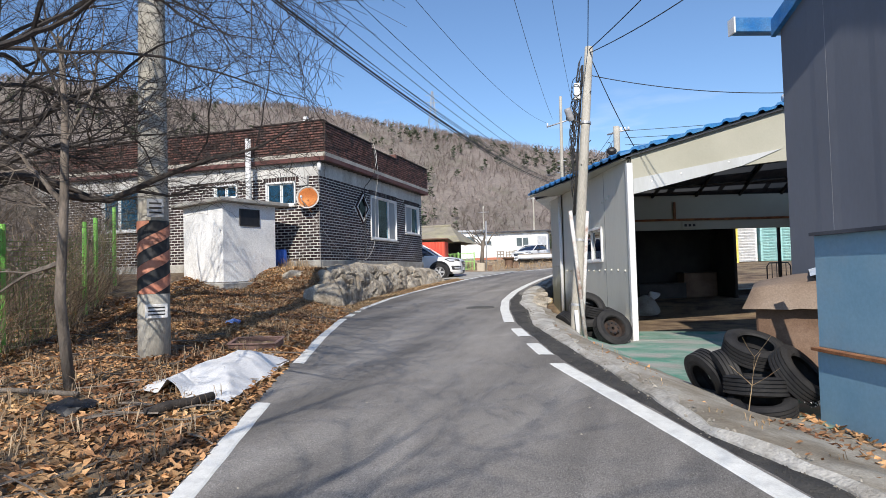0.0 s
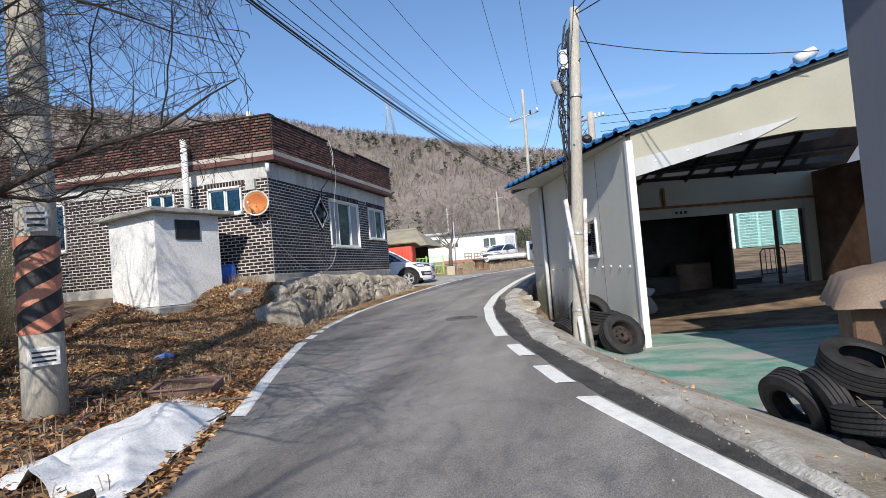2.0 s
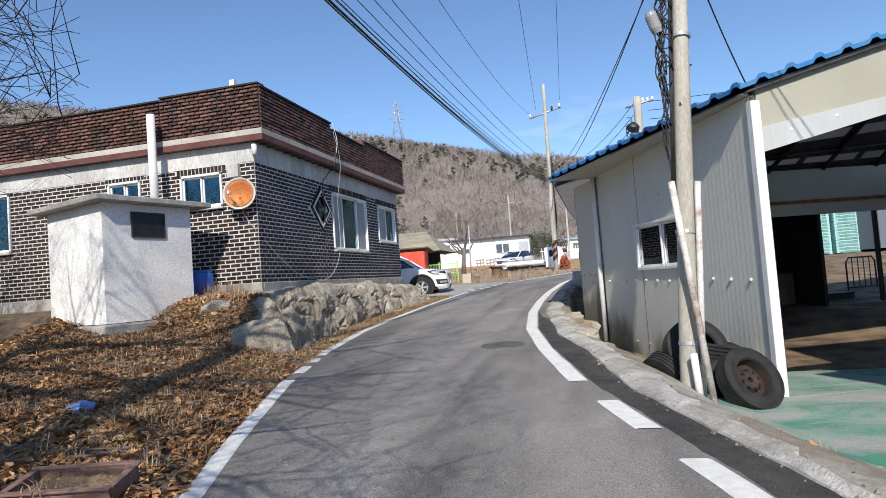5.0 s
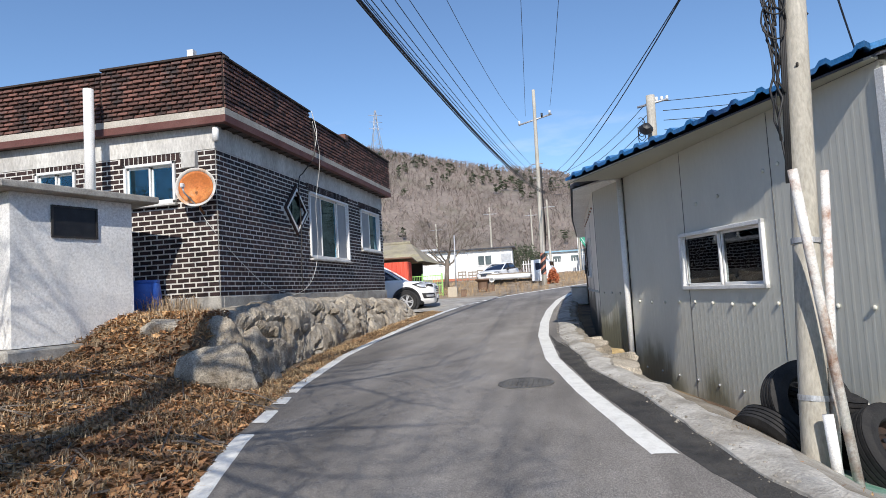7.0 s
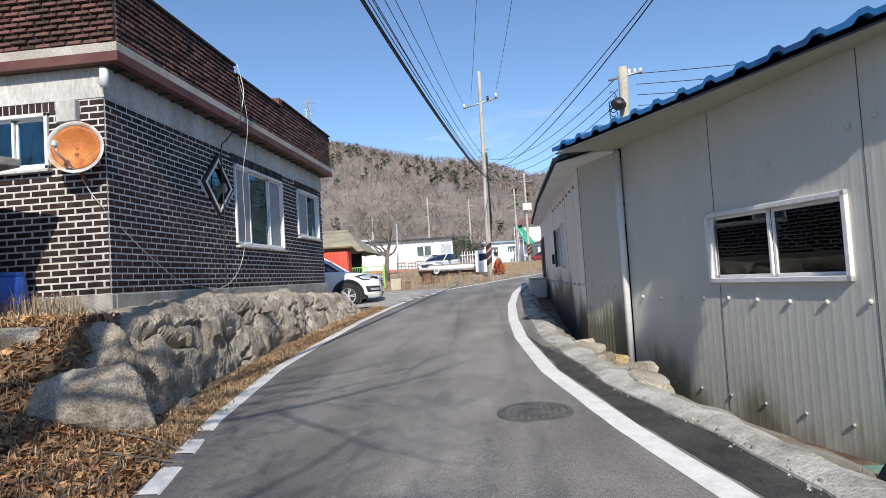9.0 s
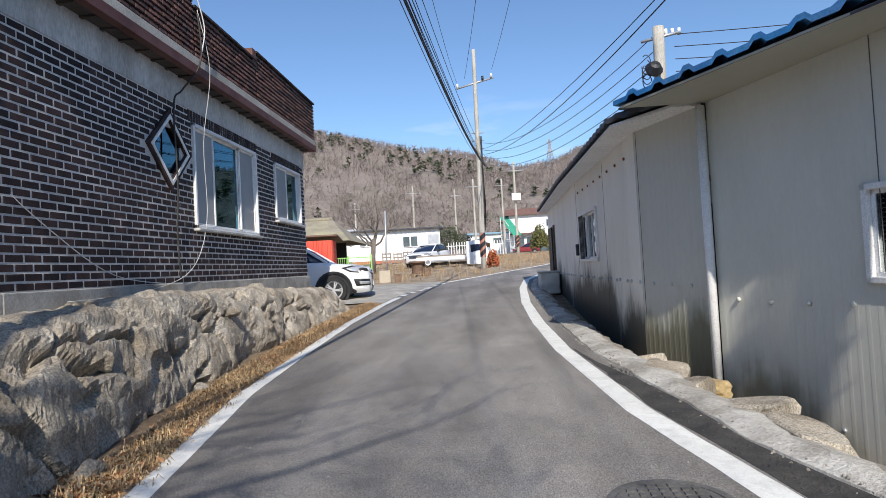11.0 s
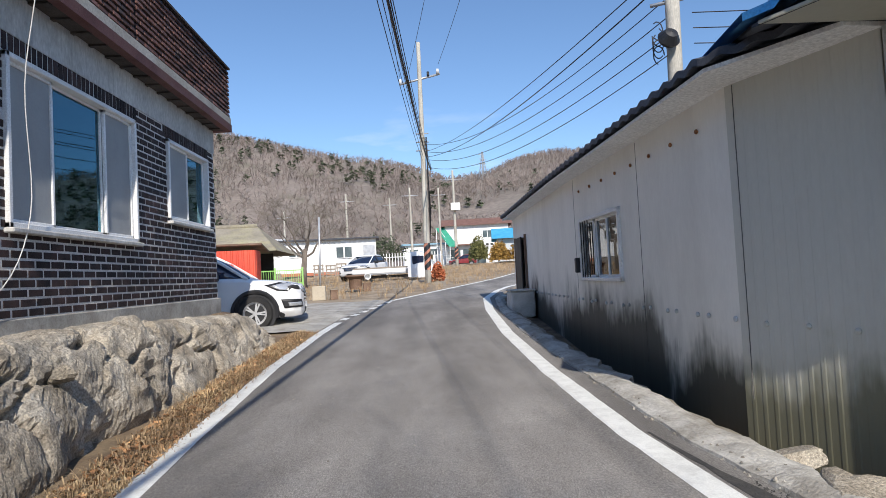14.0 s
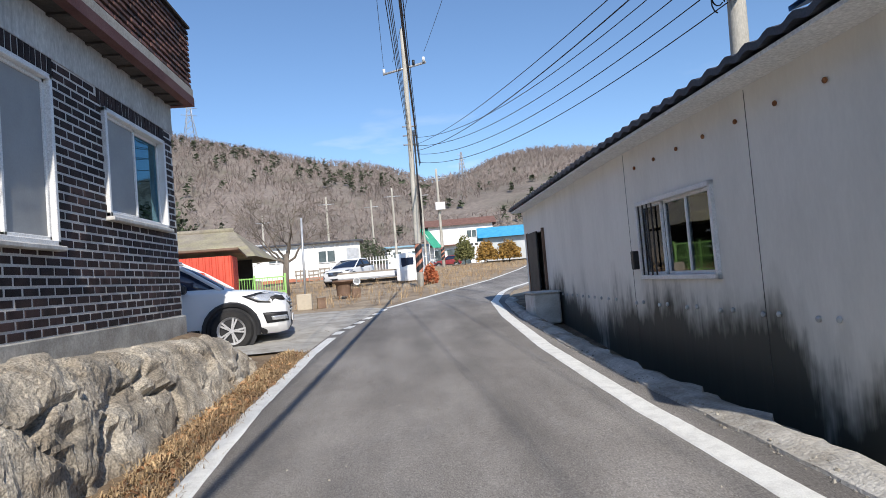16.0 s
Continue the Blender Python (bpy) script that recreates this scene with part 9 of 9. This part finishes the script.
# ---- woods on the hills ----
rng = random.Random(55)
vs_, fs_ = [], []


def sliver(a, b, w, side):
    k = len(vs_)
    vs_.extend([tuple(a - side * w), tuple(a + side * w), tuple(b)])
    fs_.append((k, k + 1, k + 2))


def scatter(count, dmin, dmax, amin, amax):
    for _ in range(count):
        d = dmin + (dmax - dmin) * rng.random() ** 0.7
        az = radians(rng.uniform(amin, amax))
        yield -5 + d * math.sin(az), 5 + d * math.cos(az), d


for x, y, d in scatter(24000, 122, 440, -62, 32):
    if noise.noise(Vector((x * 0.02, y * 0.02, 9))) > 0.32:
        continue
    z = land(x, y)
    h = rng.uniform(2.6, 4.8)
    to = Vector((-(y - 5), x + 5, 0)).normalized()
    base = Vector((x, y, z - 0.5))
    top = base + Vector((rng.gauss(0, 0.6), rng.gauss(0, 0.6), h))
    sliver(base, top, 0.06 + d * 0.00015, to)
    for k in range(8):
        t = rng.uniform(0.25, 0.8)
        p = base.lerp(top, t)
        e = p + Vector((rng.gauss(0, 1.3), rng.gauss(0, 1.3), rng.uniform(0.3, 1.5)))
        sliver(p, e, 0.05 + d * 0.00025, to)
woods = raw("hillside_wood", vs_, fs_, M["twig_far"])
tagged(woods, "leafless grey-brown wood covering the hillside", "woodland", kind="stuff")
vs_, fs_ = [], []
for x, y, d in scatter(1100, 150, 300, -62, 32):
    if noise.noise(Vector((x * 0.012, y * 0.012, 2))) < 0.12 and rng.random() > 0.12:
        continue
    z = land(x, y)
    h = rng.uniform(2.5, 5)
    for k in range(26):
        t = rng.uniform(0.2, 1)
        r = (1.15 - t) * h * 0.36
        a = rng.uniform(0, 6.28)
        p = Vector((x + r * math.cos(a) * rng.random(), y + r * math.sin(a) * rng.random(), z + h * t))
        s = rng.uniform(0.3, 0.7)
        kk = len(vs_)
        for _ in range(4):
            vs_.append(tuple(p + Vector((rng.gauss(0, s), rng.gauss(0, s), rng.gauss(0, s * 0.5)))))
        fs_.append((kk, kk + 1, kk + 2, kk + 3))
pines = raw("hillside_pines", vs_, fs_, M["pine"])
tagged(pines, "scattered dark green pines on the hillside", "woodland", kind="stuff")
